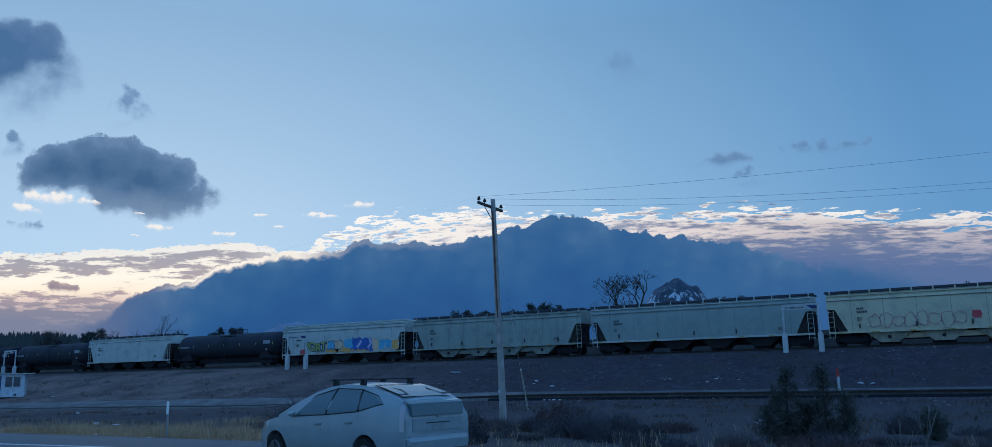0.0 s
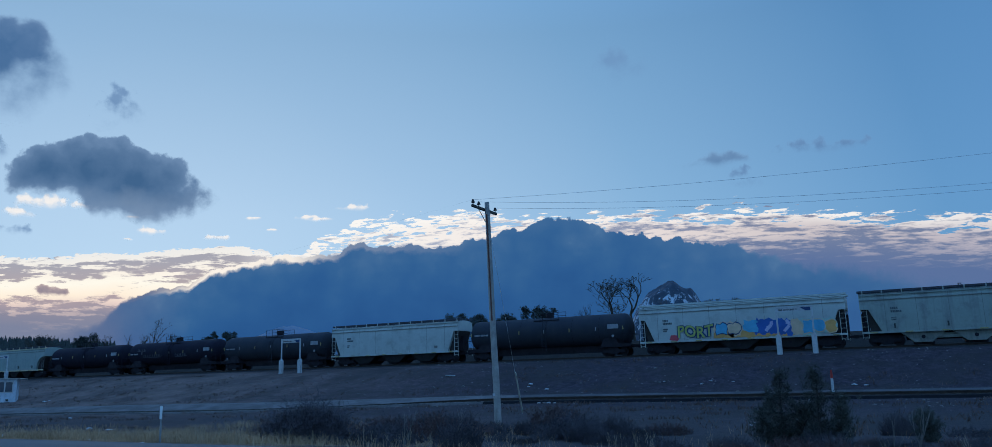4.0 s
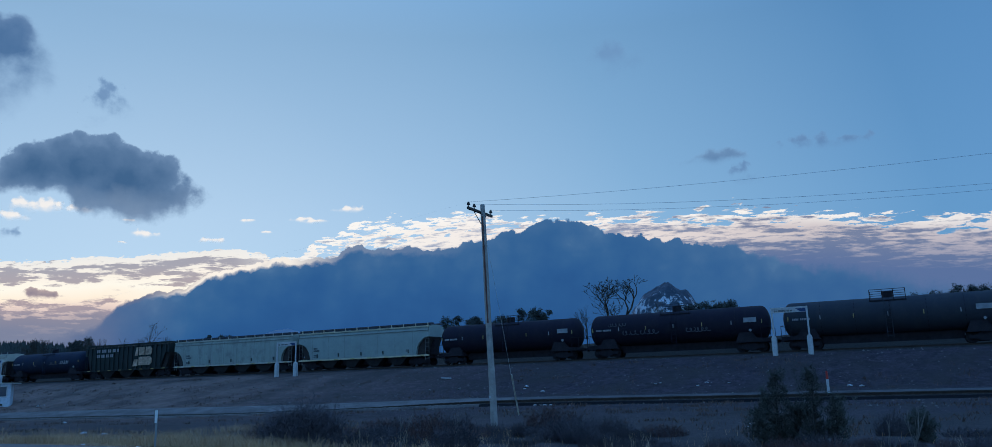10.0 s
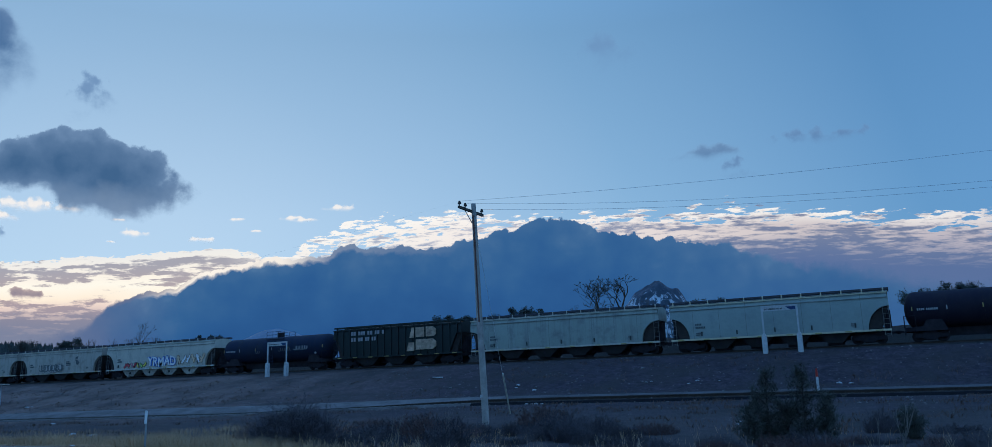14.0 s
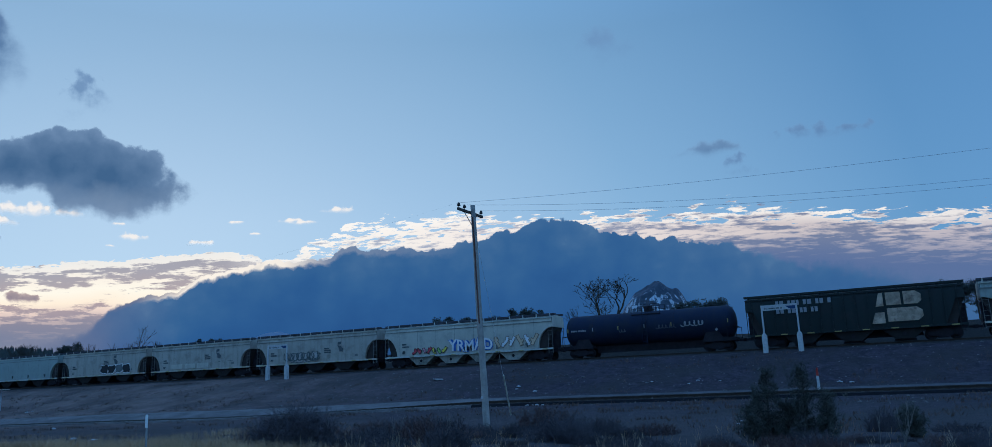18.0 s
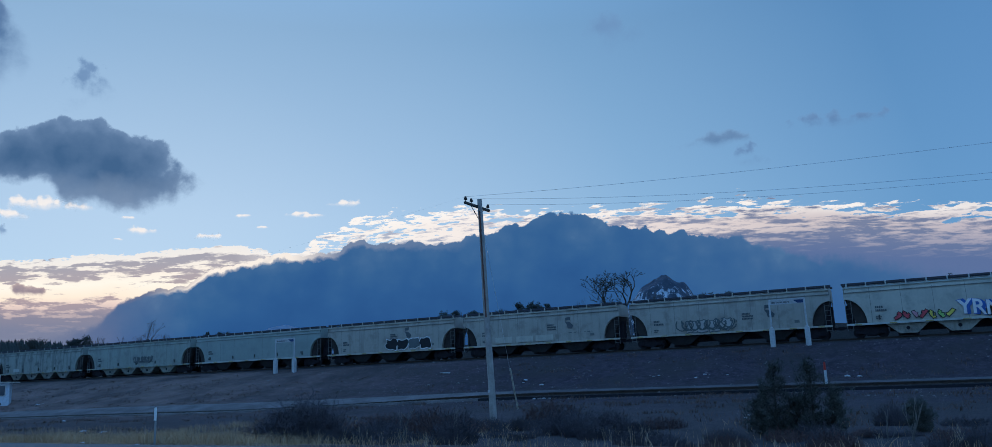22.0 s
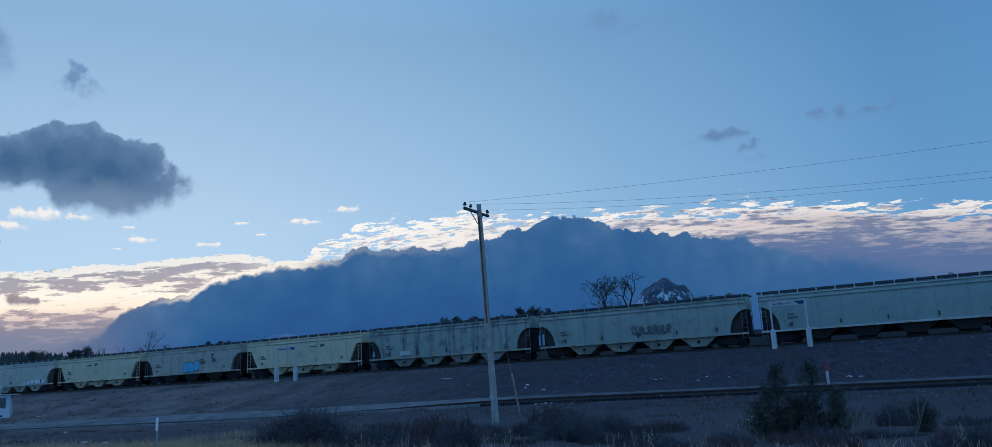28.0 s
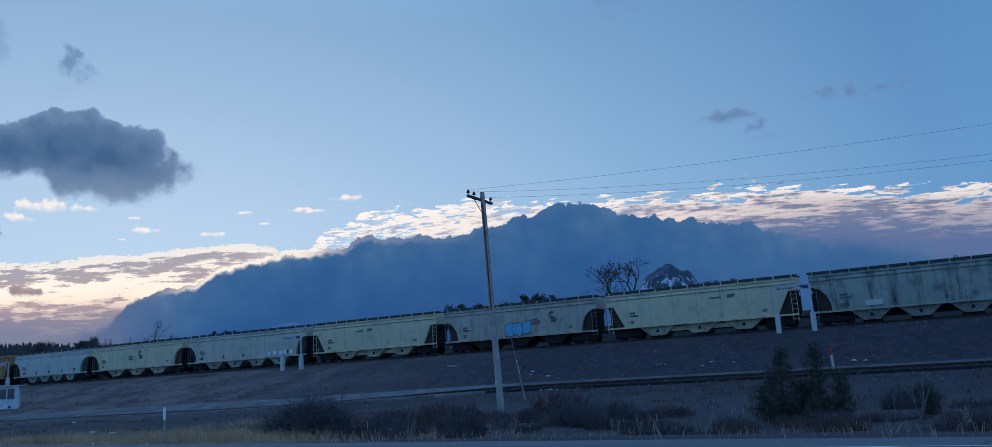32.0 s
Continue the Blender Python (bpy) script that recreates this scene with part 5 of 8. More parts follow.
def outline_letter(bm, cx, cz, w, h, y, rng, thick=0.022):
    """The thin sprayed outline of one plump shape that spells nothing."""
    n = 13
    pts = []
    for i in range(n):
        th = 2 * math.pi * i / n
        k = rng.uniform(0.78, 1.12)
        pts.append(Vector((cx + 0.5 * w * k * math.cos(th), cz + 0.5 * h * k * math.sin(th))))
    for p, q in zip(pts, pts[1:] + pts[:1]):
        d = (q - p).normalized()
        o = Vector((-d.y, d.x)) * thick
        prism(bm, [tuple(v) for v in (p - o - d * thick, q - o + d * thick, q + o + d * thick, p + o - d * thick)], y, y + 0.02)


def graffiti(car, x0, x1, z0, z1, fills, outline, seed, halo=None, y=-1.605, bubble=False):
    """Sprayed lettering without any word: blobs, outlines and strokes in the colours given."""
    rng = random.Random(seed)
    n = len(fills)
    w = (x1 - x0) / n
    if halo:
        bm = bmesh.new()
        for i in range(n * 2):
            blob(bm, x0 + w * 0.5 * (i + 0.5), (z0 + z1) / 2 + rng.uniform(-0.1, 0.1), w * 0.8, (z1 - z0) * 1.1, y + 0.012 - 0.0006 * i, rng, 12, 0.25)
        tagged(part("graffiti_halo", bm, COLOURS[halo], car), kind="stuff")
    for i, f in enumerate(fills):
        cx, cz = x0 + w * (i + 0.5), (z0 + z1) / 2 + rng.uniform(-0.06, 0.06)
        h = (z1 - z0) * rng.uniform(0.85, 1.05)
        made = []
        if bubble:
            for grow, k in ((1.06, 0.004), (0.97, 0.012)):
                bm = bmesh.new()
                blob(bm, cx, cz, w * grow, h * (grow if k < 0.01 else 0.9), y - k - 0.0007 * i, random.Random(seed * 31 + i), 14, 0.22)
                made.append(bm)
        else:
            strokes = rune(rng, cx, cz, w, h)
            for grow, k in ((0.05, 0.004), (0.0, 0.012)):
                bm = bmesh.new()
                for n2, (p, q, t) in enumerate(strokes):
                    d = (q - p).normalized()
                    p2, q2 = p - d * grow, q + d * grow
                    s2 = Vector((-d.y, d.x)) * (t / 2 + grow)
                    prism(bm, [tuple(c) for c in (p2 - s2, q2 - s2, q2 + s2, p2 + s2)], y - k - 0.0007 * i - 0.0002 * n2, y - k + 0.006)
                made.append(bm)
        out = part("graffiti_letter", made[0], COLOURS[outline], car)
        part("graffiti_fill", made[1], COLOURS[f], out)


def rune(rng, cx, cz, w, h):
    """Thick bending strokes of one sprayed shape that spells nothing: (from, to, thickness)."""
    t = w * rng.uniform(0.30, 0.38)
    lean, turn, half = rng.uniform(0.0, 0.25) * w, rng.choice((1, -1)), rng.choice((2.4, 3.4, 4.6))
    pts = []
    for k in range(7):
        q = k / 6
        pts.append(Vector((cx + turn * 0.30 * w * math.cos(q * half + 0.4) + lean * (q - 0.5), cz + (q - 0.5) * (h - t))))
    strokes = [(p, q, t) for p, q in zip(pts, pts[1:])]
    m = pts[rng.choice((2, 3, 4))]
    return strokes + [(m, m + Vector((turn * 0.35 * w, rng.uniform(-0.1, 0.2) * h)), t * 0.8)]


def scrawl(car, x0, x1, z, h, colour, seed, y=-1.56, thick=0.035):
    """A thin sprayed line that curls along without spelling anything."""
    rng = random.Random(seed)
    bm = bmesh.new()
    last, th, tall = None, rng.uniform(0, 6.283), h * 0.5
    x, pace = x0, 0.075 * h
    while x < x1:
        p = Vector((x + 0.30 * h * math.cos(th), z + 0.5 * h + tall * math.sin(th)))
        if last is not None and rng.random() < 0.93:
            d = (p - last).normalized()
            s = Vector((-d.y, d.x)) * thick
            prism(bm, [tuple(c) for c in (last - s, p - s, p + s, last + s)], y, y + 0.01)
        last = p
        th += rng.uniform(0.45, 0.75)
        tall += (h * rng.uniform(0.25, 0.55) - tall) * 0.3
        x += pace * rng.choice((0.4, 1.0, 1.8))
    tagged(part("graffiti_scrawl", bm, COLOURS[colour], car), kind="stuff")


def sprayed_word(car, word, x, z, width, height, fill, outline):
    """Sprayed block letters: a thick dark backing and pale faces."""
    for grow, y, colour, name in ((0.10, -1.612, outline, "graffiti_backing"), (0.02, -1.626, fill, "graffiti_word")):
        curve = bpy.data.curves.new("word", "FONT")
        curve.body, curve.size, curve.offset, curve.extrude, curve.resolution_u = word, 1.0, grow, 0.005, 3
        ob = bpy.data.objects.new("word", curve)
        me = bpy.data.meshes.new_from_object(ob)
        bpy.data.objects.remove(ob)
        xs, ys = [v.co.x for v in me.vertices], [v.co.y for v in me.vertices]
        kx, kz = (width + 2 * grow) / (max(xs) - min(xs)), (height + grow) / (max(ys) - min(ys))
        for v in me.vertices:
            v.co = Vector((x - grow + (v.co.x - min(xs)) * kx, y - v.co.z, z - grow / 2 + (v.co.y - min(ys)) * kz + 0.10 * math.sin((v.co.x - min(xs)) * 3.0)))
        me.materials.clear()
        part(name, me, COLOURS[colour], car)


def hopper_car(length, material, label, style="round", outlets=3, trim=None, roof_dark=True, cut=None, seed=0, outlet_pale=False, ribs=0):
    """A covered hopper, rail head at z = 0, its seen side towards -y."""
    rng = random.Random(seed)
    car = empty("covered_hopper_car")
    trim = trim or material
    hl = length / 2 - 0.54
    c, hc = cut or ((1.6, 2.05) if style == "round" else (1.5, 1.85))
    sill, eave = 1.18, 4.22
    xs = sorted(set([round(s * (hl - c * k), 4) for s in (-1, 1) for k in (0, 0.06, 0.15, 0.28, 0.42, 0.56, 0.7, 0.82, 0.92, 0.98, 1.0)] + [round(v, 4) for v in steps(-hl + c, hl - c, 1.6)]))

    def bottom(x):
        d = (hl - abs(x)) / c
        if d >= 1:
            return sill
        return sill + hc * (math.sqrt(max(0, 1 - d * d)) if style == "round" else min(1.0, 1.7 * (1 - d)))

    def half(x, z):
        k = (z - sill) / (eave - sill)
        return 1.50 + 0.07 * (1 - (2 * k - 0.9) ** 2) - 0.10 * smoothstep(0.88, 1.0, k)

    bm = bmesh.new()
    shell(bm, xs, 9, bottom, lambda x: eave, half, 0.2)
    body = part("body", bm, material, car, smooth=False)
    bm = bmesh.new()
    for s in (-1, 1):
        box(bm, -hl, hl, s * 1.52 - 0.05, s * 1.52 + 0.05, 1.02, sill - 0.004)
    part("side_sill", bm, trim, car)
    # eave angle, running boards with their brackets
    bm = bmesh.new()
    box(bm, -hl, hl, -1.56, -1.44, eave - 0.07, eave + 0.03)
    part("eave_rail", bm, trim, car)
    bm = bmesh.new()
    for y in (-0.95, 0.95):
        box(bm, -hl - 0.12, hl + 0.12, y - 0.3, y + 0.3, 4.44, 4.60)
    part("running_board", bm, WALK if roof_dark else trim, car, "dark roof walkway" if roof_dark else "")
    def build_bracket(bm):
        box(bm, -0.05, 0.05, -1.27, -1.20, 4.2, 4.6)
        box(bm, -0.04, 0.04, -1.5, -1.2, 4.22, 4.28)
    for x in steps(-hl + 0.3, hl - 0.3, 1.55):
        ob = part("bracket", shared("bracket_" + trim.name, build_bracket, trim), trim, car)
        ob.location = (x, 0, 0)
    # sloping end sheets behind the cut-away sides, coloured dark for the recess's shade
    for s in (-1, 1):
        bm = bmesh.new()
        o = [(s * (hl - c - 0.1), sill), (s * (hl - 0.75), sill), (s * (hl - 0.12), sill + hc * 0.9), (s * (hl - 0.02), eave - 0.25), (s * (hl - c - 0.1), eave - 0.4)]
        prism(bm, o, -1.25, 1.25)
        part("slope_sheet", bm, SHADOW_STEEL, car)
        bm = bmesh.new()
        box(bm, s * hl - 0.55, s * hl + 0.55 - 0.5, -0.45, 0.45, sill, sill + 1.6) if s > 0 else box(bm, s * hl, s * hl + 0.55, -0.45, 0.45, sill, sill + 1.6)
        part("brake_gear", bm, STEEL_DARK, car)
        for y in (-1.5, 1.5):
            bm = bmesh.new()
            for x in (hl - 0.05, hl - 0.5):
                rod(bm, (s * x, y, 0.62), (s * x, y, eave if x > hl - 0.1 else sill + hc * 0.95), 0.028, seg=6)
            for k in range(7):
                z = 0.75 + k * 0.42
                rod(bm, (s * (hl - 0.05), y, z), (s * (hl - 0.5), y, z), 0.018, seg=5)
            box(bm, s * (hl - 0.6) if s > 0 else s * hl, s * hl if s > 0 else s * (hl - 0.6), y - 0.06, y + 0.06, 1.02, 1.17)
            part("ladder", bm, LADDER_GREY if style == "round" else trim, car)
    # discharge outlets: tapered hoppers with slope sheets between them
    # either outlet colour has the underside's shade put in: dimmed coat, else near-black
    om = SHADED_COATS[material.name] if outlet_pale else surface("outlet_dark", (0.030, 0.027, 0.027), 0.9, 0.3, 1.5, spec=0.15)
    span = 2 * (hl - c - 1.1)
    w = span / outlets
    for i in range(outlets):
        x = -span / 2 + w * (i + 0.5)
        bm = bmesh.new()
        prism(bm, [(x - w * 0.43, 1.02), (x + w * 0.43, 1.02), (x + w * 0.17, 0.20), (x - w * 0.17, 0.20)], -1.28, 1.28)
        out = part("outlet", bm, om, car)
        bm = bmesh.new()
        box(bm, x - w * 0.21, x + w * 0.21, -0.9, 0.9, 0.06, 0.21)
        part("outlet_gate", bm, STEEL_DARK, out)
        bm = bmesh.new()
        rod(bm, (x, -1.30, 0.62), (x, -1.27, 0.62), 0.15, 0.15, 12)
        part("vent_port", bm, STEEL_DARK, out)
        if outlet_pale and i and style == "tri":
            bm = bmesh.new()
            q = x - w * 0.5
            prism(bm, [(q - w * 0.30, 0.58), (q - w * 0.24, 0.50), (q + w * 0.24, 0.50), (q + w * 0.30, 0.58), (q + w * 0.10, 0.92), (q - w * 0.10, 0.92)], -1.0, 1.0)
            part("slope_web", bm, material, out)
    # the plate under the eave, sill reflectors and latch brackets
    if not ribs:
        bm = bmesh.new()
        box(bm, -hl, hl, -1.585, -1.50, eave - 0.47, eave - 0.42)
        part("side_plate_lip", bm, SEAM, car)
    for i, x in enumerate(steps(-hl + 0.9, hl - 0.9, (2 * hl - 1.8) / 7)):
        ob = part("sill_reflector", shared("sill_reflector", lambda bm: box(bm, -0.28, 0.28, -1.585, -1.565, 1.05, 1.13), STRIP), STRIP, car)
        ob.location = (x, 0, 0)
    if outlets == 4 and not ribs:
        for i in range(outlets + 1):
            ob = part("latch_bracket", shared("latch_bracket", lambda bm: box(bm, -0.06, 0.06, -1.63, -1.54, 1.40, 1.78), SEAM_DARK), SEAM_DARK, car)
            ob.location = (-span / 2 + w * i + rng.uniform(-0.2, 0.2), 0, 0)
    if ribs:
        for x in steps(-hl + 0.5, hl - 0.5, ribs):
            bm = bmesh.new()
            z0 = max(sill, bottom(x))
            box(bm, x - 0.05, x + 0.05, -1.66, -1.5, z0, eave - 0.03)
            part("rib", bm, material, car)
    else:
        # faint welded seams
        for x in steps(-hl + c + 0.4, hl - c - 0.4, 2.4):
            bm = bmesh.new()
            for j in range(9):
                za, zb = sill + (eave - sill) * j / 9, sill + (eave - sill) * (j + 1) / 9
                a, b = half(x, za) + 0.004, half(x, zb) + 0.004
                bm.faces.new([bm.verts.new(v) for v in ((x - 0.014, -a, za), (x + 0.014, -a, za), (x + 0.014, -b, zb), (x - 0.014, -b, zb))])
            part("weld_seam", bm, SEAM, body)
    add_trucks(car, hl - 1.75)
    add_couplers(car, hl)
    tagged(car, label, "freight car", group="cars of the freight train")
    return car, hl


def tank_car(length, material, label, seed=0, pale_panel=True):
    rng = random.Random(seed)
    car = empty("tank_car")
    hl = length / 2 - 0.55
    r, zc = 1.52, 2.60
    bm = bmesh.new()
    prof = [(-hl, 0.05)] + [(-hl + 0.75 * (1 - math.cos(a * math.pi / 12)), r * math.sin(a * math.pi / 12)) for a in range(1, 7)]
    prof += [(x, r) for x in steps(-hl + 1.6, hl - 1.6, 2.0)] + [(-x, q) for x, q in prof[::-1]]
    rings = []
    for x, q in prof:
        rings.append([bm.verts.new((x, q * math.cos(k * math.pi / 16), zc + q * math.sin(k * math.pi / 16))) for k in range(32)])
    for a, b in zip(rings, rings[1:]):
        for i in range(32):
            bm.faces.new((a[i], b[i], b[(i + 1) % 32], a[(i + 1) % 32]))
    bm.faces.new(rings[0])
    bm.faces.new(rings[-1][::-1])
    bmesh.ops.recalc_face_normals(bm, faces=bm.faces)
    tank = part("tank", bm, material, car, smooth=True)
    for x in (-hl * 0.62, -hl * 0.3, hl * 0.02, hl * 0.34, hl * 0.66):
        bm = bmesh.new()
        for k in range(24):
            a, b = [(math.cos(q * math.pi / 12), math.sin(q * math.pi / 12)) for q in (k, k + 1)]
            bm.faces.new([bm.verts.new((xx, (r + 0.005) * c[0], zc + (r + 0.005) * c[1])) for xx, c in ((x - 0.03, a), (x + 0.03, a), (x + 0.03, b), (x - 0.03, b))])
        part("weld_band", bm, STEEL_DARK, tank)
    # manway with its platform
    bm = bmesh.new()
    rod(bm, (0.1, 0, zc + r - 0.1), (0.1, 0, zc + r + 0.42), 0.42, 0.42, 16)
    rod(bm, (0.1, 0, zc + r + 0.42), (0.1, 0, zc + r + 0.5), 0.46, 0.40, 16)
    part("manway", bm, STEEL_DARK, car)
    bm = bmesh.new()
    box(bm, -1.3, 1.5, -1.05, 1.05, zc + 1.16, zc + 1.24)
    plat = part("platform", bm, STEEL_DARK, car)
    for y in (-1.0, 1.0):
        bm = bmesh.new()
        for x in (-1.25, -0.3, 0.55, 1.45):
            rod(bm, (x, y, zc + 1.2), (x, y, zc + 2.12), 0.025, seg=5)
        for z in (2.12, 1.75):
            rod(bm, (-1.25, y, zc + z), (1.45, y, zc + z), 0.022, seg=5)
        part("railing", bm, STEEL_DARK, plat)
        bm = bmesh.new()
        for x in (-0.2, 0.25):
            rod(bm, (x, y * 1.58, 0.75), (x, y * 1.58, zc + 0.5), 0.03, seg=5)
            rod(bm, (x, y * 1.58, zc + 0.5), (x, y * 1.0, zc + 1.2), 0.03, seg=5)
        for k in range(7):
            rod(bm, (-0.2, y * 1.58, 0.85 + k * 0.34), (0.25, y * 1.58, 0.85 + k * 0.34), 0.018, seg=5)
        part("ladder", bm, material, car)
    for i, x in enumerate(steps(-hl + 0.55, hl - 0.55, (2 * hl - 1.1) / 6)):
        bm = bmesh.new()
        box(bm, x - 0.035, x + 0.035, -1.545, -1.50, zc - 0.12, zc + 0.22)
        part("reflector_strip", bm, STRIP if i % 2 == 0 else LETTER_PALE, car)
    add_bars(car, "lettering", LETTER_PALE, -hl + 0.9, zc - 0.1, [(4, 6)], 0.17, -1.535, seed)
    if pale_panel:
        bm = bmesh.new()
        box(bm, hl - 2.1, hl - 1.0, -1.55, -1.50, zc + 0.0, zc + 0.42)
        part("stencil_panel", bm, surface("stencil", (0.30, 0.31, 0.33), 0.7, 0.3), car)
    bm = bmesh.new()
    rod(bm, (hl - 1.6, -1.52, zc - 0.7), (hl - 1.6, -1.40, zc - 0.7), 0.14, 0.14, 4)
    part("placard", bm, LETTER_PALE, car)
    for s in (-1, 1):
        bm = bmesh.new()
        prism(bm, [(s * (hl - 3.0), 0.85), (s * (hl + 0.1), 0.85), (s * (hl + 0.1), 1.12), (s * (hl - 1.2), 1.25), (s * (hl - 1.5), 1.75), (s * (hl - 2.6), 1.75)], -1.3, 1.3)
        part("saddle", bm, STEEL_DARK, car)
        bm = bmesh.new()
        for y in (-1.45, 1.45):
            for x in (hl + 0.1, hl - 0.7):
                rod(bm, (s * x, y, 0.6), (s * x, y, 2.1), 0.025, seg=5)
            rod(bm, (s * (hl + 0.1), y, 2.1), (s * (hl - 0.7), y, 2.1), 0.025, seg=5)
            rod(bm, (s * (hl + 0.1), y, 1.15), (s * (hl - 0.7), y, 1.15), 0.025, seg=5)
        rod(bm, (s * (hl + 0.1), -1.45, 2.1), (s * (hl + 0.1), 1.45, 2.1), 0.025, seg=5)
        part("end_railing", bm, STEEL_DARK, car)
    add_trucks(car, hl - 1.7)
    add_couplers(car, hl + 0.12)
    tagged(car, label, "tank car", group="cars of the freight train")
    return car, hl


# where one car ends and the next begins, as bearings from the front of the train backwards at 0 s
JOINTS = (0.205, -0.1, -0.3973, -0.6897, -0.9549, -1.2164, -1.4688, -1.7166, -1.9667, -2.2049, -2.4731, -2.7662, -3.0155, -3.2597, -3.5541, -3.8149, -4.0688, -4.3209, -4.6184,
          -4.9151, -5.2082, -5.4655, -5.7215, -5.9754, -6.2682, -6.5357, -6.7906, -7.05)
TRAIN = []


def couple(made, i):
    a, b = JOINTS[i] * FACE_Y, JOINTS[i + 1] * FACE_Y
    TRAIN.append((made[0], (a + b) / 2))
    return made


def span(i):
    return (JOINTS[i] - JOINTS[i + 1]) * FACE_Y


def marks(car, hl, seed, material=LETTER):
    z = 2.35 if seed > 9 else 2.95
    add_bars(car, "reporting_mark", material, -hl + 2.3, z, [(4,), (6,)], 0.17, -1.605, seed)
    add_bars(car, "small_stencil", material, -hl + 2.3, z - 0.75, [(5,), (4,)], 0.10, -1.605, seed + 1)
    bm = bmesh.new()
    box(bm, hl - 3.0, hl - 2.6, -1.60, -1.57, 1.55, 1.80)
    part("inspection_plate", bm, SEAM, car)


def company_logo(car, x, z):
    """A plain dark emblem over three bars."""
    bm = bmesh.new()
    prism(bm, [(x, z), (x + 0.5, z - 0.1), (x + 0.9, z - 0.45), (x + 0.75, z - 0.75), (x + 0.3, z - 0.7), (x + 0.2, z - 0.3)], -1.615, -1.60)
    prism(bm, [(x + 0.1, z + 0.35), (x + 0.6, z + 0.4), (x + 0.55, z + 0.1), (x + 0.05, z + 0.05)], -1.615, -1.60)
    part("emblem", bm, LETTER, car)
    add_bars(car, "company_lettering", LETTER, x - 1.9, z - 0.35, [(6,), (8,), (8,)], 0.14, -1.605, 3)


def trade_mark(car, x):
    """A thin line of small bars that ends in a slanted dark block."""
    add_bars(car, "company_lettering", LETTER, x, 3.12, [(9,)], 0.13, -1.605, 5)
    bm = bmesh.new()
    prism(bm, [(x + 1.55, 3.08), (x + 2.15, 3.08), (x + 2.35, 3.40), (x + 1.65, 3.40)], -1.61, -1.59)
    part("emblem", bm, COLOURS["slate"], car)


def make_train():
    c, hl = couple(hopper_car(span(0), CREAM, "cream covered hopper car with faint pink outline graffiti", "tri", 4, outlet_pale=True, seed=1), 0)
    marks(c, hl, 1)
    rng = random.Random(9)
    for k in range(8):
        bm = bmesh.new()
        outline_letter(bm, -hl + 3.6 + 0.88 * k, 1.95 + 0.08 * math.sin(k * 1.9), 0.95, 1.15 + 0.25 * math.sin(k * 2.3), -1.600, rng)
        part("graffiti_outline", bm, COLOURS["pink"], c)
    bm = bmesh.new()
    blob(bm, -hl + 10.9, 2.15, 0.65, 0.6, -1.60, rng, 14, 0.1)
    part("graffiti_dot", bm, COLOURS["red"], c)
    c, hl = couple(hopper_car(span(1), PALE_BLUE, "pale blue-grey covered hopper car with white trim", "tri", 4, WHITISH, seed=2), 1)
    marks(c, hl, 2)
    c, hl = couple(hopper_car(span(2), GREENISH, "weathered grey-green covered hopper car with four outlets", "tri", 4, seed=3, outlet_pale=True), 2)
    marks(c, hl, 3)
    c, hl = couple(hopper_car(span(3), WHITISH, "pale hopper car with a strip of coloured graffiti", "tri", 3, WHITISH, False, (1.4, 2.0), seed=4), 3)
    marks(c, hl, 4)
    bm = bmesh.new()
    blob(bm, -hl + 3.3, 1.42, 0.9, 0.5, -1.60, random.Random(3), 12, 0.15)
    part("graffiti_dot", bm, COLOURS["red"], c)
    sprayed_word(c, "PORT", -hl + 3.7, 1.40, 3.2, 1.05, "lime", "navy_blue")
    graffiti(c, -hl + 7.1, -hl + 9.3, 1.40, 2.6, ["sky", "peach"], "navy_blue", 14, "peach", bubble=True)
    graffiti(c, -hl + 9.6, -hl + 10.8, 1.7, 2.7, ["sky"], "sky", 18, bubble=True)
    graffiti(c, -hl + 10.6, -hl + 13.6, 1.40, 2.6, ["blue", "lilac", "blue", "lilac"], "blue", 15, "blue")
    graffiti(c, -hl + 13.6, -hl + 17.2, 1.30, 2.5, ["peach", "sky", "sky", "orange"], "peach", 16, "mint", bubble=True)
    bm = bmesh.new()
    for k in range(14):
        blob(bm, -hl + 7.3 + 0.52 * k, 1.50 + 0.05 * math.sin(k * 2.1), 0.8, 0.6, -1.595 + 0.0004 * k, random.Random(k), 10, 0.2)
    tagged(part("graffiti_ground", bm, COLOURS["orange"], c), kind="stuff")
    couple(tank_car(span(4), HAZED_BLACK, "black tank car with railed manway", 5), 4)
    c, hl = couple(hopper_car(span(5), WHITISH, "pale blue-white covered hopper car", "tri", 3, WHITISH, True, (1.3, 2.1), seed=6), 5)
    marks(c, hl, 6)
    couple(tank_car(span(6), HAZED_BLACK, "black tank car with a grey stencil panel", 7), 6)
    c, hl = couple(tank_car(span(7), BLACK, "black tank car with faded grey graffiti", 8), 7)
    scrawl(c, -5.0, -1.5, 2.0, 0.5, "dim", 31)
    scrawl(c, -6.2, -4.6, 2.9, 0.35, "dim", 34, -1.53)
    scrawl(c, 1.2, 3.4, 2.0, 0.45, "dim", 32)
    couple(tank_car(span(8), BLACK, "black tank car with railed manway", 9), 8)
    c, hl = couple(hopper_car(span(9), PALE_BLUE, "pale grey-green covered hopper car with yellowed sill", "round", 4, CREAM, cut=(1.7, 1.9), seed=10), 9)
    marks(c, hl, 10)
    c, hl = couple(hopper_car(span(10), GREENISH, "pale grey-green covered hopper car", "round", 4, SILVERY, cut=(1.7, 1.9), seed=11), 10)
    marks(c, hl, 11)
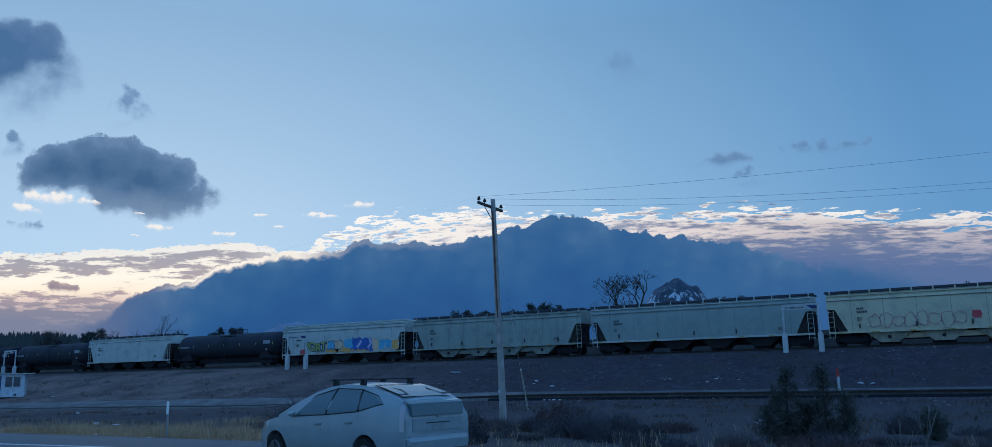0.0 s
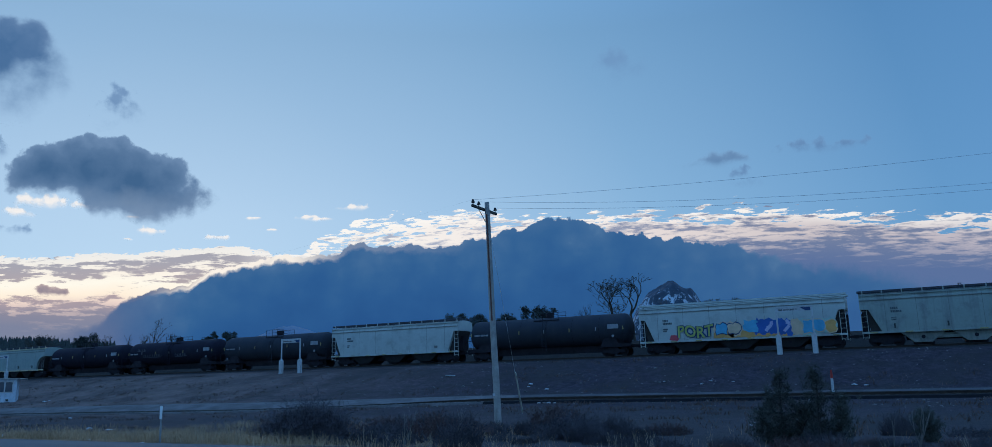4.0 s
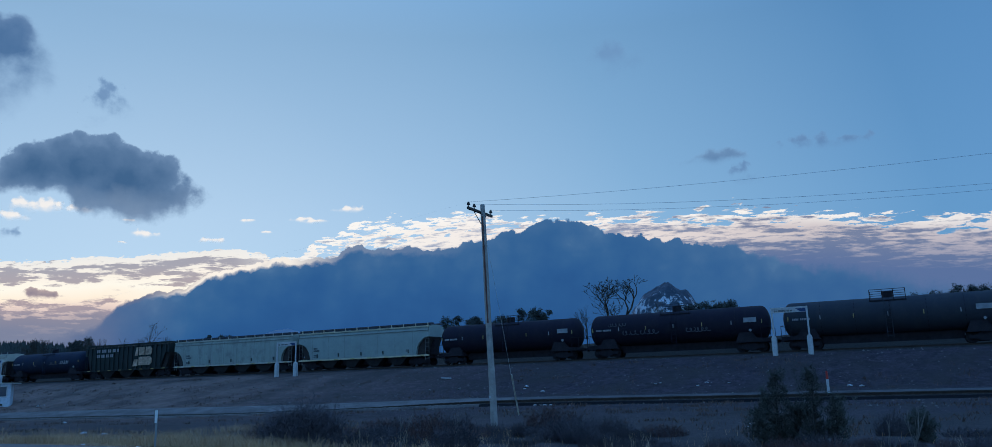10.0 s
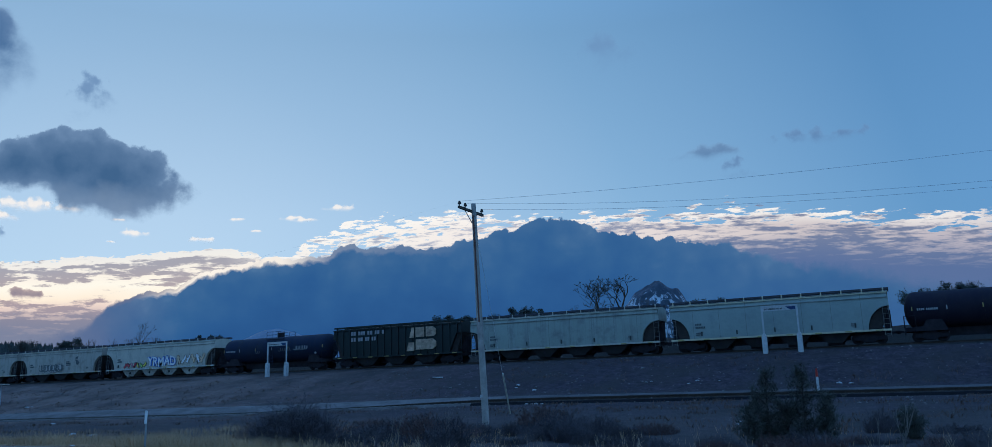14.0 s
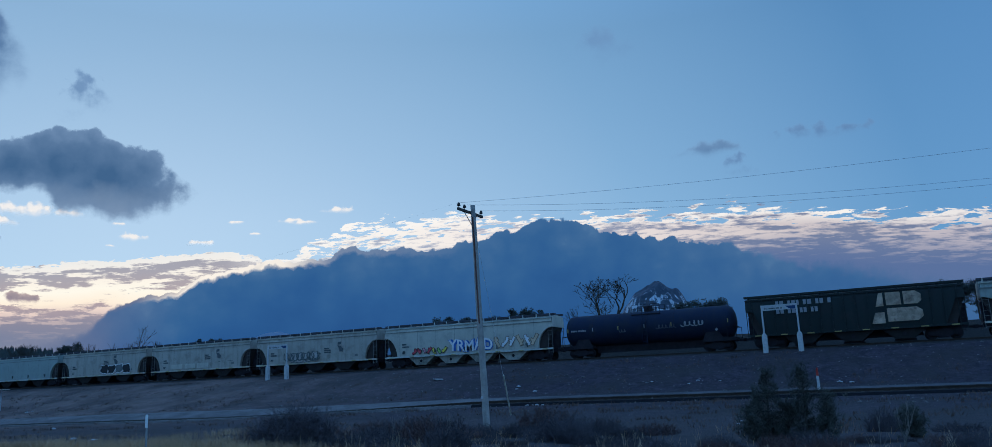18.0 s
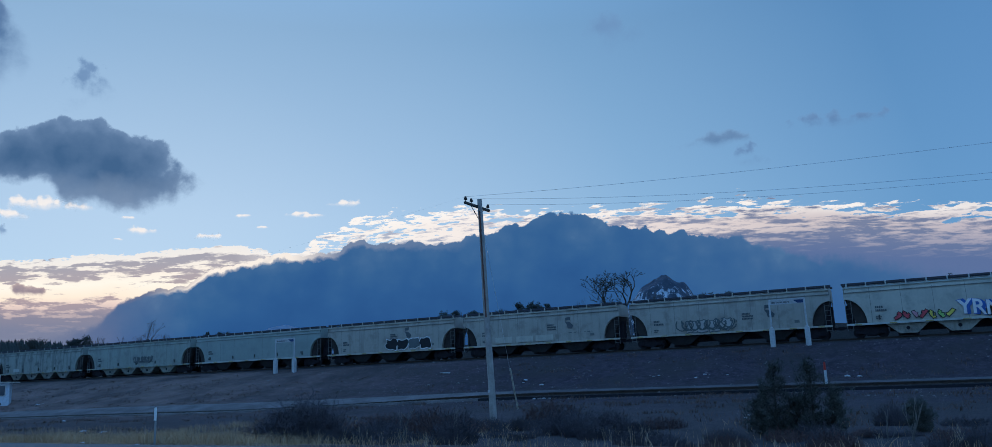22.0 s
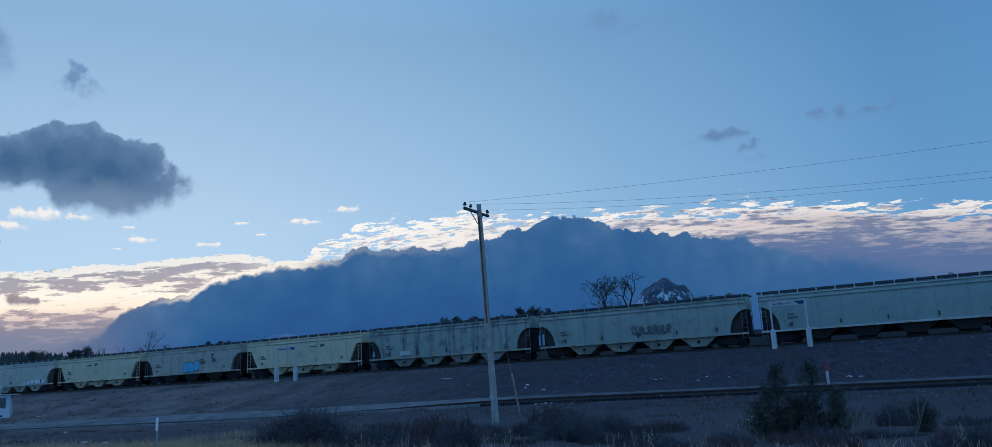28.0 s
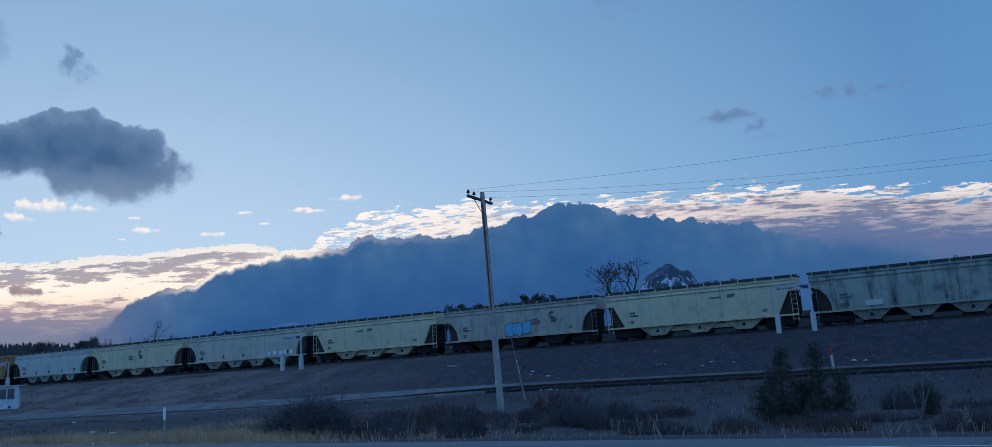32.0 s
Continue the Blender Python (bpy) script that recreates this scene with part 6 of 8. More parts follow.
    c, hl = couple(hopper_car(span(11), GREEN, "dark green ribbed hopper car with peach emblem blocks", "tri", 3, GREEN, False, (1.5, 2.0), seed=12, ribs=0.95), 11)
    add_bars(c, "company_lettering", LETTER_PALE, -hl + 2.6, 3.55, [(2, 3, 2, 2, 1), (2, 2, 2, 2)], 0.42, -1.68, 8)
    bm = bmesh.new()
    for o in ([(2.0, 2.9), (2.3, 4.0), (2.6, 4.0), (2.6, 2.9)], [(2.8, 2.95), (2.8, 4.0), (3.9, 4.0), (3.9, 2.95)], [(4.1, 2.95), (4.1, 4.0), (5.0, 4.0), (5.4, 3.7), (5.4, 3.2), (5.1, 2.95)],
              [(1.6, 1.5), (1.9, 2.4), (2.6, 2.4), (2.6, 1.5)], [(2.8, 1.6), (2.8, 2.7), (5.0, 2.7), (5.4, 2.4), (5.4, 1.9), (5.0, 1.6)]):
        prism(bm, o, -1.69, -1.66)
    part("emblem", bm, surface("faded_peach", (0.46, 0.33, 0.24), 0.7, 0.5, 1.6, dirt=(0.16, 0.10, 0.08)), c, "faded peach emblem blocks")
    c, hl = couple(tank_car(span(12), NAVY, "dark blue tank car with pale graffiti", 13, False), 12)
    scrawl(c, 1.2, 3.0, 2.3, 0.4, "dim", 33)
    scrawl(c, 3.6, 5.6, 2.35, 0.5, "grey", 35)
    scrawl(c, -2.4, -1.8, 2.2, 0.3, "dim", 36)
    c, hl = couple(hopper_car(span(13), SILVERY, "pale covered hopper car with white block graffiti", "round", 4, WHITISH, seed=14, outlet_pale=True), 13)
    marks(c, hl, 14)
    graffiti(c, -hl + 3.6, -hl + 8.0, 1.25, 2.0, ["red", "red", "pink", "red", "yellow", "green", "yellow"], "black", 41)
    sprayed_word(c, "YRMAD", -hl + 8.2, 1.38, 5.2, 1.15, "white", "blue")
    graffiti(c, -hl + 13.6, -hl + 18.6, 1.45, 2.75, ["peach", "white", "white", "peach", "white", "peach"], "umber", 43)
    for i, (mt, what) in enumerate(((GREYISH, "grey covered hopper car with rounded ends and dark scrawl"), (GREYISH, "grey covered hopper car with rounded ends and pale patches"), (GREYISH, "grey covered hopper car with rounded ends and black bubble graffiti"))):
        c, hl = couple(hopper_car(span(14 + i), mt, what, "round", 3, SILVERY, seed=15 + i), 14 + i)
        marks(c, hl, 15 + i)
        company_logo(c, (3.4, 3.0, 2.2)[i], (2.9, 3.1, 3.25)[i])
        if i == 0:
            graffiti(c, -3.6, 0.6, 1.25, 2.35, ["greyed", "greyed", "greyed", "greyed"], "slate", 51, bubble=True)
            for k, (seed, h) in enumerate(((71, 1.1), (72, 0.9), (73, 1.0))):
                scrawl(c, -4.2 + 0.2 * k, 0.9, 1.3 + 0.05 * k, h, "slate", seed, -1.635 - 0.012 * k, 0.05)
        elif i == 1:
            for x in (-4.8, -2.4, -0.2):
                bm = bmesh.new()
                box(bm, x, x + 1.9, -1.615, -1.56, 1.3, 1.9)
                part("paint_patch", bm, SILVERY, c)
            scrawl(c, 3.2, 6.2, 1.9, 0.55, "slate", 52)
        else:
            graffiti(c, -0.3, 5.6, 1.25, 2.45, ["black", "black", "slate", "black"], "white", 53, bubble=True)
    c, hl = couple(hopper_car(span(17), PALE_BLUE, "pale grey-green covered hopper car with white sill", "round", 4, WHITISH, seed=18), 17)
    marks(c, hl, 18)
    c, hl = couple(hopper_car(span(18), GREENISH, "weathered grey-green hopper car with dark scrawled graffiti", "round", 4, seed=19, outlet_pale=True), 18)
    marks(c, hl, 19)
    for k, (seed, h) in enumerate(((55, 1.0), (56, 0.8), (58, 0.9), (59, 0.7))):
        scrawl(c, -0.6 + 0.15 * k, 3.2, 1.5 + 0.07 * k, h, "slate", seed, -1.575 - 0.012 * k, 0.055)
    c, hl = couple(hopper_car(span(19), SOOTY, "sooty grey-green covered hopper car with dark streaks", "round", 4, GREENISH, seed=20, outlet_pale=True), 19)
    marks(c, hl, 20)
    bm = bmesh.new()
    box(bm, -hl + 4.2, -hl + 5.5, -1.615, -1.56, 1.35, 1.80)
    part("paint_patch", bm, WHITISH, c)
    c, hl = couple(hopper_car(span(20), CREAM, "clean cream covered hopper car with pale outlets", "tri", 3, CREAM, True, (1.7, 2.0), seed=21, outlet_pale=True), 20)
    marks(c, hl, 21)
    trade_mark(c, 1.2)
    c, hl = couple(hopper_car(span(21), GREYISH, "grey hopper car with sky-blue graffiti figure shapes", "round", 3, GREYISH, seed=22), 21)
    marks(c, hl, 22)
    company_logo(c, 3.6, 3.0)
    graffiti(c, -1.4, 1.6, 1.25, 2.6, ["sky", "sky", "sky"], "slate", 57, bubble=True)
    c, hl = couple(hopper_car(span(22), CREAM, "clean cream covered hopper car with pale outlets", "tri", 3, CREAM, True, (1.7, 2.0), seed=23, outlet_pale=True), 22)
    marks(c, hl, 23)
    trade_mark(c, -2.2)
    c, hl = couple(hopper_car(span(23), SILVERY, "pale grey hopper car with white patches along its sill", "round", 4, WHITISH, seed=24, outlet_pale=True), 23)
    marks(c, hl, 24)
    for x, w in ((3.6, 0.8), (4.9, 0.5), (5.8, 1.2), (7.4, 0.6)):
        bm = bmesh.new()
        box(bm, x, x + w, -1.615, -1.56, 1.3, 1.75)
        part("paint_patch", bm, COLOURS["white"], c)
    c, hl = couple(hopper_car(span(24), CREAM, "cream-grey hopper car with rounded ends and dark emblem", "round", 3, SILVERY, seed=25, outlet_pale=True), 24)
    marks(c, hl, 25)
    company_logo(c, 0.6, 3.0)
    c, hl = couple(hopper_car(span(25), WHITISH, "pale cream covered hopper car", "round", 4, WHITISH, seed=26, outlet_pale=True), 25)
    marks(c, hl, 26)
    couple(hopper_car(span(26), BROWN, "weathered orange-brown ribbed hopper car", "tri", 3, BROWN, False, seed=27, ribs=1.1), 26)


make_train()

# ---- road vehicles ----
TYRE = surface("tyre_rubber", (0.018, 0.018, 0.019), 0.85, 0.3, 8.0)
ALLOY = surface("alloy", (0.10, 0.105, 0.115), 0.45, 0.1, 6.0, metal=0.8)
# both window colours hold some of the blue and teal sky reflection
DARK_GLASS = glass("tinted_glass", (0.008, 0.018, 0.036), 0.08, 0.30)
CLEAR_GLASS = glass("window_glass", (0.085, 0.135, 0.155), 0.05)
TRIM = surface("black_trim", (0.022, 0.023, 0.026), 0.6, 0.25, 6.0)
CHROME = surface("chrome", (0.62, 0.63, 0.65), 0.2, 0.05, 4.0, metal=1.0)
LAMP_RED = glow("tail_lamp_lit", (0.62, 0.05, 0.09), 0.22)
AMBER = glow("amber_lamp", (1.0, 0.20, 0.10), 0.6)
HEADLAMP = glow("headlamp_lit", (1.0, 0.74, 0.42), 2.2)
SHUT_LINE = surface("shut_line", (0.12, 0.13, 0.14), 0.7)
LENS = paint("lamp_lens", (0.55, 0.57, 0.6), 0.1, 1.0)


def lerp_table(pts):
    def f(x):
        if x <= pts[0][0]:
            return pts[0][1]
        for (a, b), (c, d) in zip(pts, pts[1:]):
            if x <= c:
                return b + (d - b) * (x - a) / (c - a)
        return pts[-1][1]
    return f


def patch(corners, half, n=6, m=4, lift=0.006, side=-1):
    """A panel that hugs the hull: four (x, z) corners, lower left first, anticlockwise."""
    bm = bmesh.new()
    a, b, c, d = [Vector(p) for p in corners]
    grid = []
    for j in range(m + 1):
        row = []
        for i in range(n + 1):
            u, v = i / n, j / m
            p = (a * (1 - u) + b * u) * (1 - v) + (d * (1 - u) + c * u) * v
            row.append(bm.verts.new((p.x, side * (half(p.x, p.y) + lift), p.y)))
        grid.append(row)
    for j in range(m):
        for i in range(n):
            bm.faces.new((grid[j][i], grid[j][i + 1], grid[j + 1][i + 1], grid[j + 1][i]))
    return bm


def pane(corners, half, radius=0.09, lift=0.008, side=-1):
    """A panel with rounded corners that hugs the hull: four (x, z) corners, lower left first, anticlockwise."""
    bm = bmesh.new()
    cs = [Vector(p) for p in corners]
    outline = []
    for i in range(4):
        p, c, q = cs[i - 1], cs[i], cs[(i + 1) % 4]
        a, b = c + (p - c).normalized() * radius, c + (q - c).normalized() * radius
        for k in range(6):
            t = k / 5
            outline.append(a * (1 - t) ** 2 + c * 2 * t * (1 - t) + b * t * t)
        nxt = q + (c - q).normalized() * radius
        outline += [b.lerp(nxt, k / 6) for k in range(1, 6)]
    mid = sum(outline, Vector((0, 0))) / len(outline)
    rings = []
    for f in (1.0, 0.85, 0.7, 0.5, 0.3, 0.12):
        rings.append([bm.verts.new((p.x, side * (half(p.x, p.y) + lift), p.y)) for p in (mid + (o - mid) * f for o in outline)])
    n = len(outline)
    for a, b in zip(rings, rings[1:]):
        for i in range(n):
            bm.faces.new((a[i], a[(i + 1) % n], b[(i + 1) % n], b[i]))
    bm.faces.new(rings[-1])
    bmesh.ops.recalc_face_normals(bm, faces=bm.faces)
    return bm


def bar_on(path, half, r, lift=0.0, side=-1):
    bm = bmesh.new()
    pts = [Vector((x, side * (half(x, z) + lift), z)) for x, z in path]
    rings = []
    for i, p in enumerate(pts):
        d = (pts[min(i + 1, len(pts) - 1)] - pts[max(i - 1, 0)]).normalized()
        u = d.cross(Vector((0, 1, 0))).normalized()
        w = u.cross(d)
        rings.append([bm.verts.new(p + (u * math.cos(k * math.pi / 3) + w * math.sin(k * math.pi / 3)) * r) for k in range(6)])
    for a, b in zip(rings, rings[1:]):
        for k in range(6):
            bm.faces.new((a[k], a[(k + 1) % 6], b[(k + 1) % 6], b[k]))
    bm.faces.new(rings[0])
    bm.faces.new(rings[-1])
    bmesh.ops.recalc_face_normals(bm, faces=bm.faces)
    return bm


def road_wheel(car, x, y, r, width):
    bm = bmesh.new()
    rod(bm, (x, y - width / 2, r), (x, y + width / 2, r), r, r, 28)
    round_edges(bm, 0.03, 2)
    tyre = part("tyre", bm, TYRE, car, smooth=False)
    bm = bmesh.new()
    s = -1 if y < 0 else 1
    rod(bm, (x, y + s * width * 0.5, r), (x, y + s * (width * 0.5 + 0.012), r), r * 0.66, r * 0.62, 20)
    for k in range(5):
        th = k * 1.2566
        box(bm, -0.03, 0.03, -0.012, 0.012, 0.04, r * 0.6, pose(x, y + s * (width * 0.5 + 0.02), r, 0, math.degrees(th), 0))
    part("rim", bm, ALLOY, tyre)


def arch_bottom(base, wheels, r):
    def f(x):
        z = base(x)
        for w in wheels:
            if abs(x - w) < r:
                z = max(z, 0.32 + math.sqrt(r * r - (x - w) ** 2))
        return z
    return f


def make_hatchback():
    """A small grey-blue liftback, nose towards -x."""
    car = empty("hatchback_car")
    skin = paint("silver_blue_paint", (0.285, 0.335, 0.355), 0.34, 0.6, 0.15)
    wheels = (-1.36, 1.30)
    belt = lerp_table([(-2.2, 0.62), (-2.1, 0.74), (-1.9, 0.82), (-1.25, 0.93), (-0.5, 0.95), (0.6, 1.02), (1.6, 1.13), (2.05, 1.19), (2.16, 1.12), (2.2, 0.95)])
    base = lerp_table([(-2.2, 0.42), (-2.05, 0.24), (2.0, 0.26), (2.2, 0.45)])
    bottom = arch_bottom(base, wheels, 0.37)

    def half(x, z):
        w = 0.865
        w -= 0.24 * smoothstep(1.45, 2.22, -x) ** 1.5 + 0.10 * smoothstep(1.6, 2.22, x)
        w -= 0.05 * smoothstep(0.55, 0.25, z) + 0.03 * smoothstep(0.72, 1.1, z)
        if z > 0.95:
            w -= 0.24 * smoothstep(0.98, 1.55, z)
        return w

    xs = sorted(set(steps(-2.2, 2.2, 0.08) + [w + s * 0.37 for w in wheels for s in (-1, 1)]))
    bm = bmesh.new()
    shell(bm, xs, 8, bottom, belt, half, 0.04)
    body = part("body", bm, skin, car, smooth=True)
    roof = lerp_table([(-1.24, 0.97), (-0.78, 1.18), (-0.32, 1.365), (0.05, 1.45), (0.45, 1.485), (0.9, 1.47), (1.35, 1.41), (1.75, 1.315), (2.0, 1.24), (2.05, 1.20)])
    bm = bmesh.new()
    shell(bm, steps(-1.28, 2.05, 0.09), 6, lambda x: belt(x) - 0.06, lambda x: max(roof(x), belt(x) - 0.03), half, 0.03)
    part("roof", bm, skin, car, smooth=True)
    for side in (-1, 1):
        for c in ([(-0.74, 0.955), (0.16, 1.0), (0.24, 1.40), (-0.26, 1.29)], [(0.22, 1.0), (1.06, 1.06), (0.96, 1.385), (0.29, 1.405)], [(1.10, 1.065), (1.64, 1.175), (1.44, 1.285), (1.02, 1.385)]):
            part("side_window", pane(c, half, 0.05, 0.008, side), CLEAR_GLASS, car)
        part("window_trim", bar_on([(-0.82, 0.945), (0.15, 0.985), (1.05, 1.045), (1.68, 1.17), (1.46, 1.30), (0.98, 1.40), (0.28, 1.42), (-0.28, 1.305), (-0.82, 0.955)], half, 0.009, 0.004, side), TRIM, car)
        for a, b in (((0.19, 0.99), (0.265, 1.405)), ((1.085, 1.055), (0.99, 1.395))):
            part("door_pillar", bar_on([a, b], half, 0.03, -0.012, side), TRIM, car)
        for x in (-0.02, 0.85):
            bm = bmesh.new()
            y = side * (half(x, 0.9) + 0.02)
            box(bm, x - 0.10, x + 0.10, y - 0.02, y + 0.02, 0.81 + 0.05 * x, 0.845 + 0.05 * x)
            round_edges(bm, 0.012, 2)
            part("door_handle", bm, skin, car)
        for x in (-0.82, 0.06, 0.98):
            part("door_gap", bar_on([(x, 0.45), (x + 0.02, 0.75), (x + (0.0 if x < 0.5 else 0.12), 0.97)], half, 0.002, 0.0, side), SHUT_LINE, body)
        bm = bmesh.new()
        bmesh.ops.create_uvsphere(bm, u_segments=14, v_segments=8, radius=1)
        for v in bm.verts:
            v.co = Vector((-0.74 + v.co.x * 0.06, side * (0.93 + v.co.y * 0.08), 0.99 + v.co.z * 0.05))
        part("wing_mirror", bm, skin, car, smooth=True)
        bm = patch([(2.11, 0.74), (2.205, 0.76), (2.185, 1.12), (2.06, 1.15)], half, lift=0.012, side=side)
        bmesh.ops.recalc_face_normals(bm, faces=bm.faces)
        part("tail_lamp", bm, paint("pale_tail_lamp", (0.44, 0.39, 0.42), 0.12, 1.0), car, "pale red and clear tail lamp")
        part("head_lamp", patch([(-2.08, 0.62), (-1.6, 0.74), (-1.55, 0.84), (-2.0, 0.76)], half, lift=0.01, side=side), LENS, car)
        for x in wheels:
            road_wheel(car, x, side * 0.77, 0.315, 0.19)
    bm = bmesh.new()
    prism(bm, [(-2.0, 0.3), (2.0, 0.3), (2.0, 0.7), (-2.0, 0.7)], -0.62, 0.62)
    part("underbody", bm, TRIM, car)
    # tailgate: glass, spoiler bar, lower glass, plate
    bm = bmesh.new()
    for j in range(8):
        x0, x1 = 1.18 + 0.1 * j, 1.18 + 0.1 * (j + 1)
        w0, w1 = 0.56 + 0.004 * j, 0.56 + 0.004 * (j + 1)
        bm.faces.new([bm.verts.new(v) for v in ((x0, -w0, roof(x0) + 0.038), (x1, -w1, roof(x1) + 0.038), (x1, w1, roof(x1) + 0.038), (x0, w0, roof(x0) + 0.038))])
    # the sky's reflection is put into this pale glass colour
    part("rear_glass", bm, glass("sky_lit_glass", (0.16, 0.20, 0.22), 0.12, 0.8), car)
    for side in (-1, 1):
        # dark patch laid on where the glass shows the dim interior, without reflection
        bm = bmesh.new()
        bm.faces.new([bm.verts.new(v) for v in ((1.20, side * 0.555, roof(1.20) + 0.042), (1.62, side * 0.30, roof(1.62) + 0.046), (1.92, side * 0.40, roof(1.92) + 0.044), (1.90, side * 0.585, roof(1.90) + 0.042))])
        part("glass_shade", bm, TRIM, car, "dark edge of the rear glass")
    bm = bmesh.new()
    prism(bm, [(1.93, 1.24), (2.16, 1.20), (2.18, 1.16), (1.95, 1.17)], -0.64, 0.64)
    round_edges(bm, 0.012, 2)
    part("spoiler", bm, skin, car)
    bm = bmesh.new()
    prism(bm, [(2.10, 0.975), (2.232, 0.975), (2.198, 1.165), (2.10, 1.165)], -0.62, 0.62)
    round_edges(bm, 0.012, 2)
    part("lower_rear_glass", bm, CLEAR_GLASS, car)
    bm = bmesh.new()
    prism(bm, [(2.17, 0.72), (2.215, 0.72), (2.21, 0.95), (2.17, 0.95)], -0.60, 0.60)
    round_edges(bm, 0.02, 2)
    gate = part("tailgate_panel", bm, skin, car)
    bm = bmesh.new()
    box(bm, 2.212, 2.220, -0.28, 0.28, 0.855, 0.868)
    part("gate_handle", bm, TRIM, gate, "slim dark handle bar")
    bm = bmesh.new()
    box(bm, 2.212, 2.220, -0.15, 0.15, 0.74, 0.84)
    part("number_plate", bm, surface("plate", (0.24, 0.27, 0.285), 0.6), gate)
    bm = bmesh.new()
    prism(bm, [(2.08, 0.36), (2.27, 0.40), (2.28, 0.64), (2.2, 0.70), (2.08, 0.70)], -0.72, 0.72)
    round_edges(bm, 0.05, 3)
    part("rear_bumper", bm, skin, car, smooth=True)
    bm = bmesh.new()
    rod(bm, (2.205, 0, 0.98), (2.218, 0, 0.98), 0.035, seg=14)
    part("badge", bm, CHROME, car)
    # roof bars
    for x in (0.12, 0.90):
        bm = bmesh.new()
        box(bm, x - 0.04, x + 0.04, -0.66, 0.66, 1.555, 1.578)
        round_edges(bm, 0.01, 1)
        rack = part("roof_bar", bm, TRIM, car, "black roof rack crossbar")
        for y in (-0.56, 0.56):
            bm = bmesh.new()
            prism(bm, [(x - 0.07, roof(x) - 0.06), (x + 0.07, roof(x) - 0.06), (x + 0.045, 1.57), (x - 0.045, 1.57)], y - 0.03, y + 0.03)
            part("bar_foot", bm, TRIM, rack)
    car.scale = (1.0, 1.0, 1.05)
    tagged(car, "silver-blue liftback car with black roof bars on the road", "car")
    return car


def make_pickup():
    """A white crew-cab pickup with sail panels, nose towards +x."""
    car = empty("pickup_truck")
    skin = paint("white_paint_dusty", (0.39, 0.455, 0.45), 0.38, 0.4)
    clad = TRIM
    wheels = (-1.62, 1.68)
    top = lerp_table([(-2.85, 1.16), (-2.80, 1.31), (-2.6, 1.345), (-1.1, 1.345), (-1.0, 1.24), (1.0, 1.225), (1.3, 1.225), (1.8, 1.20), (2.3, 1.14), (2.62, 1.09), (2.82, 1.04), (2.88, 0.92)])
    base = lerp_table([(-2.85, 0.62), (-2.6, 0.45), (2.6, 0.42), (2.88, 0.55)])
    bottom = arch_bottom(base, wheels, 0.52)

    def half(x, z):
        w = 0.985
        w -= 0.20 * smoothstep(2.1, 2.9, x) ** 1.6 + 0.05 * smoothstep(2.4, 2.9, -x)
        w -= 0.03 * smoothstep(1.0, 1.45, z) - 0.02 * smoothstep(0.9, 0.6, z)
        if z > 1.2:
            w -= 0.20 * smoothstep(1.22, 2.0, z)
        return w

    xs = sorted(set(steps(-2.85, 2.88, 0.09) + [w + s * 0.52 for w in wheels for s in (-1, 1)]))
    bm = bmesh.new()
    shell(bm, xs, 9, bottom, top, half, 0.075)
    body = part("body", bm, skin, car, smooth=True)
    roof = lerp_table([(-1.97, 1.41), (-1.60, 1.63), (-1.26, 1.815), (-1.04, 1.865), (-0.3, 1.888), (0.28, 1.875), (0.44, 1.84), (0.53, 1.775), (0.96, 1.24)])
    bm = bmesh.new()
    shell(bm, steps(-1.97, 0.98, 0.065), 7, lambda x: top(x) - 0.34, lambda x: max(roof(x), top(x) - 0.02), lambda x, z: half(x, z) + 0.004, 0.03, 10)
    # the windscreen end bows forward
    for v in bm.verts:
        v.co.x += 0.58 * (1 - min(1, abs(v.co.y) / 0.9) ** 2) * smoothstep(0.25, 0.8, v.co.x)
    part("cab", bm, skin, car, smooth=True)
    for side in (-1, 1):
        wins = ([(-1.07, 1.295), (-0.37, 1.280), (-0.29, 1.80), (-0.95, 1.79)], [(-0.17, 1.275), (0.90, 1.245), (0.42, 1.775), (-0.08, 1.80)])
        for c in wins:
            mid = Vector((sum(p[0] for p in c) / 4, sum(p[1] for p in c) / 4))
            seal = part("window_seal", pane([mid + (Vector(p) - mid) * 1.05 for p in c], half, 0.10, 0.008, side), TRIM, car)
            part("side_window", pane(c, half, 0.09, 0.013, side), DARK_GLASS, seal)
        # black sail panel behind the cab, with its small glass
        sail = patch([(-1.92, 1.37), (-1.36, 1.37), (-1.13, 1.785), (-1.27, 1.77)], half, 6, 6, 0.012, side)
        bmesh.ops.recalc_face_normals(sail, faces=sail.faces)
        sail = part("sail_panel", sail, TRIM, car, "black sail panel behind the cab")
        bm = patch([(-1.66, 1.50), (-1.41, 1.49), (-1.22, 1.735), (-1.28, 1.725)], half, 5, 5, 0.018, side)
        bmesh.ops.recalc_face_normals(bm, faces=bm.faces)
        part("quarter_glass", bm, DARK_GLASS, sail)
        part("rain_guard", bar_on([(-0.98, 1.80), (-0.29, 1.812)], half, 0.025, 0.006, side), TRIM, car)
        part("rain_guard", bar_on([(-0.08, 1.812), (0.36, 1.775)], half, 0.025, 0.006, side), TRIM, car)
        for x in (-1.10, -0.25, 0.90):
            part("door_gap", bar_on([(x, 0.6), (x, 1.0), (x + (0.1 if x < -1 else 0.0), 1.24)], half, 0.0016, 0.0, side), SHUT_LINE, body)
        for x in (-1.0, -0.16):
            part("door_handle", pane([(x - 0.10, 1.04), (x + 0.10, 1.04), (x + 0.10, 1.155), (x - 0.10, 1.155)], half, 0.035, 0.012, side), TRIM, car, "black door handle in its cup")
        bm = bmesh.new()
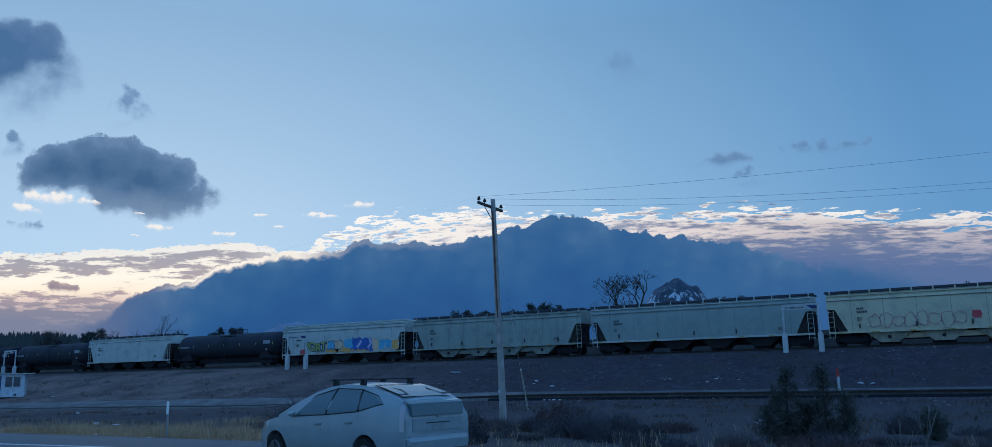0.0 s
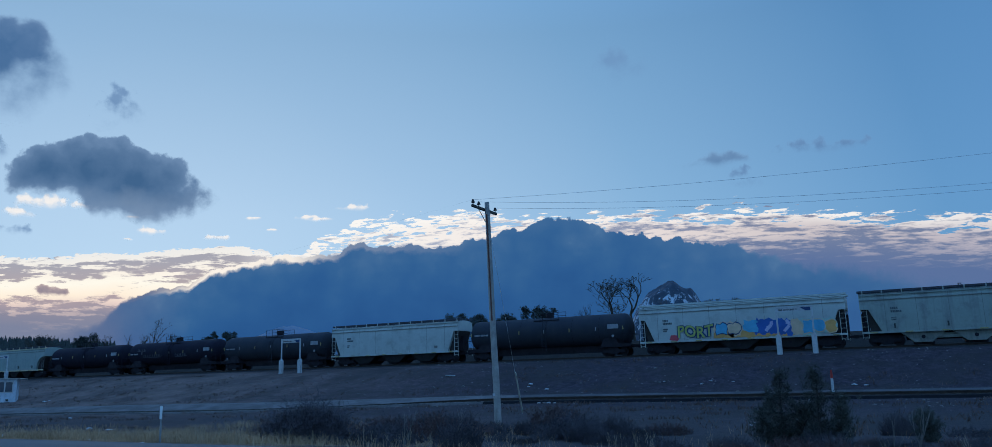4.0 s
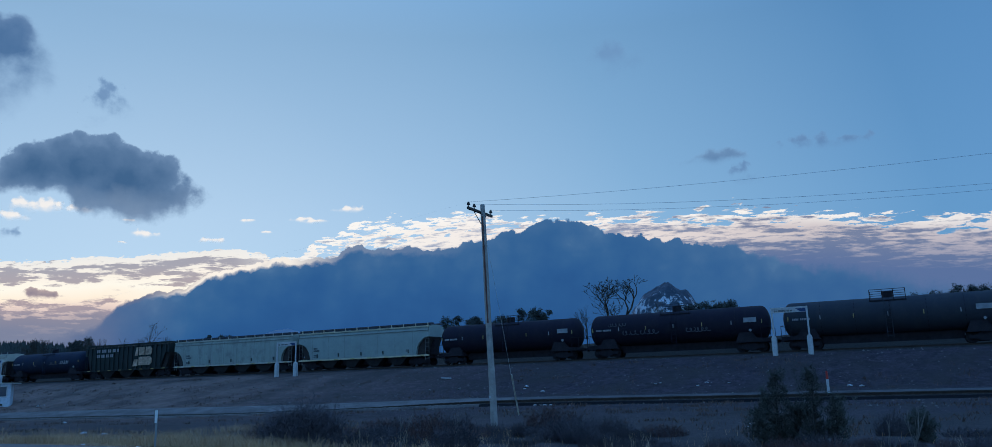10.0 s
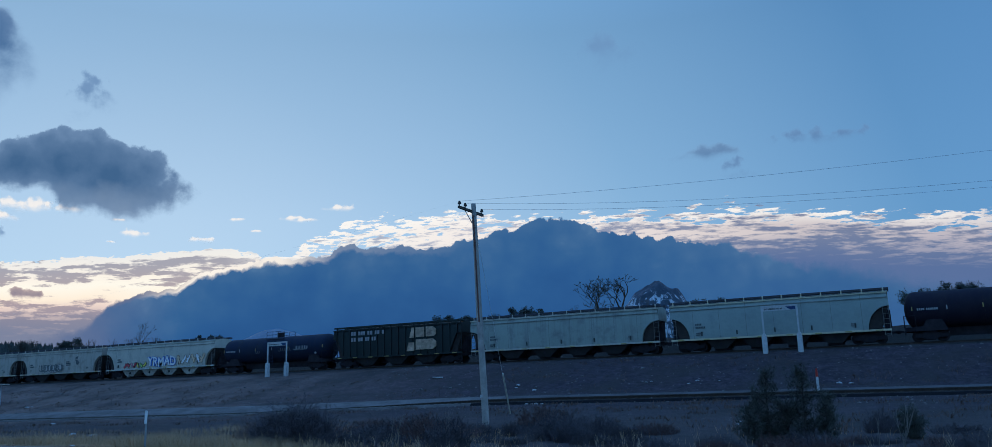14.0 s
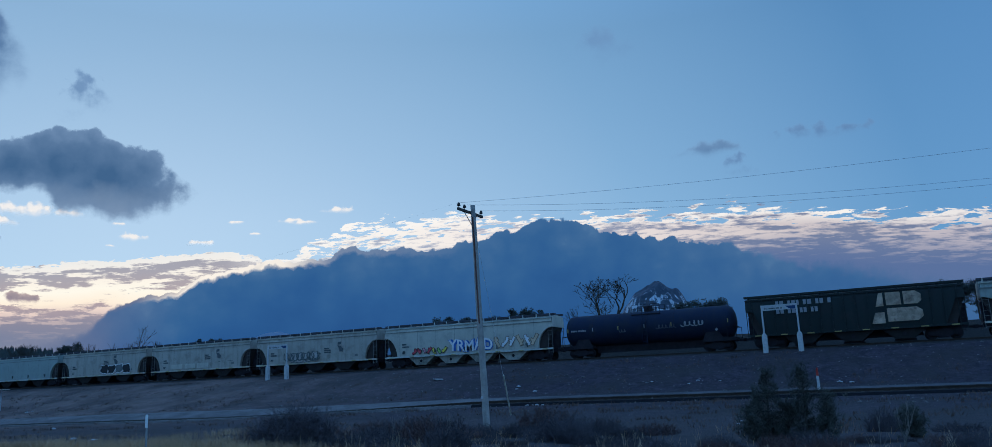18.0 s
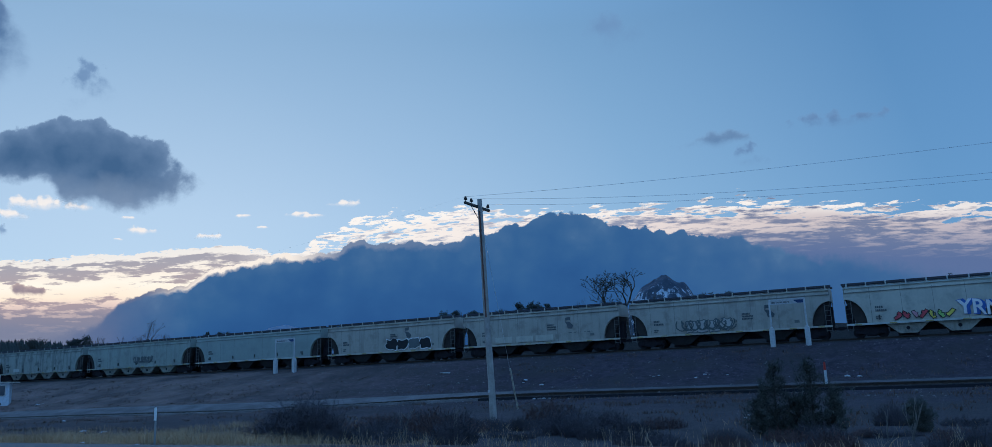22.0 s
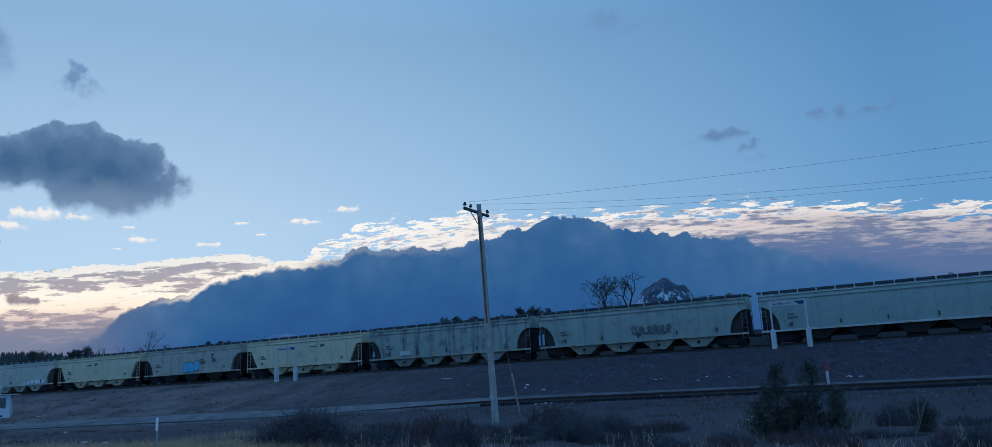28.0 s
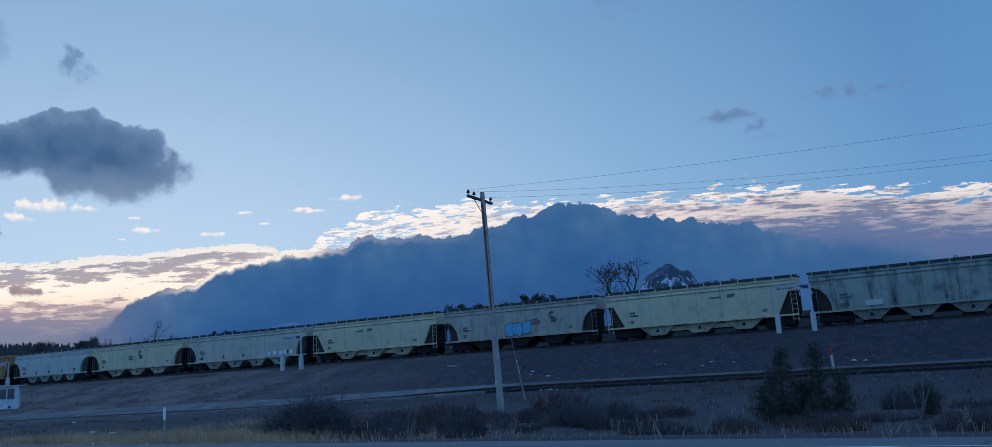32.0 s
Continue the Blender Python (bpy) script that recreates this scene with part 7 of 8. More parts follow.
        prism(bm, [(0.54, 1.255), (0.84, 1.255), (0.86, 1.37), (0.79, 1.43), (0.60, 1.42)], 0.97, 1.14) if side > 0 else prism(bm, [(0.54, 1.255), (0.84, 1.255), (0.86, 1.37), (0.79, 1.43), (0.60, 1.42)], -1.14, -0.97)
        round_edges(bm, 0.03, 2)
        part("wing_mirror", bm, surface("mirror_black", (0.008, 0.009, 0.011), 0.5, 0.2), car, "black wing mirror")
        bm = patch([(-2.85, 0.89), (-2.74, 0.89), (-2.62, 1.31), (-2.79, 1.31)], half, lift=0.012, side=side)
        bmesh.ops.recalc_face_normals(bm, faces=bm.faces)
        part("tail_lamp", bm, LAMP_RED, car, "red tail lamp")
        for c in ([(-2.84, 0.55), (-2.16, 0.55), (-2.14, 0.86), (-2.84, 0.86)], [(-1.08, 0.5), (1.14, 0.5), (1.14, 0.80), (-1.08, 0.84)], [(2.22, 0.5), (2.80, 0.5), (2.80, 0.78), (2.22, 0.80)]):
            bm = patch(c, half, 10, 3, 0.03, side)
            bmesh.ops.recalc_face_normals(bm, faces=bm.faces)
            part("cladding", bm, clad, car, "dark plastic lower cladding")
        for wx in wheels:
            pts = [(wx + 0.66, 0.50), (wx + 0.60, 0.70), (wx + 0.48, 0.835), (wx, 0.85), (wx - 0.48, 0.84), (wx - 0.60, 0.72), (wx - 0.66, 0.50)]
            part("wheel_arch_flare", bar_on(pts, half, 0.04, 0.0, side), clad, car)
            road_wheel(car, wx, side * 0.84, 0.385, 0.25)
        # badge bars on the rear quarter
        add_bars(car, "badge_bars", CHROME, -2.52, 1.10, [(3,)], 0.07, -(half(-2.4, 1.1) + 0.004), 3) if side < 0 else None
        part("side_lamp", patch([(2.70, 0.78), (2.84, 0.78), (2.84, 0.85), (2.70, 0.86)], half, 3, 2, 0.012, side), LENS, car)
        bm = patch([(2.54, 0.955), (2.86, 0.95), (2.84, 1.03), (2.50, 1.045)], half, 6, 3, 0.010, side)
        bmesh.ops.recalc_face_normals(bm, faces=bm.faces)
        part("head_lamp", bm, LENS, car)
    bm = bmesh.new()
    prism(bm, [(-2.7, 0.4), (2.6, 0.4), (2.6, 0.8), (-2.7, 0.8)], -0.7, 0.7)
    part("underbody", bm, TRIM, car)
    # bed cap, windscreen, bonnet cowl, grille, bumper
    bm = bmesh.new()
    prism(bm, [(-2.80, 1.335), (-1.45, 1.35), (-1.55, 1.47), (-1.95, 1.475), (-2.76, 1.445)], -0.965, 0.965)
    round_edges(bm, 0.02, 2)
    part("bed_cover", bm, clad, car, "black ribbed bed cover rail")
    bm = bmesh.new()
    n = 10
    rows = []
    for j in range(9):
        x = 0.51 + (0.94 - 0.51) * j / 8
        z, w = roof(x), half(x, roof(x)) - 0.045
        row = []
        for i in range(n + 1):
            q = 2 * i / n - 1
            row.append(bm.verts.new((x + 0.02 + 0.58 * (1 - min(1, abs(q * w) / 0.9) ** 2) * smoothstep(0.25, 0.8, x), q * w, z + 0.03 * (1 - q * q) + 0.012)))
        rows.append(row)
    for a, b in zip(rows, rows[1:]):
        for i in range(n):
            bm.faces.new((a[i], a[i + 1], b[i + 1], b[i]))
    bmesh.ops.recalc_face_normals(bm, faces=bm.faces)
    # blue base colour stands for sky mirrored in the windscreen
    part("windscreen", bm, glass("windscreen_glass", (0.010, 0.036, 0.075), 0.12, 0.45), car, smooth=True)
    for y in (-0.5, 0.05):
        bm = bmesh.new()
        rod(bm, (1.40, y, 1.275), (1.30, y + 0.5, 1.37), 0.012, seg=5)
        part("wiper", bm, TRIM, car)
    for z0, z1, w in ((0.945, 1.03, 0.54), (0.765, 0.885, 0.50)):
        bm = bmesh.new()
        box(bm, 2.78, 2.905, -w, w, z0, z1)
        round_edges(bm, 0.02, 2)
        grille = part("grille", bm, TRIM, car, "dark grille opening")
        for k in range(3):
            bm = bmesh.new()
            z = z0 + (z1 - z0) * (k + 1) / 4
            box(bm, 2.903, 2.912, -w + 0.02, w - 0.02, z - 0.005, z + 0.005)
            part("grille_slat", bm, surface("grille_grey", (0.06, 0.062, 0.066), 0.5), grille)
    bm = bmesh.new()
    box(bm, 2.86, 2.93, -0.80, 0.80, 0.89, 0.94)
    round_edges(bm, 0.012, 2)
    bar = part("grille_bar", bm, CHROME, car, "chrome bar across the grille")
    bm = bmesh.new()
    prism(bm, [(-0.11, 0.90), (0.11, 0.90), (0.14, 0.93), (0.05, 0.965), (-0.05, 0.965), (-0.14, 0.93)], -0.012, 0.012, pose(2.942, 0, 0, 0, 0, 90))
    part("emblem", bm, CHROME, bar)
    bm = bmesh.new()
    prism(bm, [(2.6, 0.46), (2.93, 0.50), (2.96, 0.66), (2.88, 0.755), (2.6, 0.755)], -0.86, 0.86)
    round_edges(bm, 0.05, 3)
    part("front_bumper", bm, skin, car, smooth=True)
    for s in (-1, 1):
        bm = bmesh.new()
        box(bm, 2.80, 2.90, min(s * 0.56, s * 0.80), max(s * 0.56, s * 0.80), 0.95, 1.03)
        round_edges(bm, 0.02, 2)
        lamp = part("head_lamp", bm, LENS, car)
        bm = bmesh.new()
        box(bm, 2.897, 2.906, min(s * 0.66, s * 0.79), max(s * 0.66, s * 0.79), 0.965, 1.012)
        part("turn_lamp", bm, AMBER, lamp, "lit amber lamp")
        bm = bmesh.new()
        box(bm, 2.80, 2.90, min(s * 0.54, s * 0.80), max(s * 0.54, s * 0.80), 0.77, 0.875)
        round_edges(bm, 0.02, 2)
        lamp = part("driving_lamp", bm, LENS, car)
        bm = bmesh.new()
        box(bm, 2.897, 2.906, min(s * 0.60, s * 0.76), max(s * 0.60, s * 0.76), 0.785, 0.86)
        round_edges(bm, 0.02, 2)
        part("bulb", bm, HEADLAMP, lamp, "lit yellowish lamp")
    bm = bmesh.new()
    prism(bm, [(-3.02, 0.52), (-2.7, 0.52), (-2.7, 0.84), (-2.98, 0.82)], -0.92, 0.92)
    round_edges(bm, 0.04, 2)
    part("rear_bumper", bm, clad, car)
    bm = bmesh.new()
    rod(bm, (0.45, -0.35, 1.88), (0.40, -0.35, 1.93), 0.03, 0.01)
    part("aerial", bm, TRIM, car)
    # a short nose, a long tail
    for ob in car.children_recursive:
        for v in ob.data.vertices:
            v.co.x -= 0.12 * smoothstep(1.0, 1.3, v.co.x) + 0.12 * smoothstep(-2.1, -2.5, v.co.x)
    tagged(car, "white crew-cab pickup truck with dark cladding and lit lamps", "pickup truck")
    return car


hatchback, pickup = make_hatchback(), make_pickup()


# ---- what moves ----
def run(t):
    """How far the train has come at t seconds."""
    q = t / 32
    return FACE_Y * (5.08475 * q - 0.26681 * q ** 2 + 0.55068 * q ** 3 - 0.26968 * q ** 4)


def motions():
    times = [2.0 * k for k in range(17)]
    for car, x in TRAIN:
        walk(car, [(t, pose(x + run(t), TRACK_Y, RAIL_Z)) for t in times])
    rows = []
    for t in (0.0, 0.5, 1.0, 2.0, 4.0, 8.0, SECONDS):
        x, y = -9.55 - 17.6 * min(t, 0.5) - 14.6 * max(0.0, t - 0.5), min(14.0, 12.1 + 2.4 * t)
        rows.append((t, pose(x, y, road_z(x, y), 0, 0, -13.0 if t < 1.5 else 0)))
    walk(hatchback, rows)
    rows = []
    for t, turn, ahead in ((0.0, -4, 0), (7.0, -8, 0), (7.5, -14, 0.58), (8.0, -13, 0.48), (8.5, -9.5, 0.09), (9.0, -3, 0), (9.5, 0, 0), (10.0, 0, 0), (11.0, 0, 0), (SECONDS, 0, 0)):
        x, y = -2.98 + 13.3 * (t - 9.0) + ahead, 9.4 + 1.0 * smoothstep(9.0, 8.0, t)
        rows.append((t, pose(x, y, road_z(x, y), 0, -0.6 if x < 0 else 0, turn)))
    walk(pickup, rows)
    for cloud, near, across in DRIFT:
        walk(cloud, [(t, pose(NEAR_CLOUD_Y * across * t / SECONDS, -NEAR_CLOUD_Y * near * t / SECONDS, 0)) for t in (0.0, SECONDS)])
    walk(cloud_bank, [(t, pose(0.026 * BANK_Y * t / SECONDS, 0, 0)) for t in (0.0, SECONDS)])
    walk(cloud_band, [(t, pose(0.024 * BAND_Y * t / SECONDS, 0, 0)) for t in (0.0, SECONDS)])

# ---- plants and litter between road and railway ----
STRAW = surface("dry_straw", (0.50, 0.31, 0.18), 0.9, 0.5, 0.7)
BRUSH = surface("dark_brush", (0.098, 0.080, 0.088), 0.9, 0.5, 1.5)
REED = surface("pale_stalk", (0.44, 0.32, 0.22), 0.9, 0.4, 1.0)
SNOW = surface("old_snow", (0.72, 0.75, 0.80), 0.7, 0.12, 2.0)
STONE = surface("pale_stone", (0.17, 0.155, 0.15), 0.9, 0.4, 2.0, each=0.3)


def blade(verts, faces, x, y, z, h, w, lean, rng):
    th = rng.uniform(0, 6.283)
    c, s = math.cos(th) * w, math.sin(th) * w
    dx, dy = rng.gauss(0, lean) * h, rng.gauss(0, lean) * h
    k = len(verts)
    verts += [(x - c, y - s, z - 0.03), (x + c, y + s, z - 0.03), (x + c * 0.7 + dx * 0.4, y + s * 0.7 + dy * 0.4, z + h * 0.55), (x - c * 0.7 + dx * 0.4, y - s * 0.7 + dy * 0.4, z + h * 0.55), (x + dx, y + dy, z + h)]
    faces += [(k, k + 1, k + 2, k + 3), (k + 3, k + 2, k + 4)]


def make_grass():
    rng = random.Random(21)
    verts, faces = [], []
    for _ in range(95000):
        x, y = rng.uniform(-62, 8), 17.08 + 14 * rng.random() ** 1.3
        left = smoothstep(-9, -19, x)
        mound = hump(x, -25.0, 8.0, 1.0) * smoothstep(17.3, 18.5, y)
        thick = 0.025 + left * (0.3 + 0.7 * smoothstep(-0.15, 0.25, fractal(x * 0.3, y * 0.45, 4.0))) * (0.2 + 0.8 * min(1.0, mound * 1.6))
        if rng.random() > thick:
            continue
        blade(verts, faces, x, y, land(x, y), rng.uniform(0.12, 0.36) * (0.8 + 0.6 * mound), 0.0075, 0.5, rng)
    tagged(raw("dry_grass", verts, faces, STRAW), "straw-coloured dry winter grass along the road", "grass", kind="stuff")
    verts, faces = [], []
    for _ in range(3400):
        x, y = rng.uniform(-115, 10), rng.uniform(29, 69)
        if fractal(x * 0.12, y * 0.2, 8.0) < 0.0:
            continue
        if abs(y - spur_y(x)) < 2.2 or 0 < y - spur_y(x) < 6.0:
            continue
        r, n = rng.uniform(0.08, 0.42), rng.randrange(4, 16)
        for _ in range(n):
            px, py = x + rng.gauss(0, r), y + rng.gauss(0, r)
            blade(verts, faces, px, py, land(px, py), rng.uniform(0.08, 0.24) * (0.7 + r), 0.022, 0.6, rng)
    tagged(raw("bank_weeds", verts, faces, surface("brown_weed", (0.145, 0.09, 0.072), 0.9, 0.5, 0.5)), "brown dead weeds on the railway bank", "weeds", kind="stuff")
    verts, faces = [], []
    for _ in range(190):
        x, y = -24 + 25.5 * rng.random(), 17.12 + 2.6 * rng.random() ** 2.0
        tuft = fractal(x * 0.9, 2.0, 6.0)
        if tuft < -0.12 and rng.random() < 0.75:
            continue
        tall = rng.random() ** 2.2
        for _ in range(rng.choice((1, 1, 2, 3))):
            px, py, h = x + rng.gauss(0, 0.10), y + rng.gauss(0, 0.10), 0.16 + 0.60 * tall * rng.uniform(0.7, 1.0)
            blade(verts, faces, px, py, land(px, py), h, 0.0048, 0.16, rng)
            for _ in range(int(5 * tall)):
                blade(verts, faces, px + rng.gauss(0, 0.02), py, land(px, py) + h * rng.uniform(0.35, 0.8), h * 0.22, 0.004, 0.5, rng)
    tagged(raw("tall_stalks", verts, faces, REED), "pale dry stalks standing along the road's edge", "stalks", kind="stuff")


make_grass()


def make_shrub(seed, height, spread, count, material=BRUSH):
    """A leafless shrub of many fine upright stems."""
    rng = random.Random(seed)
    root = empty("shrub")
    verts, faces = [], []
    for _ in range(count):
        a = rng.uniform(0, 6.283)
        r = spread * 0.6 * math.sqrt(rng.random())
        p = Vector((r * math.cos(a), r * math.sin(a), 0))
        d = Vector((rng.gauss(0, 0.4), rng.gauss(0, 0.4), 1)).normalized()
        h = height * rng.uniform(0.35, 1.0) * (1 - 0.5 * (r / spread / 0.6) ** 2) * (0.75 + 0.35 * fractal(p.x * 2.2 + seed, p.y * 2.2))
        for seg in range(3):
            q = p + d * h / 3
            k = len(verts)
            w = d.orthogonal().normalized() * (0.009 - 0.002 * seg)
            verts += [tuple(p - w), tuple(p + w), tuple(q + w * 0.7), tuple(q - w * 0.7)]
            faces.append((k, k + 1, k + 2, k + 3))
            for _ in range(7):
                t = (d + Vector((rng.gauss(0, 0.8), rng.gauss(0, 0.8), rng.gauss(-0.2, 0.5)))).normalized()
                b = p + (q - p) * rng.random()
                k = len(verts)
                w2 = t.orthogonal().normalized() * 0.006
                verts += [tuple(b - w2), tuple(b + w2), tuple(b + t * h * rng.uniform(0.12, 0.3))]
                faces.append((k, k + 1, k + 2))
            p = q
            d = (d + Vector((rng.gauss(0, 0.18), rng.gauss(0, 0.18), 0.05))).normalized()
    raw("stem_thicket", verts, faces, material, root)
    tagged(root, "dark leafless shrub in the roadside ditch", "shrub", group="ditch shrubs")
    return root


def plant_shrubs():
    rng = random.Random(77)
    kinds = [make_shrub(1, 1.6, 1.3, 420), make_shrub(2, 0.95, 1.7, 300), make_shrub(3, 0.7, 1.5, 240)]
    reddish = make_shrub(4, 1.0, 1.6, 280, surface("red_brush", (0.135, 0.078, 0.072), 0.9, 0.5, 1.5))
    spots = [(-20.5, 23.0, 0, 1.2), (-20.7, 23.2, 0, 1.7), (-20.2, 23.4, 0, 1.6), (-20.4, 22.7, 0, 1.5), (-20.9, 23.0, 0, 1.3), (-20.0, 22.9, 0, 1.3), (-20.4, 23.6, 0, 1.65), (-19.7, 23.2, 0, 1.1)]
    x = -19.5
    while x < 4.5:
        spots.append((x, rng.uniform(20.5, 30), rng.choice((0, 1, 1, 2, 3)), rng.uniform(0.7, 1.5)))
        x += rng.uniform(0.2, 0.55)
    spots += [(rng.uniform(-25, -11), rng.uniform(26, 32), rng.choice((1, 3, 3, 2)), rng.uniform(0.8, 1.5)) for _ in range(22)]
    used = set()
    for x, y, k, s in spots:
        if y < 33 and abs(x / y + 0.528) < 0.05:
            s *= 0.5        # low growth round the foot of the pole
        if x > -13:
            s *= 0.55 if x > -3 else 0.7
        src = (kinds + [reddish])[k]
        m = pose(x, y, land(x, y), rng.uniform(-6, 6), rng.uniform(-6, 6), rng.uniform(0, 360))
        src.scale = (s, s, s * rng.uniform(0.7, 1.2))
        if k not in used:
            used.add(k)
            src.matrix_basis = m
        else:
            copy_thing(src, m)


plant_shrubs()


def young_pine(x, y, height, spread, seed, label):
    """An open, irregular young pine: few upswept limbs that end in brushes of needles."""
    rng = random.Random(seed)
    root = empty("young_pine", pose(x, y, land(x, y) - 0.05))
    bm = bmesh.new()
    rod(bm, (0, 0, 0), (0.05, 0, height * 0.93), height * 0.02, height * 0.006)
    part("trunk", bm, BARK, root)
    limbs = bmesh.new()
    verts, faces = [], []

    def brush(c, along, size, count):
        for _ in range(count):
            o = c + Vector((rng.gauss(0, 1), rng.gauss(0, 1), rng.gauss(0, 1))) * size * 0.42
            d = (along * 0.5 + Vector((rng.gauss(0, 0.7), rng.gauss(0, 0.7), rng.gauss(0.2, 0.6)))).normalized()
            w = d.orthogonal().normalized() * 0.010
            k = len(verts)
            verts.extend([tuple(o - w), tuple(o + w), tuple(o + d * rng.uniform(0.10, 0.22))])
            faces.append((k, k + 1, k + 2))

    z = height * 0.05
    while z < height * 0.92:
        q = z / height
        lobe = 0.6 + 0.4 * math.sin(q * 11 + seed)
        reach = spread * (0.45 + 0.55 * (1 - q)) * (0.55 + 0.6 * lobe)
        for i in range(rng.choice((3, 4, 5))):
            th = rng.uniform(0, 6.283)
            r = reach * rng.uniform(0.35, 1.15)
            base = Vector((0.05 * q, 0, z))
            tip = Vector((r * math.cos(th), r * math.sin(th), z + r * rng.uniform(0.2, 0.9)))
            rod(limbs, base, tip, 0.014 * (1.2 - q), 0.005, 5)
            along = (tip - base).normalized()
            for f in (0.45, 0.7, 0.88, 1.0):
                if rng.random() < 0.6:
                    side = Vector((rng.gauss(0, 0.12), rng.gauss(0, 0.12), rng.gauss(0.02, 0.08)))
                    brush(base.lerp(tip, f) + side, along, rng.uniform(0.07, 0.14), 15)
        z += height * rng.uniform(0.035, 0.07)
    brush(Vector((0.05, 0, height * 0.93)), Vector((0, 0, 1)), 0.22, 60)
    part("limb_whorl", limbs, BARK, root)
    raw("needles", verts, faces, NEEDLES, root)
    tagged(root, label, "pine tree", group="young pines in the ditch")


young_pine(-3.98, 27.0, 2.38, 0.62, 3, "young dark green pine in the roadside ditch")
young_pine(-3.45, 27.3, 1.2, 0.60, 4, "bushy young pine beside a taller one")
young_pine(-2.86, 26.9, 2.28, 0.42, 5, "slim young dark green pine in the ditch")
young_pine(-2.25, 27.0, 1.35, 0.45, 6, "short young pine beside a taller one")
young_pine(0.10, 27.0, 0.80, 0.24, 7, "small young pine in the dark ditch")
young_pine(-4.40, 26.6, 1.25, 0.55, 8, "short young pine beside a taller one")


PALE_BARK = surface("pale_bark", (0.19, 0.165, 0.15), 0.9, 0.3, 3.0)


def pale_saplings():
    """A few pale leafless stems among the dark brush."""
    for x, y, h, seed in ((-0.35, 25.0, 1.25, 2), (-0.05, 25.3, 1.05, 4), (-0.95, 24.6, 0.9, 6), (-14.1, 20.5, 1.1, 8), (-12.6, 21.0, 1.2, 10)):
        bare_tree("sapling", "pale leafless sapling in the roadside ditch", x, y, land(x, y), h, seed, 1, 0.20, 0.010, 3, (2, 2))
        for ob in scene.collection.objects[-2:]:
            ob.data.materials.clear()
            ob.data.materials.append(PALE_BARK)


pale_saplings()


def lump(bm, rng, r, flat=0.6):
    bmesh.ops.create_icosphere(bm, subdivisions=1, radius=r)
    for v in bm.verts:
        v.co = v.co * rng.uniform(0.75, 1.2)
        v.co.z *= flat


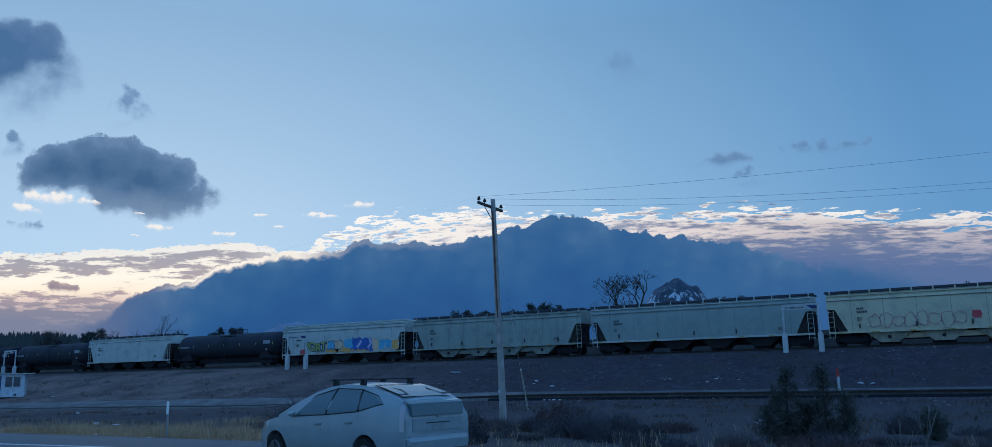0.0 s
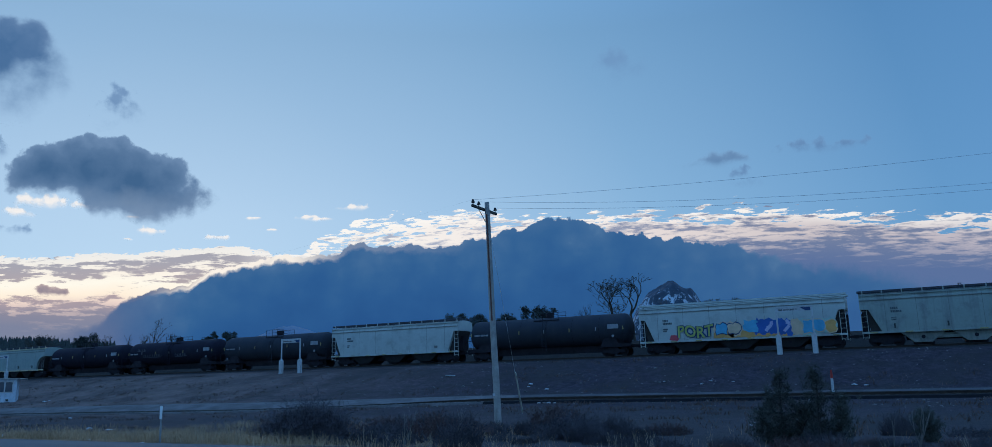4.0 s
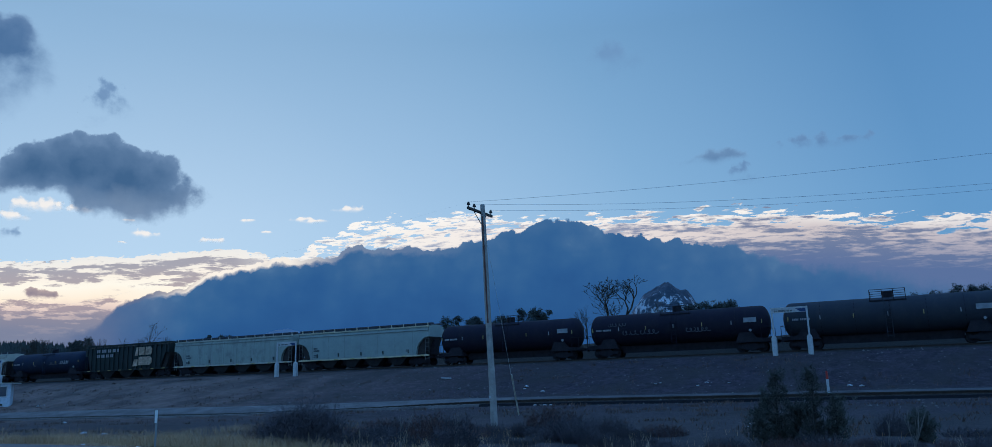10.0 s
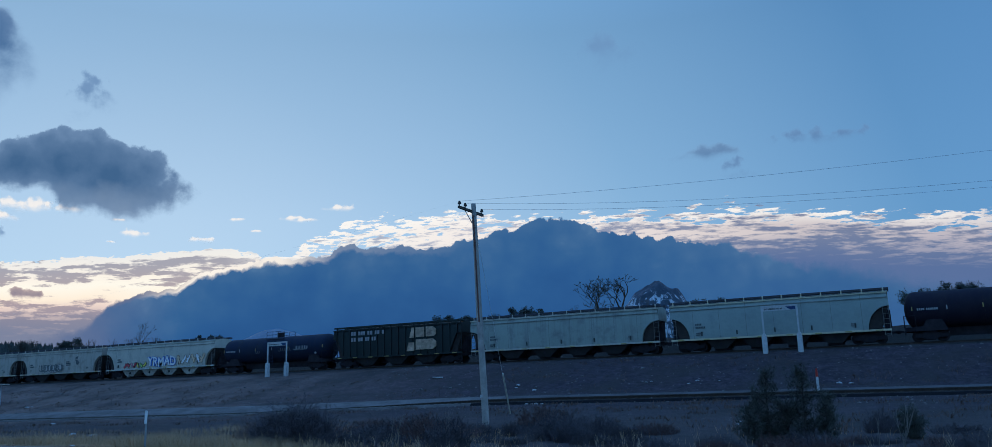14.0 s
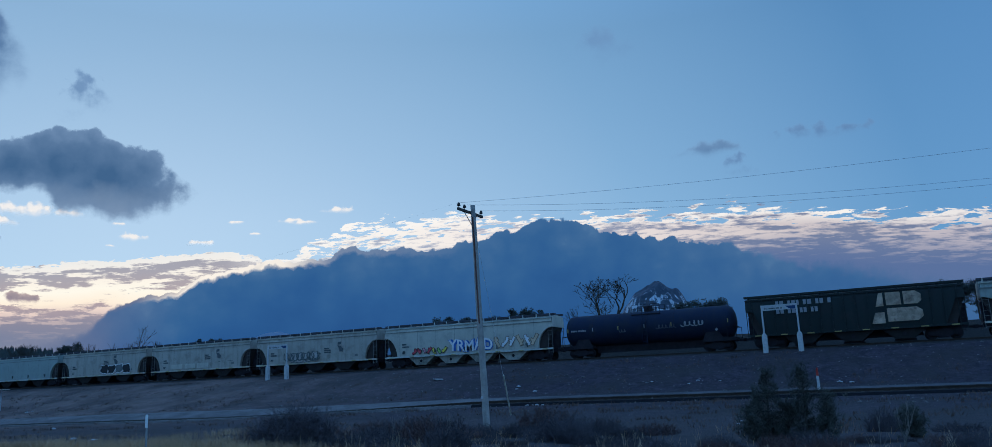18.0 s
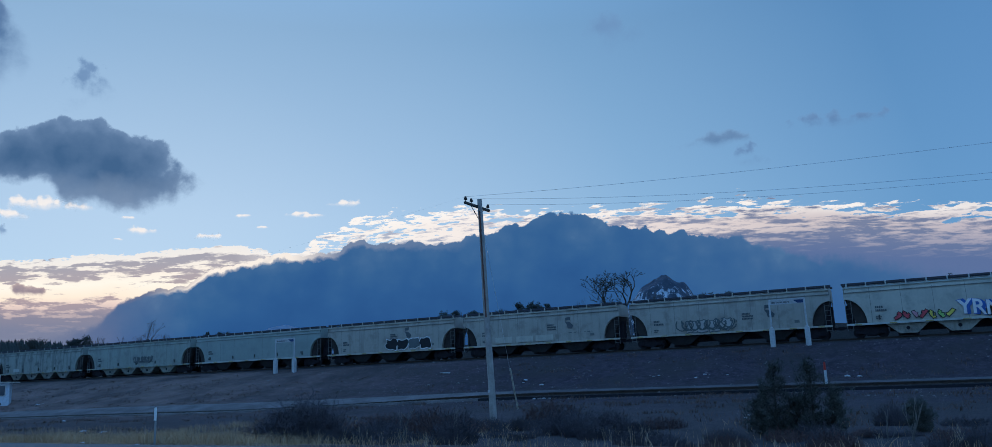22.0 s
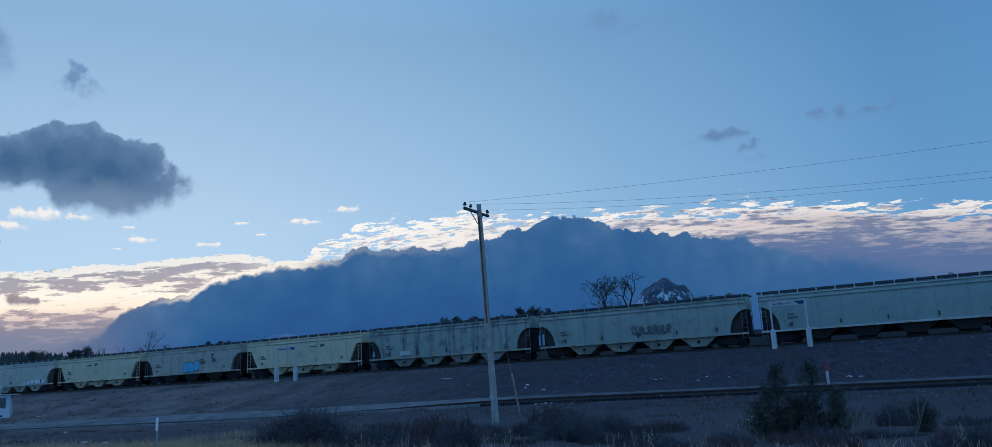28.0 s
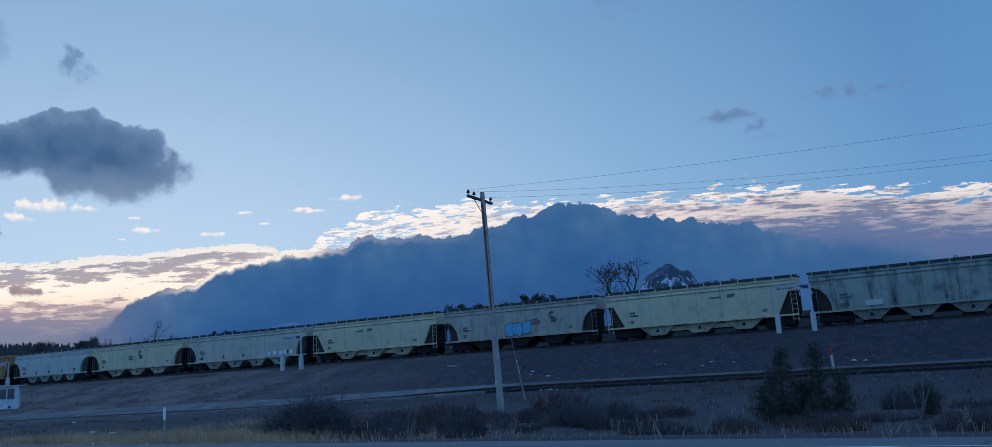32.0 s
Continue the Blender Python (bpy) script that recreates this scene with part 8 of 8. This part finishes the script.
def scatter():
    rng = random.Random(31)
    # pale stones on the bank: one joined lot of small ones, single larger ones
    verts, faces = [], []
    for _ in range(5000):
        x, y = rng.uniform(-125, 10), rng.uniform(34, 71)
        r = rng.uniform(0.03, 0.13) * (0.6 + 0.6 * rng.random() ** 3) * (0.45 + 0.55 * smoothstep(38, 50, y))
        z = land(x, y)
        k = len(verts)
        ring = [(x + r * math.cos(i * 1.2566 + r) * rng.uniform(0.7, 1.3), y + r * math.sin(i * 1.2566 + r), z - 0.02) for i in range(5)]
        verts += ring + [(x + rng.uniform(-0.3, 0.3) * r, y, z + r * rng.uniform(0.5, 1.0))]
        faces += [(k + i, k + (i + 1) % 5, k + 5) for i in range(5)]
    tagged(raw("scattered_stones", verts, faces, STONE), "small pale stones strewn over the railway bank", "stones", kind="stuff")
    meshes = []
    for i in range(4):
        bm = bmesh.new()
        lump(bm, rng, 0.2)
        me = mesh_of(bm, "boulder")
        me.materials.append(STONE)
        meshes.append(me)
    for i in range(36):
        x, y = rng.uniform(-95, 8), rng.uniform(50, 69)
        ob = new("rock", meshes[i % 4])
        ob.matrix_basis = pose(x, y, land(x, y) + 0.02, 0, 0, rng.uniform(0, 360)) @ Matrix.Scale(rng.uniform(0.35, 0.9), 4)
        tagged(ob, "pale grey rock on the railway embankment", "rock", group="rocks on the bank")
    white_stone = surface("white_debris", (0.42, 0.43, 0.45), 0.8, 0.2, 3.0)
    # pale debris beside the siding
    for a, y, w in ((-0.452, 60.5, 0.45), (-0.476, 61.7, 0.5), (-0.479, 61.2, 0.35), (-0.464, 50.9, 0.3), (-0.456, 50.9, 0.26), (-0.449, 51.0, 0.4), (-0.441, 51.0, 0.3), (-0.227, 63.0, 0.34), (-0.239, 62.1, 0.26), (-0.286, 62.4, 0.26), (-0.293, 62.2, 0.3), (-0.064, 62.6, 0.5),
                    (-0.052, 62.4, 0.45), (-0.200, 62.8, 0.25), (-0.179, 34.7, 0.17), (-0.183, 33.4, 0.16), (-1.567, 56.0, 0.5), (-1.55, 56.6, 0.3), (-1.481, 38.0, 0.4), (-1.42, 29.0, 0.4), (-0.04, 58.0, 0.4)):
        bm = bmesh.new()
        lump(bm, rng, w * 0.5, 0.35)
        ob = part("debris", bm, white_stone)
        x = a * y
        ob.matrix_basis = pose(x, y, land(x, y) + 0.04, 0, 0, rng.uniform(0, 360))
        tagged(ob, "pale piece of rubble lying beside the siding", "debris", group="rubble by the siding")
    bm = bmesh.new()
    box(bm, -0.5, 0.5, -0.1, 0.1, 0, 0.1)
    round_edges(bm, 0.01, 1)
    plank = part("plank", bm, white_stone)
    plank.matrix_basis = pose(-0.606 * 64.5, 64.5, land(-0.606 * 64.5, 64.5) + 0.05, 0, 3, 4)
    tagged(plank, "pale weathered plank lying on the bank", "plank")
    # snow remnants in the verge
    for a, y, w, d in ((-1.74, 23.5, 0.8, 0.5), (-1.70, 24.6, 0.4, 0.3), (-1.56, 25.0, 0.5, 0.2), (-1.52, 25.5, 0.6, 0.25), (-1.475, 26.2, 0.5, 0.2), (-1.36, 29.0, 0.3, 0.2), (-1.42, 18.0, 0.12, 0.10), (-1.265, 17.7, 0.13, 0.10)):
        bm = bmesh.new()
        x = a * y
        n = 16
        c = bm.verts.new((0, 0, 0.10 * min(1, w)))
        ring = []
        for i in range(n):
            th = 2 * math.pi * i / n
            r = rng.uniform(0.65, 1.15)
            px, py = w * r * math.cos(th), d * r * math.sin(th)
            ring.append(bm.verts.new((px, py, land(x + px, y + py) - land(x, y) - 0.01)))
        mid = [bm.verts.new(((v.co.x * 0.6), v.co.y * 0.6, 0.6 * v.co.z + 0.085 * min(1, w))) for v in ring]
        for i in range(n):
            j = (i + 1) % n
            bm.faces.new((ring[i], ring[j], mid[j], mid[i]))
            bm.faces.new((mid[i], mid[j], c))
        ob = part("snow_patch", bm, SNOW, smooth=True)
        ob.location = (x, y, land(x, y))
        tagged(ob, "remnant of old snow in the grass", "snow", group="snow remnants")


scatter()


motions()
